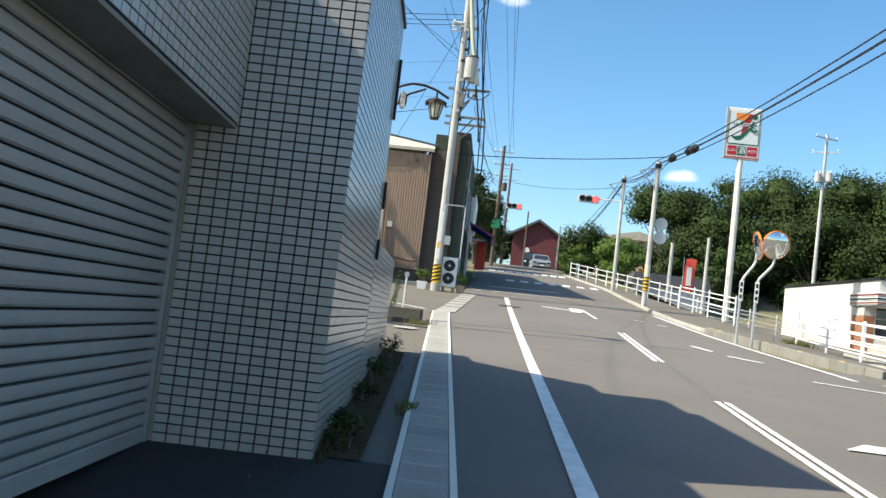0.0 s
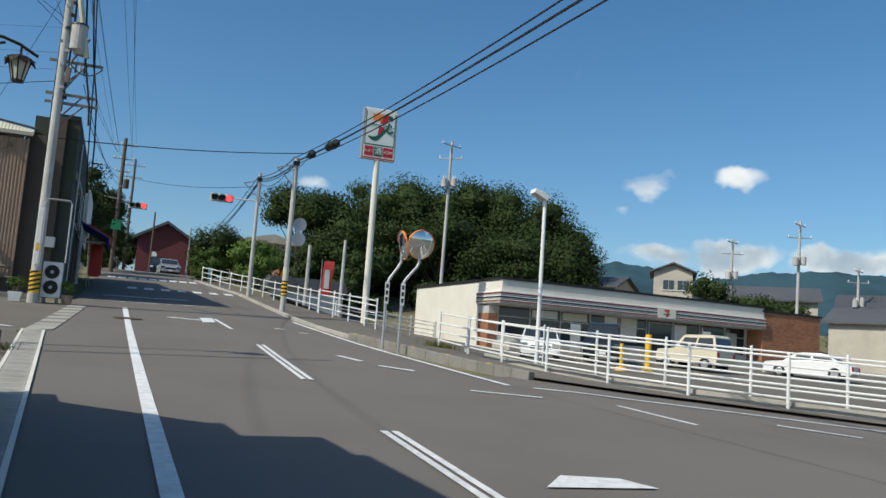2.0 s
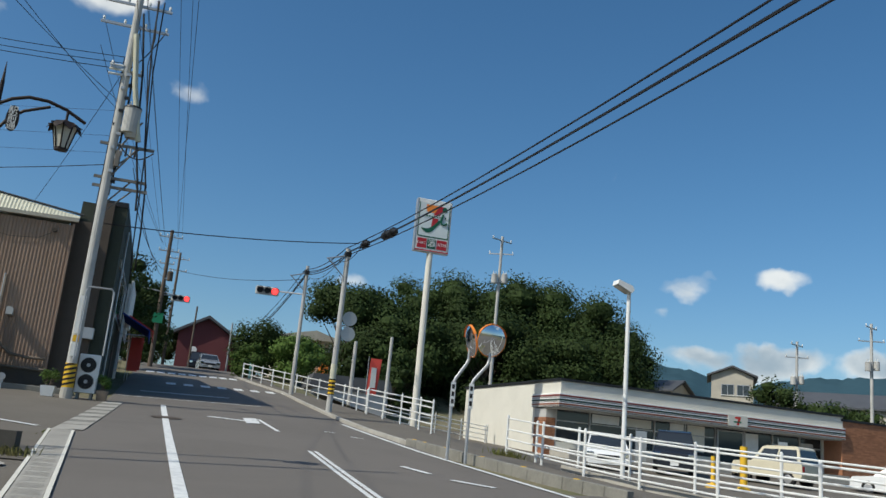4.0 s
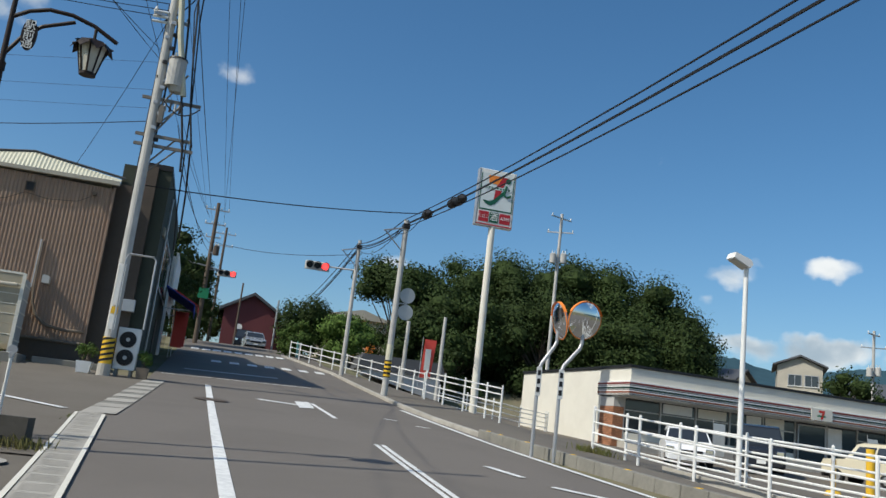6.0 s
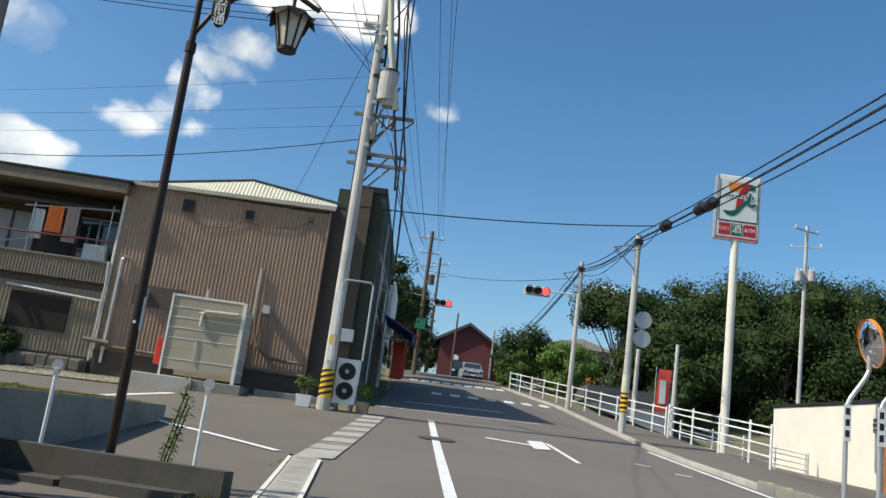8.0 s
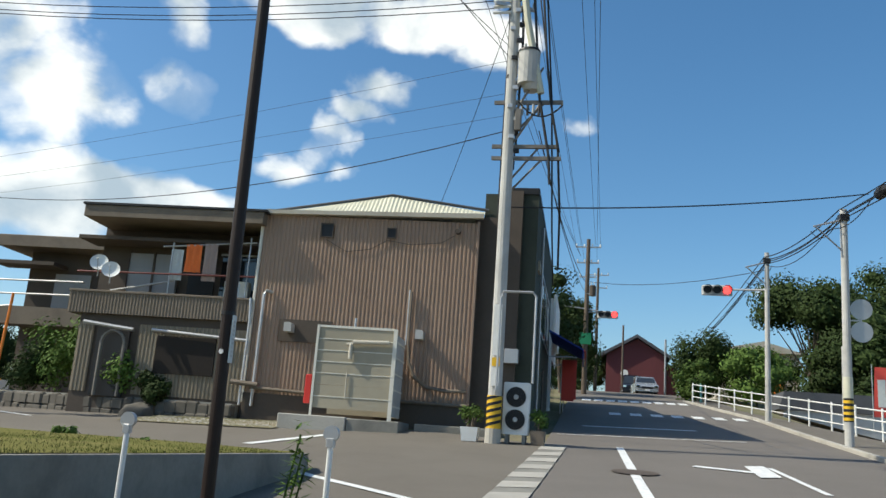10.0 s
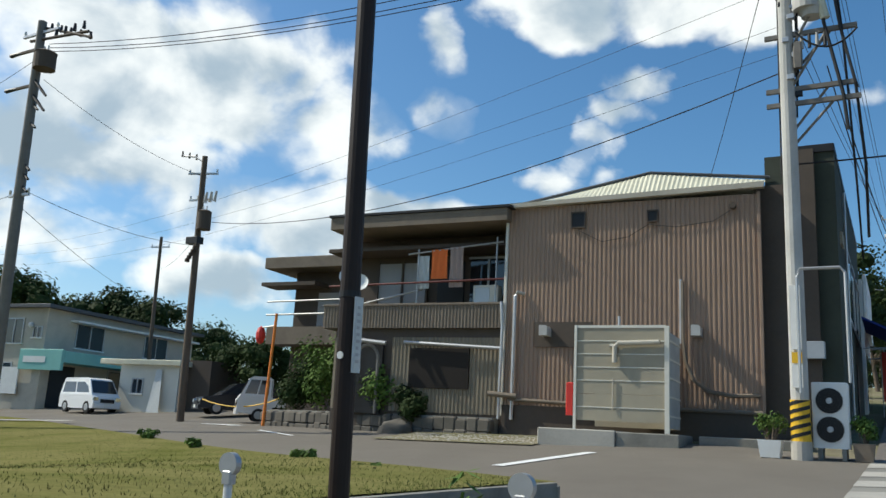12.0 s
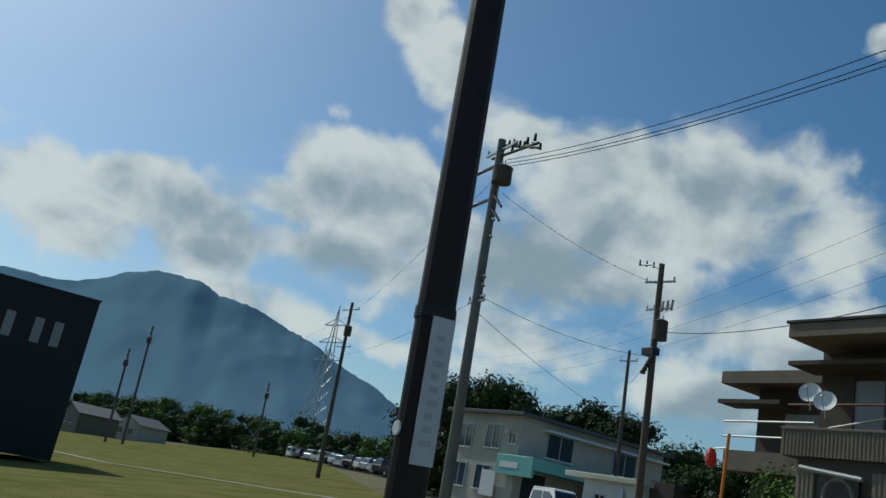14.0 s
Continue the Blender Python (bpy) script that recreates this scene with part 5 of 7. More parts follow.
for z in (10.2, 9.6, 8.2, 7.9, 7.5):
    part("step_bracket", Shape().tube((0.1, 0, z), (0.5, -0.1, z - 0.25), 0.04), BLACK, l2)
l3 = stick("utility_pole", "far dark utility pole behind the hut", -45, 56, 11.0, 0.15, 0.1, BARK)
crossarm(l3, 10.3, 0.7, 15, 3)
l4 = stick("utility_pole", "far utility pole beside the car park", -76, 48, 16.5, 0.22, 0.14, BARK)
crossarm(l4, 15.8, 1.3, 15, 3)
crossarm(l4, 12.2, 1.1, 15, 3)
transformer(l4, 0.5, -0.1, 13.2, 0.35, 0.9, BROWN_DARK)
for x, y, h in ((-112, 34.3, 11.5), (-110, 36.0, 14.5), (-120, 55.0, 10.5)):
    q = stick("utility_pole", "distant thin utility pole beyond the field", x, y, h, 0.18, 0.12, BARK)
    crossarm(q, h - 0.6, 0.8, 15, 2)
    transformer(q, 0.4, -0.1, h - 2.2, 0.3, 0.7, BROWN_DARK)
for a, b in (((-28.2, 43.05, 12.3), (-25.5, 32.8, 12.4)), ((-28.2, 43.05, 10.0), (-45, 56, 11.5)), ((-28.2, 43.05, 9.2), (-25.5, 32.8, 8.6)), ((-25.5, 32.8, 8.6), (-76, 48, 13)),
             ((-25.5, 32.8, 13.4), (-76, 48, 17.3)), ((-25.5, 32.8, 8.0), (-45, 56, 9.0)), ((-76, 48, 17), (-140, 50, 12))):
    wire_run(a, b, 0.35, 0.009)
l5 = stick("steel_pole", "weathered grey steel pole beside the tiled wall end", -4.62, 18.57, 9.5, 0.062, 0.058, RUSTY)
part("conduit", Shape().tube((-0.09, -0.02, 0), (-0.09, -0.02, 9.3), 0.02), DARK_METAL, l5)
for z in (2.2, 3.6, 5.0, 6.6):
    part("clamp", Shape().tube((0, 0, z), (0, 0, z + 0.05), 0.068, 0.068, 14), METAL, l5)
for x, y, h, b in ((21.3, 61, 13.8, 2.9), (47.7, 61.7, 10.5, 1.9), (48.3, 54.6, 11.2, 1.9), (36, 75, 9, 2), (13.3, 58.5, 5.3, 2.8), (10.1, 54.2, 4.1, 2.9), (60, 60, 9, 2)):
    q = stick("utility_pole", "grey utility pole beyond the shop", x, y, h, 0.14, 0.1, base=b)
    if h > 8:
        crossarm(q, h - 0.3, 1.0, 25, 3)
        crossarm(q, h - 1.3, 0.9, -30, 3)
        transformer(q, 0.35, -0.1, h - 3.4, 0.22, 0.6)
        transformer(q, -0.4, -0.1, h - 3.5, 0.22, 0.6)

# ---- street lamp with lantern ----
lamp = thing("street_lamp", "dark brown street lamp with a tulip lantern and oval sign", "street lamp", (-3.316, 20.128, 0.45))
lamp.matrix_world = pose(-3.32, 20.15, 0.45, 1.9)
part("post", Shape().tube((0, 0, -0.2), (0, 0, 4.85), 0.052, 0.047, 16).tube((0, 0, 4.85), (0, 0, 5.95), 0.038, 0.034, 16), DARK_METAL, lamp)
part("collar", Shape().tube((0, 0, 4.78), (0, 0, 4.9), 0.06, 0.06, 16), DARK_METAL, lamp)
part("finial", Shape().tube((0, 0, 5.95), (0, 0, 6.3), 0.03, 0.005, 8), DARK_METAL, lamp)
part("arm", Shape().pipe([(0, 0, 5.55), (0.2, 0, 5.68), (0.45, 0, 5.76), (0.75, 0, 5.75), (1.05, 0, 5.66), (1.38, 0, 5.48)], 0.03, 8), DARK_METAL, lamp)
part("brace", Shape().pipe([(0, 0, 5.0), (0.18, 0, 5.3), (0.4, 0, 5.5), (0.8, 0, 5.66)], 0.028, 8), DARK_METAL, lamp)
disc = Shape()
seg = 28
disc.add([(0.27 + 0.1 * math.cos(2 * math.pi * i / seg), y, 5.33 + 0.22 * math.sin(2 * math.pi * i / seg)) for y in (-0.06, -0.02) for i in range(seg)],
         [tuple(range(seg)), tuple(reversed(range(seg, 2 * seg)))] + [(i, seg + i, seg + (i + 1) % seg, (i + 1) % seg) for i in range(seg)])
plaque = part("oval_sign", disc, DARK_METAL, lamp, "dark oval sign with pale characters")


def lettering(text, size, mat, parent, m, name="lettering"):
    curve = bpy.data.curves.new(name, "FONT")
    curve.body, curve.size, curve.align_x, curve.align_y, curve.extrude = text, size, "CENTER", "CENTER", 0.004
    tmp = new(name + "_source", curve)
    bpy.context.view_layer.update()
    me = bpy.data.meshes.new_from_object(tmp.evaluated_get(bpy.context.evaluated_depsgraph_get()))
    bpy.data.objects.remove(tmp)
    bpy.data.curves.remove(curve)
    me.name = name
    me.materials.clear()
    me.materials.append(mat)
    return part(name, None, mat, parent, "", m, me)


for i, ch in enumerate("駅前通"):
    lettering(ch, 0.15, WHITE, plaque, pose(0.27, -0.066, 5.46 - i * 0.135, 90, 0, 0))
part("hanger", Shape().tube((1.08, 0, 5.65), (1.08, 0, 5.45), 0.022).tube((1.08, 0, 5.47), (1.08, 0, 5.4), 0.05, 0.2, 12), DARK_METAL, lamp)
lant = part("lantern", Shape().tube((1.08, 0, 4.97), (1.08, 0, 5.4), 0.1, 0.2, 8), MILK, lamp, "milky glass lantern")
for i in range(8):
    a = 2 * math.pi * (i + 0.0) / 8
    c, s_ = math.cos(a), math.sin(a)
    part("rib", Shape().pipe([(1.08 + 0.1 * c, 0.1 * s_, 4.96), (1.08 + 0.205 * c, 0.205 * s_, 5.4), (1.08 + 0.27 * c, 0.27 * s_, 5.36)], 0.014), DARK_METAL, lant)
for i in range(8):
    a0, a1 = 2 * math.pi * i / 8, 2 * math.pi * (i + 1) / 8
    am = (a0 + a1) / 2
    v = [(1.08 + r * math.cos(a), r * math.sin(a), z) for a, r, z in ((a0, 0.19, 5.42), (a1, 0.19, 5.42), (a1, 0.25, 5.36), (am, 0.29, 5.27), (a0, 0.25, 5.36))]
    part("petal", Shape().add(v + [(x, y, z - 0.012) for x, y, z in v], [(0, 1, 2, 3, 4), (9, 8, 7, 6, 5)] + [(j, j + 5, (j + 1) % 5 + 5, (j + 1) % 5) for j in range(5)]), DARK_METAL, lant)
part("base_ring", Shape().tube((1.08, 0, 4.94), (1.08, 0, 4.98), 0.11, 0.11, 12), DARK_METAL, lant)
plate = part("notice", Shape().box(0.05, 0.06, -0.03, 0.03, 1.6, 1.96), CLOTH_WHITE, lamp, "white notice strip with printed lines")
for i in range(9):
    part("printed_bar", Shape().box(0.061, 0.0618, -0.016, 0.014 - 0.004 * (i % 3), 1.645 + i * 0.032, 1.66 + i * 0.032), METAL, plate)
part("band_strap", Shape().tube((0, 0, 1.96), (0, 0, 1.99), 0.054, 0.054, 16), BLACK, lamp)
part("sticker", Shape().tube((0.0, -0.056, 1.68), (0.0, -0.05, 1.68), 0.018, 0.018, 12), WHITE, lamp)

# ---- pipes, planters and outdoor unit by the pole ----
unit = thing("outdoor_unit", "white twin-fan air conditioner outdoor unit on feet", "air conditioner", (-2.72, 34.05, height(-2.5, 34) + 0.1), 0)
part("cabinet", Shape().box(0.0, 0.62, 0.0, 0.35, 0.12, 1.32, 0.02), WHITE, unit)
for z in (0.46, 0.98):
    f = part("fan_ring", Shape().tube((0.3, -0.012, z), (0.3, 0.0, z), 0.235, 0.24, 28), BLACK, unit, "dark fan opening")
    part("hub", Shape().tube((0.3, -0.03, z), (0.3, -0.012, z), 0.05, 0.06, 16), METAL, f)
    for r in (0.1, 0.145, 0.19, 0.235):
        part("grille_ring", Shape().pipe([(0.3 + r * math.cos(2 * math.pi * i / 24), -0.018, z + r * math.sin(2 * math.pi * i / 24)) for i in range(25)], 0.006, 4), POLE_GREY if r > 0.2 else BLACK, f)
for x in (0.08, 0.48):
    part("foot", Shape().box(x, x + 0.08, -0.03, 0.38, -0.1, 0.12), CONCRETE_DARK, unit)


def leaf_quads(s, rng, centre, radius, count, size, squash=1.0, shell=0.45):
    for _ in range(count):
        d = Vector((rng.gauss(0, 1), rng.gauss(0, 1), rng.gauss(0, 1))).normalized()
        r = radius * (shell + (1 - shell) * rng.random() ** 0.5)
        p = Vector(centre) + Vector((d.x * r, d.y * r, d.z * r * squash)) + Vector((rng.gauss(0, 1), rng.gauss(0, 1), rng.gauss(0, 1))) * radius * 0.1
        n = (d + Vector((rng.uniform(-1, 1), rng.uniform(-1, 1), rng.uniform(-0.6, 1.0))) * 0.6).normalized()
        a = n.orthogonal().normalized() * size * rng.uniform(0.6, 1.3)
        b = n.cross(a).normalized() * size * rng.uniform(0.4, 0.8)
        q = rng.uniform(0, 6.28)
        a, b = a * math.cos(q) + b * math.sin(q), b * math.cos(q) - a * math.sin(q)
        s.add([p - a, p - b * 0.7, p + a, p + b * 0.7], [(0, 1, 2, 3)])
    return s


def tree(x, y, h, w, seed, mat, label, base=None, leaf=0.3, count=2600, low=0.25, group="trees", clumps_of=26):
    rng = random.Random(seed)
    t = thing("tree", label, "tree", (x, y, height(x, y) if base is None else base), rng.uniform(0, 360), group)
    trunk = Shape()
    top = Vector((rng.uniform(-0.4, 0.4), rng.uniform(-0.4, 0.4), h * 0.6))
    trunk.tube((0, 0, -0.3), tuple(top * 0.5), 0.035 * h * 0.6, 0.022 * h * 0.6, 9).tube(tuple(top * 0.5), tuple(top), 0.022 * h * 0.6, 0.009 * h * 0.6, 8)
    clumps = []
    for i in range(clumps_of):
        a = rng.uniform(0, 6.283)
        zz = h * rng.uniform(low + 0.08, 0.93)
        reach = w * 0.5 * math.sqrt(max(0.08, 1 - ((zz / h - 0.52) / 0.5) ** 2)) * rng.uniform(0.5, 0.95)
        c = Vector((math.cos(a) * reach, math.sin(a) * reach, zz))
        clumps.append((c, w * rng.uniform(0.15, 0.26)))
        start = top * min(1.0, max(0.3, zz / h * 0.9))
        trunk.tube(tuple(start), tuple(start.lerp(c, 0.85)), 0.007 * h, 0.002 * h, 5)
    clumps.append((Vector((0, 0, h * 0.82)), w * 0.28))
    part("trunk", trunk, BARK, t)
    crown = Shape()
    for c, r in clumps:
        leaf_quads(crown, rng, c, r, count // len(clumps), leaf, 0.8)
        crown.ball(c, r * 0.5, 8, (1, 1, 0.75))
    part("crown", crown, mat, t)
    return t


def bush(name, x, y, h, w, seed, mat, label, base=None, leaf=0.09, count=700, group="bushes"):
    rng = random.Random(seed)
    t = thing(name, label, "bush", (x, y, height(x, y) if base is None else base), 0, group)
    stems, crown = Shape(), Shape()
    for i in range(7):
        c = (rng.uniform(-0.35, 0.35) * w, rng.uniform(-0.35, 0.35) * w, h * rng.uniform(0.35, 0.8))
        stems.tube((c[0] * 0.2, c[1] * 0.2, -0.1), c, 0.02, 0.008, 5)
        leaf_quads(crown, rng, c, min(w, h) * 0.33, count // 7, leaf, 1.0, 0.2)
    part("stems", stems, BARK, t)
    part("foliage", crown, mat, t)
    return t


for x, y, w, m in ((-3.45, 34.0, 0.42, WHITE), (-1.88, 34.15, 0.36, BROWN_BAND)):
    z = height(x, y)
    pot = thing("planter", "square planter pot at the pole foot", "planter", (x, y, z), 0, "planters")
    part("pot", Shape().add([(-w * .4, -w * .4, 0), (w * .4, -w * .4, 0), (w * .4, w * .4, 0), (-w * .4, w * .4, 0), (-w * .5, -w * .5, 0.32), (w * .5, -w * .5, 0.32), (w * .5, w * .5, 0.32), (-w * .5, w * .5, 0.32)],
                            [(3, 2, 1, 0), (0, 1, 5, 4), (1, 2, 6, 5), (2, 3, 7, 6), (3, 0, 4, 7), (4, 5, 6, 7)]), m, pot)
    bush("potted_plant", x, y, 0.5, 0.5, int(x * -100), LEAF_LIGHT, "leafy yellow-green plant in a planter", z + 0.3, 0.05, 420, "potted plants")

# ---- corner by the lamp: retaining walls, bollards, weeds, manhole ----
wallA = thing("retaining_wall", "dark concrete kerb wall at the grass corner", "wall", (-1.95, 19.45, 0.3), 0)
part("wall", Shape().slab([(-2.55, 0.45), (-2.5, 0.65), (0.05, 0.18), (0.0, 0.0)], -0.2, 0.47), CONCRETE_DARKEST, wallA)
part("step", Shape().slab([(-1.5, -0.1), (-1.45, 0.25), (-0.25, 0.03), (-0.3, -0.28)], -0.2, 0.24), CONCRETE_DARKEST, wallA)
part("ledge", Shape().slab([(-2.6, 0.05), (-2.5, 0.42), (-1.5, 0.24), (-1.56, -0.1)], -0.2, 0.2), CONCRETE_DARKEST, wallA)
wallB = thing("retaining_wall", "grey concrete retaining wall beside the grass field", "wall", (-5.05, 26.9, 0.8), 0)
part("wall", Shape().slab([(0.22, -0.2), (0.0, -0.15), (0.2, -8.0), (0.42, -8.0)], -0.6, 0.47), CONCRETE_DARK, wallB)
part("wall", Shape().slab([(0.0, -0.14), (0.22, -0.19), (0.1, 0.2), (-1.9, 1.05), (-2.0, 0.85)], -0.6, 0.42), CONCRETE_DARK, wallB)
for x, y in ((-4.08, 20.2), (-2.46, 20.26)):
    b = thing("bollard", "thin pale marker post with a round grey reflector", "marker post", (x, y, height(x, y)), 0, "marker posts")
    part("post", Shape().tube((0, 0, 0), (0, 0, 1.02), 0.022, 0.022, 10), WHITE, b)
    part("reflector", Shape().tube((0, -0.02, 1.08), (0, 0.02, 1.08), 0.06, 0.06, 20), METAL, b)
    part("cap", Shape().box(-0.032, 0.032, -0.026, 0.026, 0.98, 1.05, 0.008), METAL, b)
single("manhole_cover", Shape().add([(-2.1 + 0.27 * math.cos(a), 18.1 + 0.27 * math.sin(a), height(-2.1, 18.1) + 0.01 + 0.07 * 0.27 * math.sin(a)) for a in [2 * math.pi * i / 24 for i in range(24)]], [tuple(range(24))]), CONCRETE,
       "pale round manhole lid in the verge", "manhole cover", kind="structure")
single("manhole_cover_street", Shape().add([(0.15 + 0.42 * math.cos(a), 29.9 + 0.42 * math.sin(a), height(0.15, 29.9) + 0.022 + 0.085 * 0.42 * math.sin(a)) for a in [2 * math.pi * i / 24 for i in range(24)]], [tuple(range(24))]), BROWN_DARK,
       "dark round manhole lid in the street", "manhole cover", kind="structure")


def weeds(x, y, spread, h, count, seed, mat, label, base=None):
    rng = random.Random(seed)
    s = Shape()
    for _ in range(count):
        px, py = x + rng.gauss(0, spread[0]), y + rng.gauss(0, spread[1])
        z = height(px, py) - 0.02 if base is None else base
        a, l = rng.uniform(0, 6.28), h * rng.uniform(0.5, 1.2)
        tip = Vector((px + math.cos(a) * l * 0.5, py + math.sin(a) * l * 0.5, z + l))
        side = Vector((-math.sin(a), math.cos(a), 0)) * 0.006
        mid = Vector((px, py, z)).lerp(tip, 0.5) + Vector((0, 0, l * 0.15))
        s.add([Vector((px, py, z)) - side, Vector((px, py, z)) + side, mid + side * 1.4, tip, mid - side * 1.4], [(0, 1, 2, 3, 4)])
    return single("weeds", s, mat, label, "weeds", "weed tufts", "stuff")


weeds(-1.95, 19.25, (0.16, 0.12), 0.15, 130, 3, BLADE, "green weeds growing from the gutter edge")
SOIL = material("dark leaf litter", (0.085, 0.062, 0.04), 0.95, vary=0.35, grain=22, stain=0.8, stain_scale=2.5, second=(0.03, 0.032, 0.018), bump=0.8, spec=0.0)
single("planting_strip", draped([(-1.36 - 0.078 * (y - 6.25), y) for y in (6.35, 10, 13.6)], [(-0.98 - 0.078 * (y - 6.25), y) for y in (6.35, 10, 13.6)], 0.02, 0.5, 3), SOIL, "dark strip of soil and leaf litter at the wall's foot", "soil", kind="structure")
for i, (x, y, h, w) in enumerate(((-1.18, 6.72, 0.34, 0.42), (-1.32, 7.4, 0.2, 0.3), (-1.42, 8.9, 0.22, 0.4), (-1.55, 10.6, 0.26, 0.4), (-1.7, 12.6, 0.42, 0.5))):
    bush("wall_weed", x, y, h, w * 0.8, 80 + i, LEAF, "low leafy weed clump at the foot of the tiled wall", None, 0.022, 420, "wall weeds")
weeds(-1.55, 9.5, (0.1, 1.6), 0.08, 330, 4, DRY, "dry weeds along the foot of the tiled wall")
weeds(-1.3, 6.9, (0.07, 0.35), 0.13, 260, 5, DRY, "dry weeds at the corner of the tiled wall")
weeds(-0.93, 8.7, (0.05, 0.15), 0.12, 60, 6, BLADE, "small weeds in a gutter joint")
weeds(-2.0, 23.2, (0.05, 0.2), 0.06, 30, 7, BLADE, "low weeds beside the gutter")
weeds(9.2, 27.2, (0.25, 0.2), 0.25, 200, 8, BLADE, "weeds at the railing post")
rng = random.Random(11)
tall = thing("tall_weed", "tall leafy weed beside the lamp post", "weed", (-2.78, 19.98, height(-2.78, 19.98)))
st, lf = Shape(), Shape()
for k in range(3):
    pts = [Vector((0.02 * k + 0.015 * k * i / 6 + 0.02 * i, 0.03 * k, 0.12 * i)) for i in range(10 - k)]
    st.pipe(pts, 0.008, 5)
    for p in pts[1:]:
        for j in range(16):
            a = rng.uniform(0, 6.28)
            d = Vector((math.cos(a), math.sin(a), rng.uniform(-0.6, 0.5))) * rng.uniform(0.06, 0.13)
            sd = Vector((-math.sin(a), math.cos(a), 0)) * 0.014
            o = p + Vector((0, 0, rng.uniform(-0.1, 0.1)))
            lf.add([o, o + d * 0.5 + sd, o + d, o + d * 0.5 - sd], [(0, 1, 2, 3)])
part("stem", st, LEAF_LIGHT, tall)
part("leaf", lf, LEAF_LIGHT, tall)
grass = Shape()
rng = random.Random(21)
for _ in range(70000):
    px = -4.6 - 26 * rng.random() ** 1.6
    near = 18.75 + (px + 4.0) * 0.62 if px > -6 else 17.5 + (px + 6) * 1.3
    py = rng.uniform(max(near, 15.0) + 0.25, 26.8 - (px + 5.0) * 0.4)
    if math.dist((px, py), (-4.3, 18.4)) < 0.5 or (px > -5.4 and py > 26.4) or px > -4.95 + 0.025 * (26.9 - py):
        continue
    if noise.noise(Vector((px * 0.55, py * 0.55, 2.0))) + 0.6 * noise.noise(Vector((px * 1.7, py * 1.7, 5.0))) < rng.uniform(-0.75, 0.45):
        continue
    z = height(px, py) + field_lift(px, py) - 0.02
    l, a = rng.uniform(0.012, 0.055), rng.uniform(0, 6.28)
    sd = Vector((-math.sin(a), math.cos(a), 0)) * 0.008
    p = Vector((px, py, z))
    grass.add([p - sd, p + sd, p + Vector((math.cos(a) * l * 0.6, math.sin(a) * l * 0.6, l))], [(0, 1, 2)])
tagged(single("grass_blades", grass, BLADE, "sparse dry grass blades over the field", "grass"), kind="stuff")
for i, (x, y) in enumerate(((-14.5, 30.3), (-10.5, 28.9), (-8.2, 27.4), (-7.6, 26.6), (-17.6, 31.9))):
    bush("weed_bush", x, y, 0.3, 0.6, 40 + i, LEAF_LIGHT if i != 3 else BARK, "low weed clump at the field edge", None, 0.06, 240, "weed clumps")

# ---- gravel strip before the house ----
rng = random.Random(77)
gravel = Shape()
for _ in range(1500):
    px, py = rng.uniform(-12.6, -8.5), rng.uniform(34.6, 36.4)
    r = rng.uniform(0.015, 0.05)
    gravel.ball((px, py, height(px, py) + r * 0.3), r, 5, (1, rng.uniform(0.6, 1), 0.6))
single("gravel", gravel, CONCRETE, "pale loose gravel along the house base", "gravel", kind="stuff")
single("gravel_bed", draped([(-12.8, 34.5), (-8.45, 34.3)], [(-12.8, 36.8), (-8.45, 36.8)], 0.03, 0.5, 4), EARTH, "dusty bed under the gravel", "ground", kind="structure")

# ---- mirrors ----
for k, (x, y, mx, mz, turn) in enumerate(((6.75, 25.1, 0.36, 2.85, -92), (7.05, 24.6, 0.42, 2.9, 10))):
    z = height(x, y) + 0.07
    m = thing("traffic_mirror", "round convex traffic mirror with orange rim on a bent grey pole", "traffic mirror", (x, y, z), 0, "traffic mirrors")
    part("pole", Shape().pipe([(0, 0, -0.1), (0, 0, 1.75), (0.06, 0, 1.9), (mx - 0.05, 0, 2.28), (mx, 0, 2.4), (mx, 0, mz + 0.2)], 0.04, 12), METAL, m, "galvanised bent pole")
    notice = part("caution_plate", Shape().box(-0.06, 0.06, -0.055, -0.045, 1.2, 1.8), WHITE, m, "small white plate")
    for i in range(3):
        part("printed_bar", Shape().box(-0.035, 0.035, -0.058, -0.0552, 1.27 + i * 0.18, 1.38 + i * 0.18), BLACK, notice)
    face = Shape()
    rings, seg = 8, 36
    vs = [(0, -0.1, 0)]
    for j in range(1, rings + 1):
        r = 0.39 * j / rings
        vs += [(r * math.cos(2 * math.pi * i / seg), -0.1 + 0.09 * (j / rings) ** 2, r * math.sin(2 * math.pi * i / seg)) for i in range(seg)]
    fs = [(0, 1 + i, 1 + (i + 1) % seg) for i in range(seg)]
    for j in range(rings - 1):
        fs += [(1 + j * seg + i, 1 + (j + 1) * seg + i, 1 + (j + 1) * seg + (i + 1) % seg, 1 + j * seg + (i + 1) % seg) for i in range(seg)]
    face.add(vs, fs)
    face.smooth = True
    mm = pose(mx, -0.06, mz, 14, 0, turn)
    part("mirror_face", face, MIRROR, m, "convex mirror", mm)
    rim = Shape()
    rim.pipe([(0.4 * math.cos(2 * math.pi * i / 36), 0.0, 0.4 * math.sin(2 * math.pi * i / 36)) for i in range(37)], 0.014, 8)
    part("rim", rim, ORANGE, m, "orange rim", mm)
    part("back", Shape().tube((0, 0.01, 0), (0, 0.06, 0), 0.4, 0.34, 32), METAL, m, "grey back shell", mm)
    part("visor", Shape().add([(0.42 * math.cos(a), yy, 0.42 * math.sin(a)) for yy in (-0.035, 0.04) for a in [0.35 + 2.44 * i / 14 for i in range(15)]], [(i, i + 1, 16 + i, 15 + i) for i in range(14)]), ORANGE, m, "orange visor", mm)

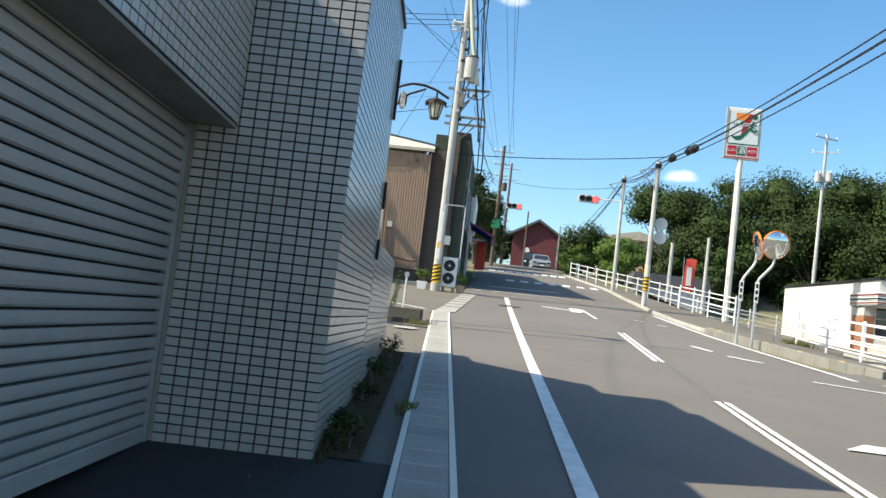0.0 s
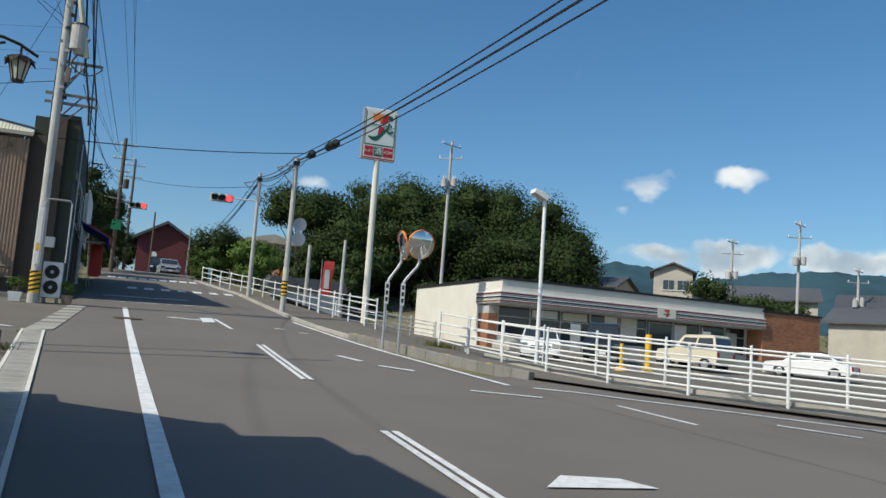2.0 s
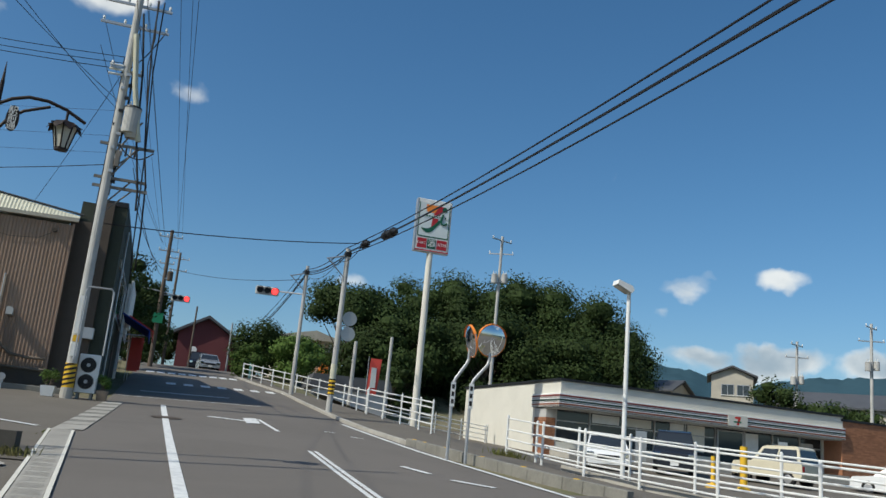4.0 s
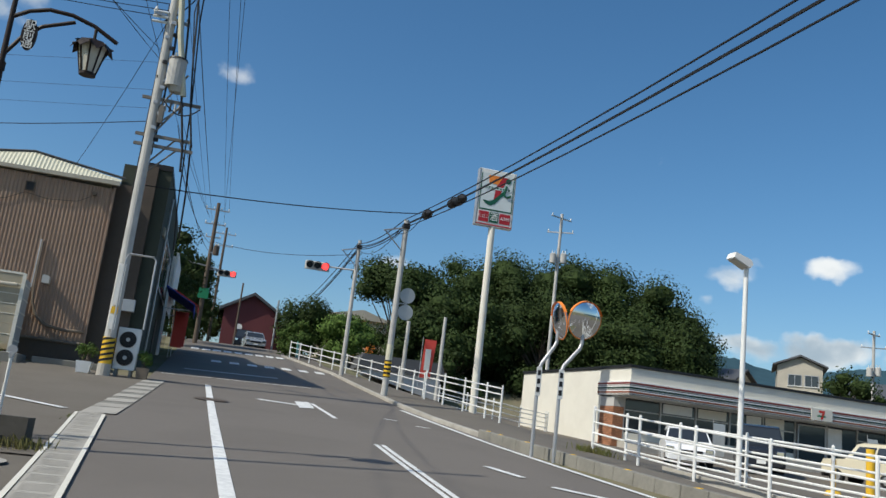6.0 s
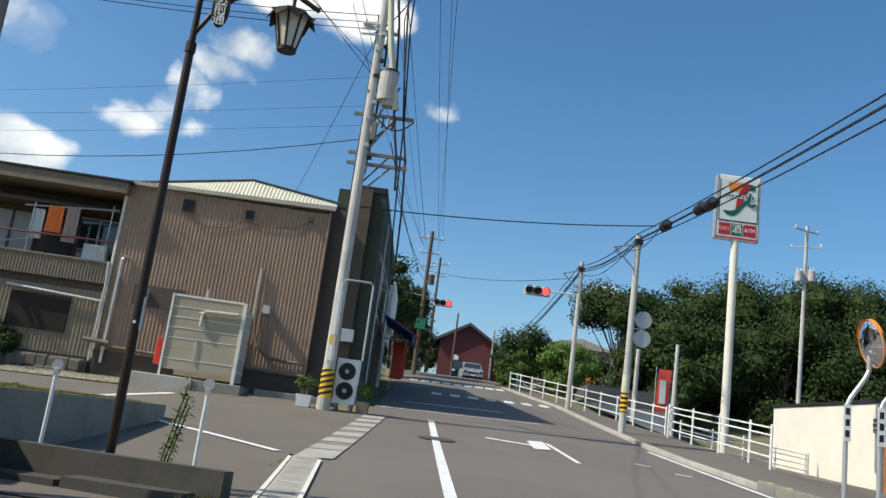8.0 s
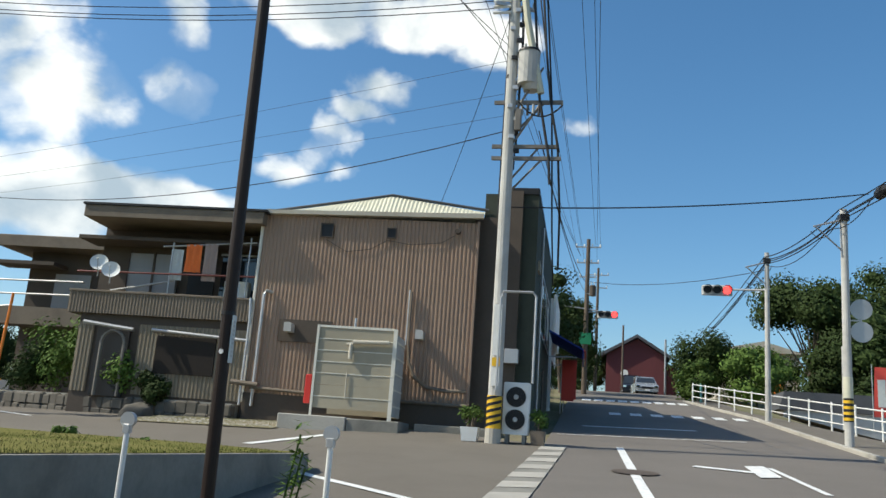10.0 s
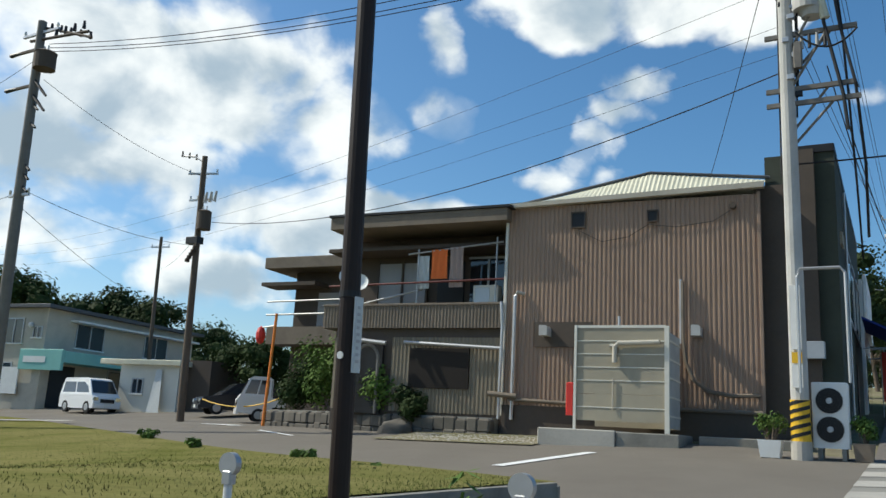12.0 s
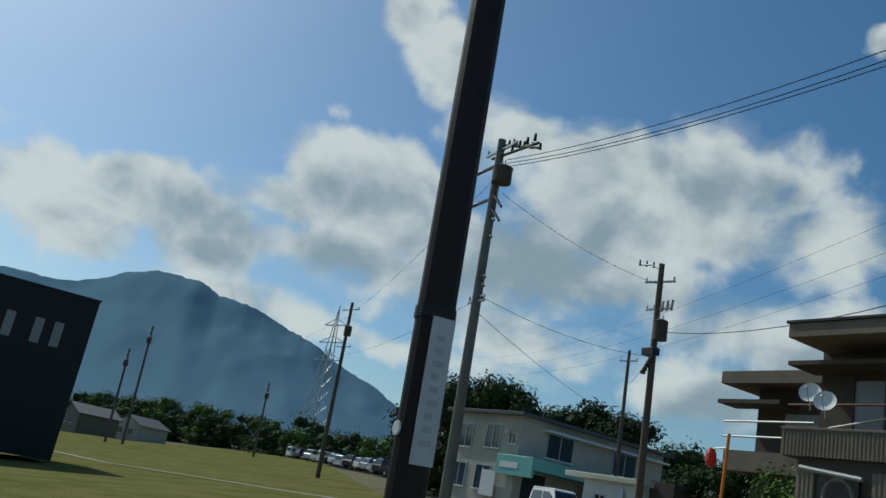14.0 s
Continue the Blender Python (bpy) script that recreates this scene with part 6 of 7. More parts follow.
# ---- tall sign ----
sg = thing("pole_sign", "tall white shop sign on a cream pole with red panels", "shop sign", (11.1, 43.6, 1.9), 0)
part("pole", Shape().tube((0, 0, -0.2), (0, 0, 8.6), 0.17, 0.15, 20), OFFWHITE, sg, "cream pole")
case = part("case", Shape().box(-0.85, 0.85, -0.16, 0.16, 8.55, 11.2, 0.03), WHITE, sg)
part("back_rim", Shape().box(-0.88, -0.855, -0.18, 0.18, 8.55, 11.2), METAL, sg)
part("back_rim", Shape().box(0.855, 0.88, -0.18, 0.18, 8.55, 11.2), METAL, sg)
F = -0.166
SIGN_RED = material("faded crimson sign film", (0.42, 0.022, 0.03), 0.4, vary=0.06, stain=0.2)
SIGN_GREEN = material("dark green sign film", (0.012, 0.1, 0.055), 0.4, vary=0.06, stain=0.2)
SIGN_FACE = material("pale sign face", (0.66, 0.71, 0.7), 0.35, vary=0.04, grain=6, stain=0.2)
part("face", Shape().box(-0.74, 0.76, F, F + 0.01, 9.33, 11.0), SIGN_FACE, case)
part("green_border", Shape().box(-0.76, 0.8, F - 0.006, F, 9.27, 9.33).box(0.76, 0.8, F - 0.006, F, 9.33, 11.0).box(-0.78, -0.74, F - 0.006, F, 9.33, 11.0), SIGN_GREEN, case)
part("orange_bar", Shape().add([(-0.44, F - 0.012, 10.92), (-0.4, F - 0.012, 10.56), (0.02, F - 0.012, 10.52), (0.24, F - 0.012, 10.92)], [(0, 1, 2, 3)]), ORANGE, case)
part("red_bar", Shape().add([(0.24, F - 0.01, 10.92), (0.02, F - 0.01, 10.52), (-0.06, F - 0.01, 10.36), (-0.12, F - 0.01, 9.78), (0.14, F - 0.01, 9.9), (0.26, F - 0.01, 10.36), (0.5, F - 0.01, 10.9)], [(0, 1, 2, 3, 4, 5, 6)]), SIGN_RED, case)
part("pale_bar", Shape().box(-0.6, 0.7, F - 0.016, F - 0.0125, 10.27, 10.41), SIGN_FACE, case)
for k in range(9):
    part("letter_bar", Shape().box(-0.55 + k * 0.135, -0.46 + k * 0.135, F - 0.0175, F - 0.0162, 10.3, 10.38), SIGN_GREEN, case)
sw = Shape()
vs = []
for i in range(17):
    k = i / 16
    x = -0.6 + 1.16 * k
    zc = 9.7 - 0.14 * math.sin(math.pi * min(1, k * 1.5)) + 0.72 * k ** 2.2
    th = 0.03 + 0.1 * math.sin(math.pi * k) ** 0.8
    vs += [(x, F - 0.014, zc - th), (x, F - 0.014, zc + th)]
sw.add(vs, [(2 * i, 2 * i + 2, 2 * i + 3, 2 * i + 1) for i in range(16)])
part("green_swoosh", sw, SIGN_GREEN, case)
part("green_dot", Shape().tube((0.52, F - 0.02, 10.76), (0.52, F - 0.008, 10.76), 0.13, 0.13, 18), SIGN_GREEN, case)
part("green_hook", Shape().pipe([(0.46, F - 0.012, 10.52), (0.36, F - 0.012, 10.2), (0.42, F - 0.012, 10.02), (0.56, F - 0.012, 10.0), (0.68, F - 0.012, 10.1)], 0.05, 6), SIGN_GREEN, case)
for x0, x1, mat, text in ((-0.74, -0.27, SIGN_RED, "たばこ"), (-0.23, 0.2, SIGN_GREEN, "酒"), (0.25, 0.76, SIGN_RED, "ATM")):
    pn = part("panel", Shape().box(x0, x1, F - 0.01, F, 8.72, 9.2), mat, sg)
    lettering(text, {"たばこ": 0.17, "酒": 0.4, "ATM": 0.22}[text], WHITE, pn, pose((x0 + x1) / 2, F - 0.013, 8.96, 90, 0, 0))
part("red_strip", Shape().box(-0.85, 0.85, F - 0.006, F, 8.58, 8.64), SIGN_RED, sg)

# ---- convenience shop ----
shop = thing("convenience_shop", "low cream convenience shop with striped fascia", "shop", (18.45, 43.5, 1.85), 4.2)
SW_, SD, FRONT = 18.4, 11.7, 1.35
part("wall", Shape().box(0.0, 0.25, 2.6, SD, -1.1, 3.2), OFFWHITE, shop)
part("wall", Shape().box(0.25, SW_, SD - 0.3, SD, -1.1, 3.2), OFFWHITE, shop)
part("wall", Shape().box(SW_ - 0.2, SW_, FRONT, SD - 0.3, -1.1, 3.2), OFFWHITE, shop)
part("roof", Shape().box(-0.08, SW_ + 0.06, -0.08, SD + 0.06, 3.22, 3.34, 0.01), BLACK, shop, "dark roof edge")
part("roof_band", Shape().box(0.0, SW_, 0.0, 0.2, 2.6, 3.22), OFFWHITE, shop, "cream band above the fascia")
part("roof_band", Shape().box(0.0, 0.2, 0.2, 2.598, 2.6, 3.22), OFFWHITE, shop)
part("ceiling", Shape().box(0.25, SW_ - 0.2, FRONT + 0.2, SD - 0.3, 2.5, 2.6), WHITE, shop)
fascia = part("fascia", Shape().box(-0.12, SW_ + 0.08, -0.12, 0.6, 1.96, 2.6, 0.01).box(-0.12, 0.2, 0.6, 2.75, 1.96, 2.6, 0.01), WHITE, shop, "white louvred fascia with faded stripes")
for z, mat in ((2.45, STRIPE_RED), (2.24, STRIPE_GREEN), (2.04, STRIPE_ORANGE)):
    part("stripe", Shape().box(-0.135, SW_ + 0.095, -0.135, 0.5, z, z + 0.085).box(-0.135, 0.1, 0.5, 2.74, z, z + 0.085), mat, fascia)
# Thin proud strips paint in the shade between the louvres.
for z in (2.385, 2.175, 1.975):
    part("shade_strip", Shape().box(-0.123, SW_ + 0.083, -0.123, 0.5, z, z + 0.03).box(-0.123, 0.1, 0.5, 2.73, z, z + 0.03), BROWN_DARK, fascia, "dark strip painting the shade between the louvres")
part("canopy_soffit", Shape().box(0.0, SW_, 0.05, FRONT + 0.2, 1.9, 1.955), POLE_GREY, shop)
emblem = part("emblem", Shape().box(10.15, 11.45, -0.17, -0.14, 1.99, 2.58), OFFWHITE, fascia)
part("emblem_bar", Shape().add([(10.6, -0.176, 2.5), (11.0, -0.176, 2.5), (10.85, -0.176, 2.06), (10.7, -0.176, 2.06), (10.82, -0.176, 2.38), (10.6, -0.176, 2.38)], [(0, 5, 4, 3, 2, 1)]), RED, emblem)
part("emblem_swoosh", Shape().box(10.52, 11.02, -0.176, -0.171, 2.18, 2.26), GREEN, emblem)
pier_front = part("brick_pier", Shape().box(0.01, 0.55, FRONT + 0.02, 2.59, -1.1, 1.45), JOINT, shop, "orange brick corner pier")
course = Shape()
for j in range(29):
    z0 = -1.08 + j * 0.087
    for i in range(3):
        x0 = 0.01 + i * 0.18
        course.box(x0 + 0.004, x0 + 0.176, FRONT - 0.004, FRONT + 0.02, z0 + 0.005, z0 + 0.082)
    for i in range(5):
        y0 = FRONT + 0.02 + i * 0.244
        course.box(-0.012, 0.01, y0 + 0.004, y0 + 0.24, z0 + 0.005, z0 + 0.082)
tagged(part("brickwork", course, BRICK, pier_front), kind="stuff")
part("pier_head", Shape().box(0.0, 0.56, FRONT, 2.59, 1.45, 1.9), POLE_GREY, shop, "pale panel above the pier")
x = 0.6
while x < SW_ - 0.5:
    bay = int((x - 0.6) / 2.0)
    wide = min(x + 1.95, SW_ - 0.2)
    part("pane", Shape().box(x + 0.05, wide, FRONT + 0.1, FRONT + 0.12, -0.02 if bay in (5, 6) else 0.3, 1.9), GLASS, shop, "dark shop window")
    part("mullion", Shape().box(x - 0.03, x + 0.05, FRONT + 0.05, FRONT + 0.17, -0.2, 1.9), POLE_GREY, shop)
    if bay not in (5, 6):
        part("transom", Shape().box(x + 0.05, wide, FRONT + 0.06, FRONT + 0.16, 1.32, 1.38), POLE_GREY, shop)
    x += 2.0
part("dado", Shape().box(0.6, 10.5, FRONT + 0.02, FRONT + 0.2, -1.1, 0.3).box(14.7, SW_ - 0.2, FRONT + 0.02, FRONT + 0.2, -1.1, 0.3), OFFWHITE, shop)
for x0, x1, z0, z1, mat in ((2.75, 4.4, 1.42, 1.86, WHITE), (4.75, 6.4, 1.42, 1.86, OFFWHITE), (7.6, 8.5, 0.35, 1.88, WHITE), (8.75, 9.9, 0.5, 1.88, OFFWHITE), (12.7, 13.6, 0.6, 1.8, WHITE), (15.1, 16.2, 0.4, 1.2, OFFWHITE), (16.7, 17.6, 0.4, 1.6, POLE_GREY)):
    part("window_poster", Shape().box(x0, x1, FRONT + 0.07, FRONT + 0.09, z0, z1), mat, shop, "pale poster sheet in the window")
part("door", Shape().box(10.75, 12.4, FRONT - 0.02, FRONT + 0.03, -0.02, 1.75), GLASS, shop)
part("door_frame", Shape().box(10.68, 10.75, FRONT - 0.04, FRONT + 0.06, -0.02, 1.82).box(12.4, 12.47, FRONT - 0.04, FRONT + 0.06, -0.02, 1.82).box(10.75, 12.4, FRONT - 0.04, FRONT + 0.06, 1.75, 1.82), METAL, shop)
part("floor", Shape().box(0.3, SW_ - 0.2, -0.6, SD - 0.3, -1.1, -0.03), CONCRETE, shop)
brick = thing("brick_building", "orange brick wall block beside the shop", "building", (36.75, 44.9, 2.0), 4.2)
part("core", Shape().box(0.0, 4.85, 0.0, 6.0, -1.4, 2.85), BRICK, brick)
part("coping", Shape().box(-0.08, 4.95, -0.08, 6.0, 2.85, 2.98, 0.01), BLACK, brick)
bs = Shape()
for j in range(44):
    for i in range(17):
        xx = i * 0.29 + (0.145 if j % 2 else 0)
        if xx < 4.8:
            bs.box(xx + 0.006, min(4.85, xx + 0.284), -0.012, 0.0, -0.98 + j * 0.087, -0.98 + j * 0.087 + 0.077)
tagged(part("brickwork", bs, BRICK, brick), kind="stuff")
hl = thing("car_park_lamp", "slim white car park lamp pole with floodlight", "lamp post", (10.75, 23.7, 0.62), 0)
part("pole", Shape().tube((0, 0, -0.1), (0, 0, 4.75), 0.06, 0.05, 14), WHITE, hl)
part("head", Shape().prism([(-0.4, 4.9), (0.0, 4.72), (0.07, 4.8), (0.02, 4.9), (-0.36, 5.02)], -0.15, 0.15), WHITE, hl, "tilted white floodlight head")
part("lens", Shape().prism([(-0.36, 4.872), (-0.04, 4.728), (-0.045, 4.718), (-0.365, 4.862)], -0.12, 0.12), MILK, hl)
for x, y in ((15.4, 25.3), (14.7, 25.7)):
    yb = thing("guard_post", "yellow bollard post in the car park", "bollard", (x, y, height(x, y)), 0, "yellow guard posts")
    part("post", Shape().tube((0, 0, 0), (0, 0, 1.2 if x > 15 else 0.85), 0.1 if x > 15 else 0.06, n=14), YELLOW, yb)
    part("base", Shape().tube((0, 0, 0), (0, 0, 0.12), 0.2, 0.15, 14), YELLOW, yb)
for x, y, h in ((21.6, 41.6, 1.7), (30.4, 42.4, 1.9)):
    bn = thing("banner_stand", "tall pale advertising banner before the shop", "banner", (x, y, height(x, y)), 4, "banner stands")
    part("pole", Shape().tube((0, 0, 0), (0, 0, h + 0.2), 0.015), METAL, bn)
    part("flag", Shape().box(0.02, 0.62, -0.008, 0.008, 0.3, h), CLOTH_WHITE, bn)
bn = thing("banner_stand", "red and white advertising banner beside the railing", "banner", (10.3, 51.0, 2.9), 0, "banner stands")
part("pole", Shape().tube((0, 0, 0), (0, 0, 3.0), 0.02), METAL, bn)
part("flag", Shape().add([(0.02, 0, 0.9), (0.6, 0.05, 0.9), (0.75, 0.0, 2.9), (0.12, 0.0, 2.9), (0.02, 0.012, 0.9), (0.6, 0.062, 0.9), (0.75, 0.012, 2.9), (0.12, 0.012, 2.9)], [(0, 1, 2, 3), (7, 6, 5, 4)]), BANNER, bn)
part("pale_bar", Shape().box(0.2, 0.5, -0.02, -0.01, 1.3, 2.4), CLOTH_WHITE, bn)

# ---- vehicles ----


def vehicle(name, label, category, x, y, turn, L, W, H, paint, style, group="parked cars", z=None):
    """A road vehicle whose front points along local +x; the outline is shaped by the style."""
    v = thing(name, label, category, (x, y, height(x, y) if z is None else z), turn, group)
    outlines = {
        "sedan": ([(0, .28), (0.01, .55), (.06, .62), (.30, .66), (.70, .66), (.97, .58), (1, .45), (.99, .22), (.5, .16), (.02, .2)], [(.12, .64), (.27, .95), (.35, 1), (.55, 1), (.62, .96), (.76, .65)]),
        "hatch": ([(0, .25), (0.0, .55), (.04, .62), (.70, .62), (.96, .52), (1, .4), (.99, .18), (.5, .14), (.01, .18)], [(.03, .6), (.08, .93), (.16, 1), (.52, 1), (.6, .96), (.78, .6)]),
        "van": ([(0, .2), (0.0, .52), (.93, .52), (.98, .46), (1, .3), (.99, .14), (.5, .12), (.01, .14)], [(.0, .52), (.015, .92), (.05, 1), (.68, 1), (.76, .96), (.93, .52)]),
        "suv": ([(0, .3), (0.0, .58), (.68, .6), (.97, .56), (1, .45), (.99, .24), (.5, .2), (.01, .22)], [(.02, .58), (.06, .95), (.1, 1), (.5, 1), (.57, .96), (.7, .6)]),
        "truck": ([(0.58, .22), (.58, .55), (.97, .55), (1, .48), (1, .2), (.8, .16)], [(.6, .55), (.6, .96), (.63, 1), (.82, 1), (.87, .95), (.97, .55)]),
    }
    low, high = outlines[style]
    s = Shape()
    n = len(low)
    for side in (-1, 1):
        s.v += [((a - 0.5) * L, side * W * 0.5, b * H) for a, b in low]
        s.v += [((a - 0.5) * L * 0.985, side * W * 0.47, b * H * 1.0 + (0.03 if b > 0.4 else -0.0)) for a, b in low]
    s.f += [tuple(reversed(range(n))), tuple(range(2 * n, 3 * n))]
    s.f += [(i, (i + 1) % n, 2 * n + (i + 1) % n, 2 * n + i) for i in range(n)]
    part("body", Shape().add(s.v[:n] + s.v[2 * n:3 * n], [tuple(range(n)), tuple(reversed(range(n, 2 * n)))] + [(i, n + i, n + (i + 1) % n, (i + 1) % n) for i in range(n)]), paint, v)
    m = len(high)
    inset = 0.4
    cab = [((a - 0.5) * L, sd * W * (0.49 if b < 0.7 else inset), b * H) for sd in (-1, 1) for a, b in high]
    part("cabin", Shape().add(cab, [tuple(range(m)), tuple(reversed(range(m, 2 * m)))] + [(i, m + i, m + (i + 1) % m, (i + 1) % m) for i in range(m)]), paint, v)
    a0, a1, b0, b1 = high[0], high[-1], high[1], high[-2]
    for sd in (-1, 1):
        lo, hi = W * 0.492, W * (inset + 0.012)

        def side_pt(k, t):
            xa = a0[0] + (a1[0] - a0[0]) * k
            xb = b0[0] + (b1[0] - b0[0]) * k
            za, zb = a0[1], b0[1]
            return ((xa + (xb - xa) * t - 0.5) * L, sd * (lo + (hi - lo) * t), (za + (zb - za) * t) * H)
        cuts = (0.06, 0.48, 0.52, 0.92) if style != "truck" else (0.1, 0.45, 0.5, 0.9)
        for k0, k1 in ((cuts[0], cuts[1]), (cuts[2], cuts[3])):
            q = [side_pt(k0, .14), side_pt(k1, .14), side_pt(k1, .9), side_pt(k0, .9)]
            part("side_window", Shape().add(q, [(0, 1, 2, 3) if sd < 0 else (3, 2, 1, 0)]), GLASS, v)
    for (p, q), nm in (((high[-1], high[-2]), "windscreen"), ((high[0], high[1]), "rear_window")):
        sx = 0.012 if nm == "windscreen" else -0.012
        pts = []
        for t, w in ((.12, .44), (.92, .385)):
            xx, zz = (p[0] + (q[0] - p[0]) * t - 0.5) * L + sx, (p[1] + (q[1] - p[1]) * t) * H
            pts += [(xx, -W * w, zz), (xx, W * w, zz)]
        part(nm, Shape().add(pts, [(0, 1, 3, 2)]), GLASS, v)
    r = 0.3 if style != "truck" else 0.26
    for fx in ((.19, .81) if style != "truck" else (.2, .74)):
        for sd in (-1, 1):
            cx, cy = (fx - 0.5) * L, sd * (W * 0.5 - 0.09)
            w = part("wheel", Shape().tube((cx, cy - 0.1, r), (cx, cy + 0.1, r), r, r, 20), RUBBER, v)
            part("rim", Shape().tube((cx, cy + sd * 0.1, r), (cx, cy + sd * 0.108, r), r * 0.62, r * 0.55, 16), METAL, w)
    for sd in (-1, 1):
        part("headlight", Shape().box(L * 0.475, L * 0.505, sd * W * 0.4 - 0.16, sd * W * 0.4 + 0.12, H * 0.36, H * 0.46, 0.02), MIRROR, v)
        part("tail_light", Shape().box(-L * 0.505, -L * 0.48, sd * W * 0.42 - 0.1, sd * W * 0.42 + 0.08, H * 0.38, H * 0.52, 0.02), TAIL, v)
    part("front_bumper", Shape().box(L * 0.47, L * 0.512, -W * 0.46, W * 0.46, H * 0.15, H * 0.28, 0.03), BLACK if style in ("suv",) else paint, v)
    part("grille", Shape().box(L * 0.498, L * 0.508, -W * 0.25, W * 0.25, H * 0.3, H * 0.4), BLACK, v)
    part("number_plate", Shape().box(L * 0.512, L * 0.516, -0.17, 0.17, H * 0.18, H * 0.27), WHITE, v)
    if style == "truck":
        part("bed", Shape().box(-L * 0.5, L * 0.08, -W * 0.5, W * 0.5, 0.6, 0.66), paint, v)
        part("bed_side", Shape().box(-L * 0.5, L * 0.08, -W * 0.5, -W * 0.47, 0.66, 0.95), paint, v)
        part("bed_side", Shape().box(-L * 0.5, L * 0.08, W * 0.47, W * 0.5, 0.66, 0.95), paint, v)
        part("tailgate", Shape().box(-L * 0.5, -L * 0.485, -W * 0.47, W * 0.47, 0.66, 0.95), paint, v)
        part("chassis", Shape().box(-L * 0.48, L * 0.1, -W * 0.3, W * 0.3, 0.35, 0.6), BLACK, v)
        part("rack", Shape().pipe([(L * 0.09, -W * 0.45, 0.66), (L * 0.09, -W * 0.45, 1.7), (L * 0.09, W * 0.45, 1.7), (L * 0.09, W * 0.45, 0.66)], 0.02), METAL, v)
    return v


vehicle("car", "silver compact car waiting at the crossing", "car", 2.95, 83.0, -86, 3.9, 1.68, 1.5, SILVER, "hatch", "cars on the street")
vehicle("van", "dark blue minivan behind the compact car", "van", 2.2, 90.0, -88, 4.4, 1.7, 1.8, CARDARK, "van", "cars on the street")
vehicle("car", "white sports car in the car park", "car", 33.2, 37.2, 122, 4.3, 1.75, 1.3, CARWHITE, "sedan")
vehicle("car", "cream boxy off-roader in the car park", "car", 26.2, 37.4, 110, 3.4, 1.6, 1.7, CARBEIGE, "suv")
vehicle("van", "dark minivan parked before the shop", "van", 21.9, 38.8, 238, 4.5, 1.75, 1.85, CARDARK, "van")
vehicle("car", "white car parked before the shop", "car", 17.75, 37.4, 244, 4.0, 1.7, 1.45, CARWHITE, "hatch")
vehicle("kei_truck", "small white flatbed truck beside the garden", "truck", -24.0, 44.2, 226, 3.3, 1.45, 1.8, CARWHITE, "truck", "vehicles by the hut")
vehicle("car", "grey car half hidden behind the hut", "car", -29.0, 47.5, 236, 4.1, 1.7, 1.5, CARDARK, "hatch", "vehicles by the hut")
vehicle("minivan", "white boxy minivan parked at the office", "van", -39.2, 47.2, -9, 3.4, 1.55, 1.8, CARWHITE, "van", "vehicles by the hut")
rng = random.Random(5)
for i in range(16):
    vehicle("car", "small parked car in the distant car park", "car", -86 - i * 3.1, 63.0 + i * 0.25 + rng.uniform(-0.8, 0.8), 100 + rng.uniform(-8, 8), 4.0, 1.7, 1.5 + rng.uniform(-0.05, 0.35),
            (SILVER, CARWHITE, CARDARK, CARWHITE)[i % 4], ("hatch", "van", "hatch", "suv")[(i * 3) % 4], "distant parked cars")

# ---- office, hut, garden ----
office = thing("office_building", "beige two-storey office with a teal awning", "building", (-38.4, 43.5, 1.9), 8.5)
office.matrix_world = pose(-45.9, 48.8, 1.93, 0, 0, 8.5) @ Matrix.Scale(1.2, 4)
part("wall", Shape().box(-5.6, 0.0, 0.0, 11.5, -0.4, 4.85), BEIGE, office)
part("roof", Shape().box(-6.0, 0.45, -0.4, 12.0, 4.85, 5.02, 0.01), ROOF, office)
part("upper_eave", Shape().box(0.0, 0.55, 1.5, 11.5, 4.35, 4.45), WHITE, office)


def window(parent, axis, u0, u1, z0, z1, at, out):
    """A window on a wall plane: axis 'x' faces along x, 'y' along y."""
    def bx(a0, a1, d0, d1, b0, b1):
        d0, d1 = sorted((at + d0 * out, at + d1 * out))
        return Shape().box(d0, d1, a0, a1, b0, b1) if axis == "x" else Shape().box(a0, a1, d0, d1, b0, b1)
    w = part("window", bx(u0, u1, -0.02, 0.012, z0, z1), GLASS, parent)
    for a0, a1, b0, b1 in ((u0 - 0.06, u0, z0, z1), (u1, u1 + 0.06, z0, z1), ((u0 + u1) / 2 - 0.025, (u0 + u1) / 2 + 0.025, z0, z1), (u0 - 0.06, u1 + 0.06, z1, z1 + 0.06)):
        part("frame", bx(a0, a1, 0.0, 0.05, b0, b1), METAL, w)
    part("sill", bx(u0 - 0.1, u1 + 0.1, 0.0, 0.1, z0 - 0.07, z0), WHITE, w)


for u, z in ((2.0, 3.1), (7.2, 3.1), (4.6, 0.9)):
    window(office, "x", u, u + 1.9, z, z + 1.2, 0.0, 1)
for u, z in ((-4.9, 3.0), (-2.6, 3.1), (-5.0, 0.9), (-3.0, 0.9)):
    window(office, "y", u, u + 1.1, z, z + 1.2, 0.0, -1)
window(office, "y", -0.75, -0.25, 3.4, 3.9, 0.0, -1)
part("awning", Shape().box(0.0, 1.5, -0.1, 6.2, 2.2, 2.75, 0.02), TEAL, office, "teal fascia awning")
part("awning_sign", Shape().box(-1.2, 1.52, -0.28, -0.1, 1.8, 2.8, 0.02), TEAL, office, "teal sign box")
part("sign_bar", Shape().box(-0.9, 0.5, -0.3, -0.285, 2.15, 2.45), WHITE, office)
part("blue_awning", Shape().box(0.0, 1.6, 6.3, 11.0, 2.15, 2.4), BLUE, office)
part("door", Shape().box(0.0, 0.03, 0.6, 2.2, 0.0, 2.1), BLACK, office)
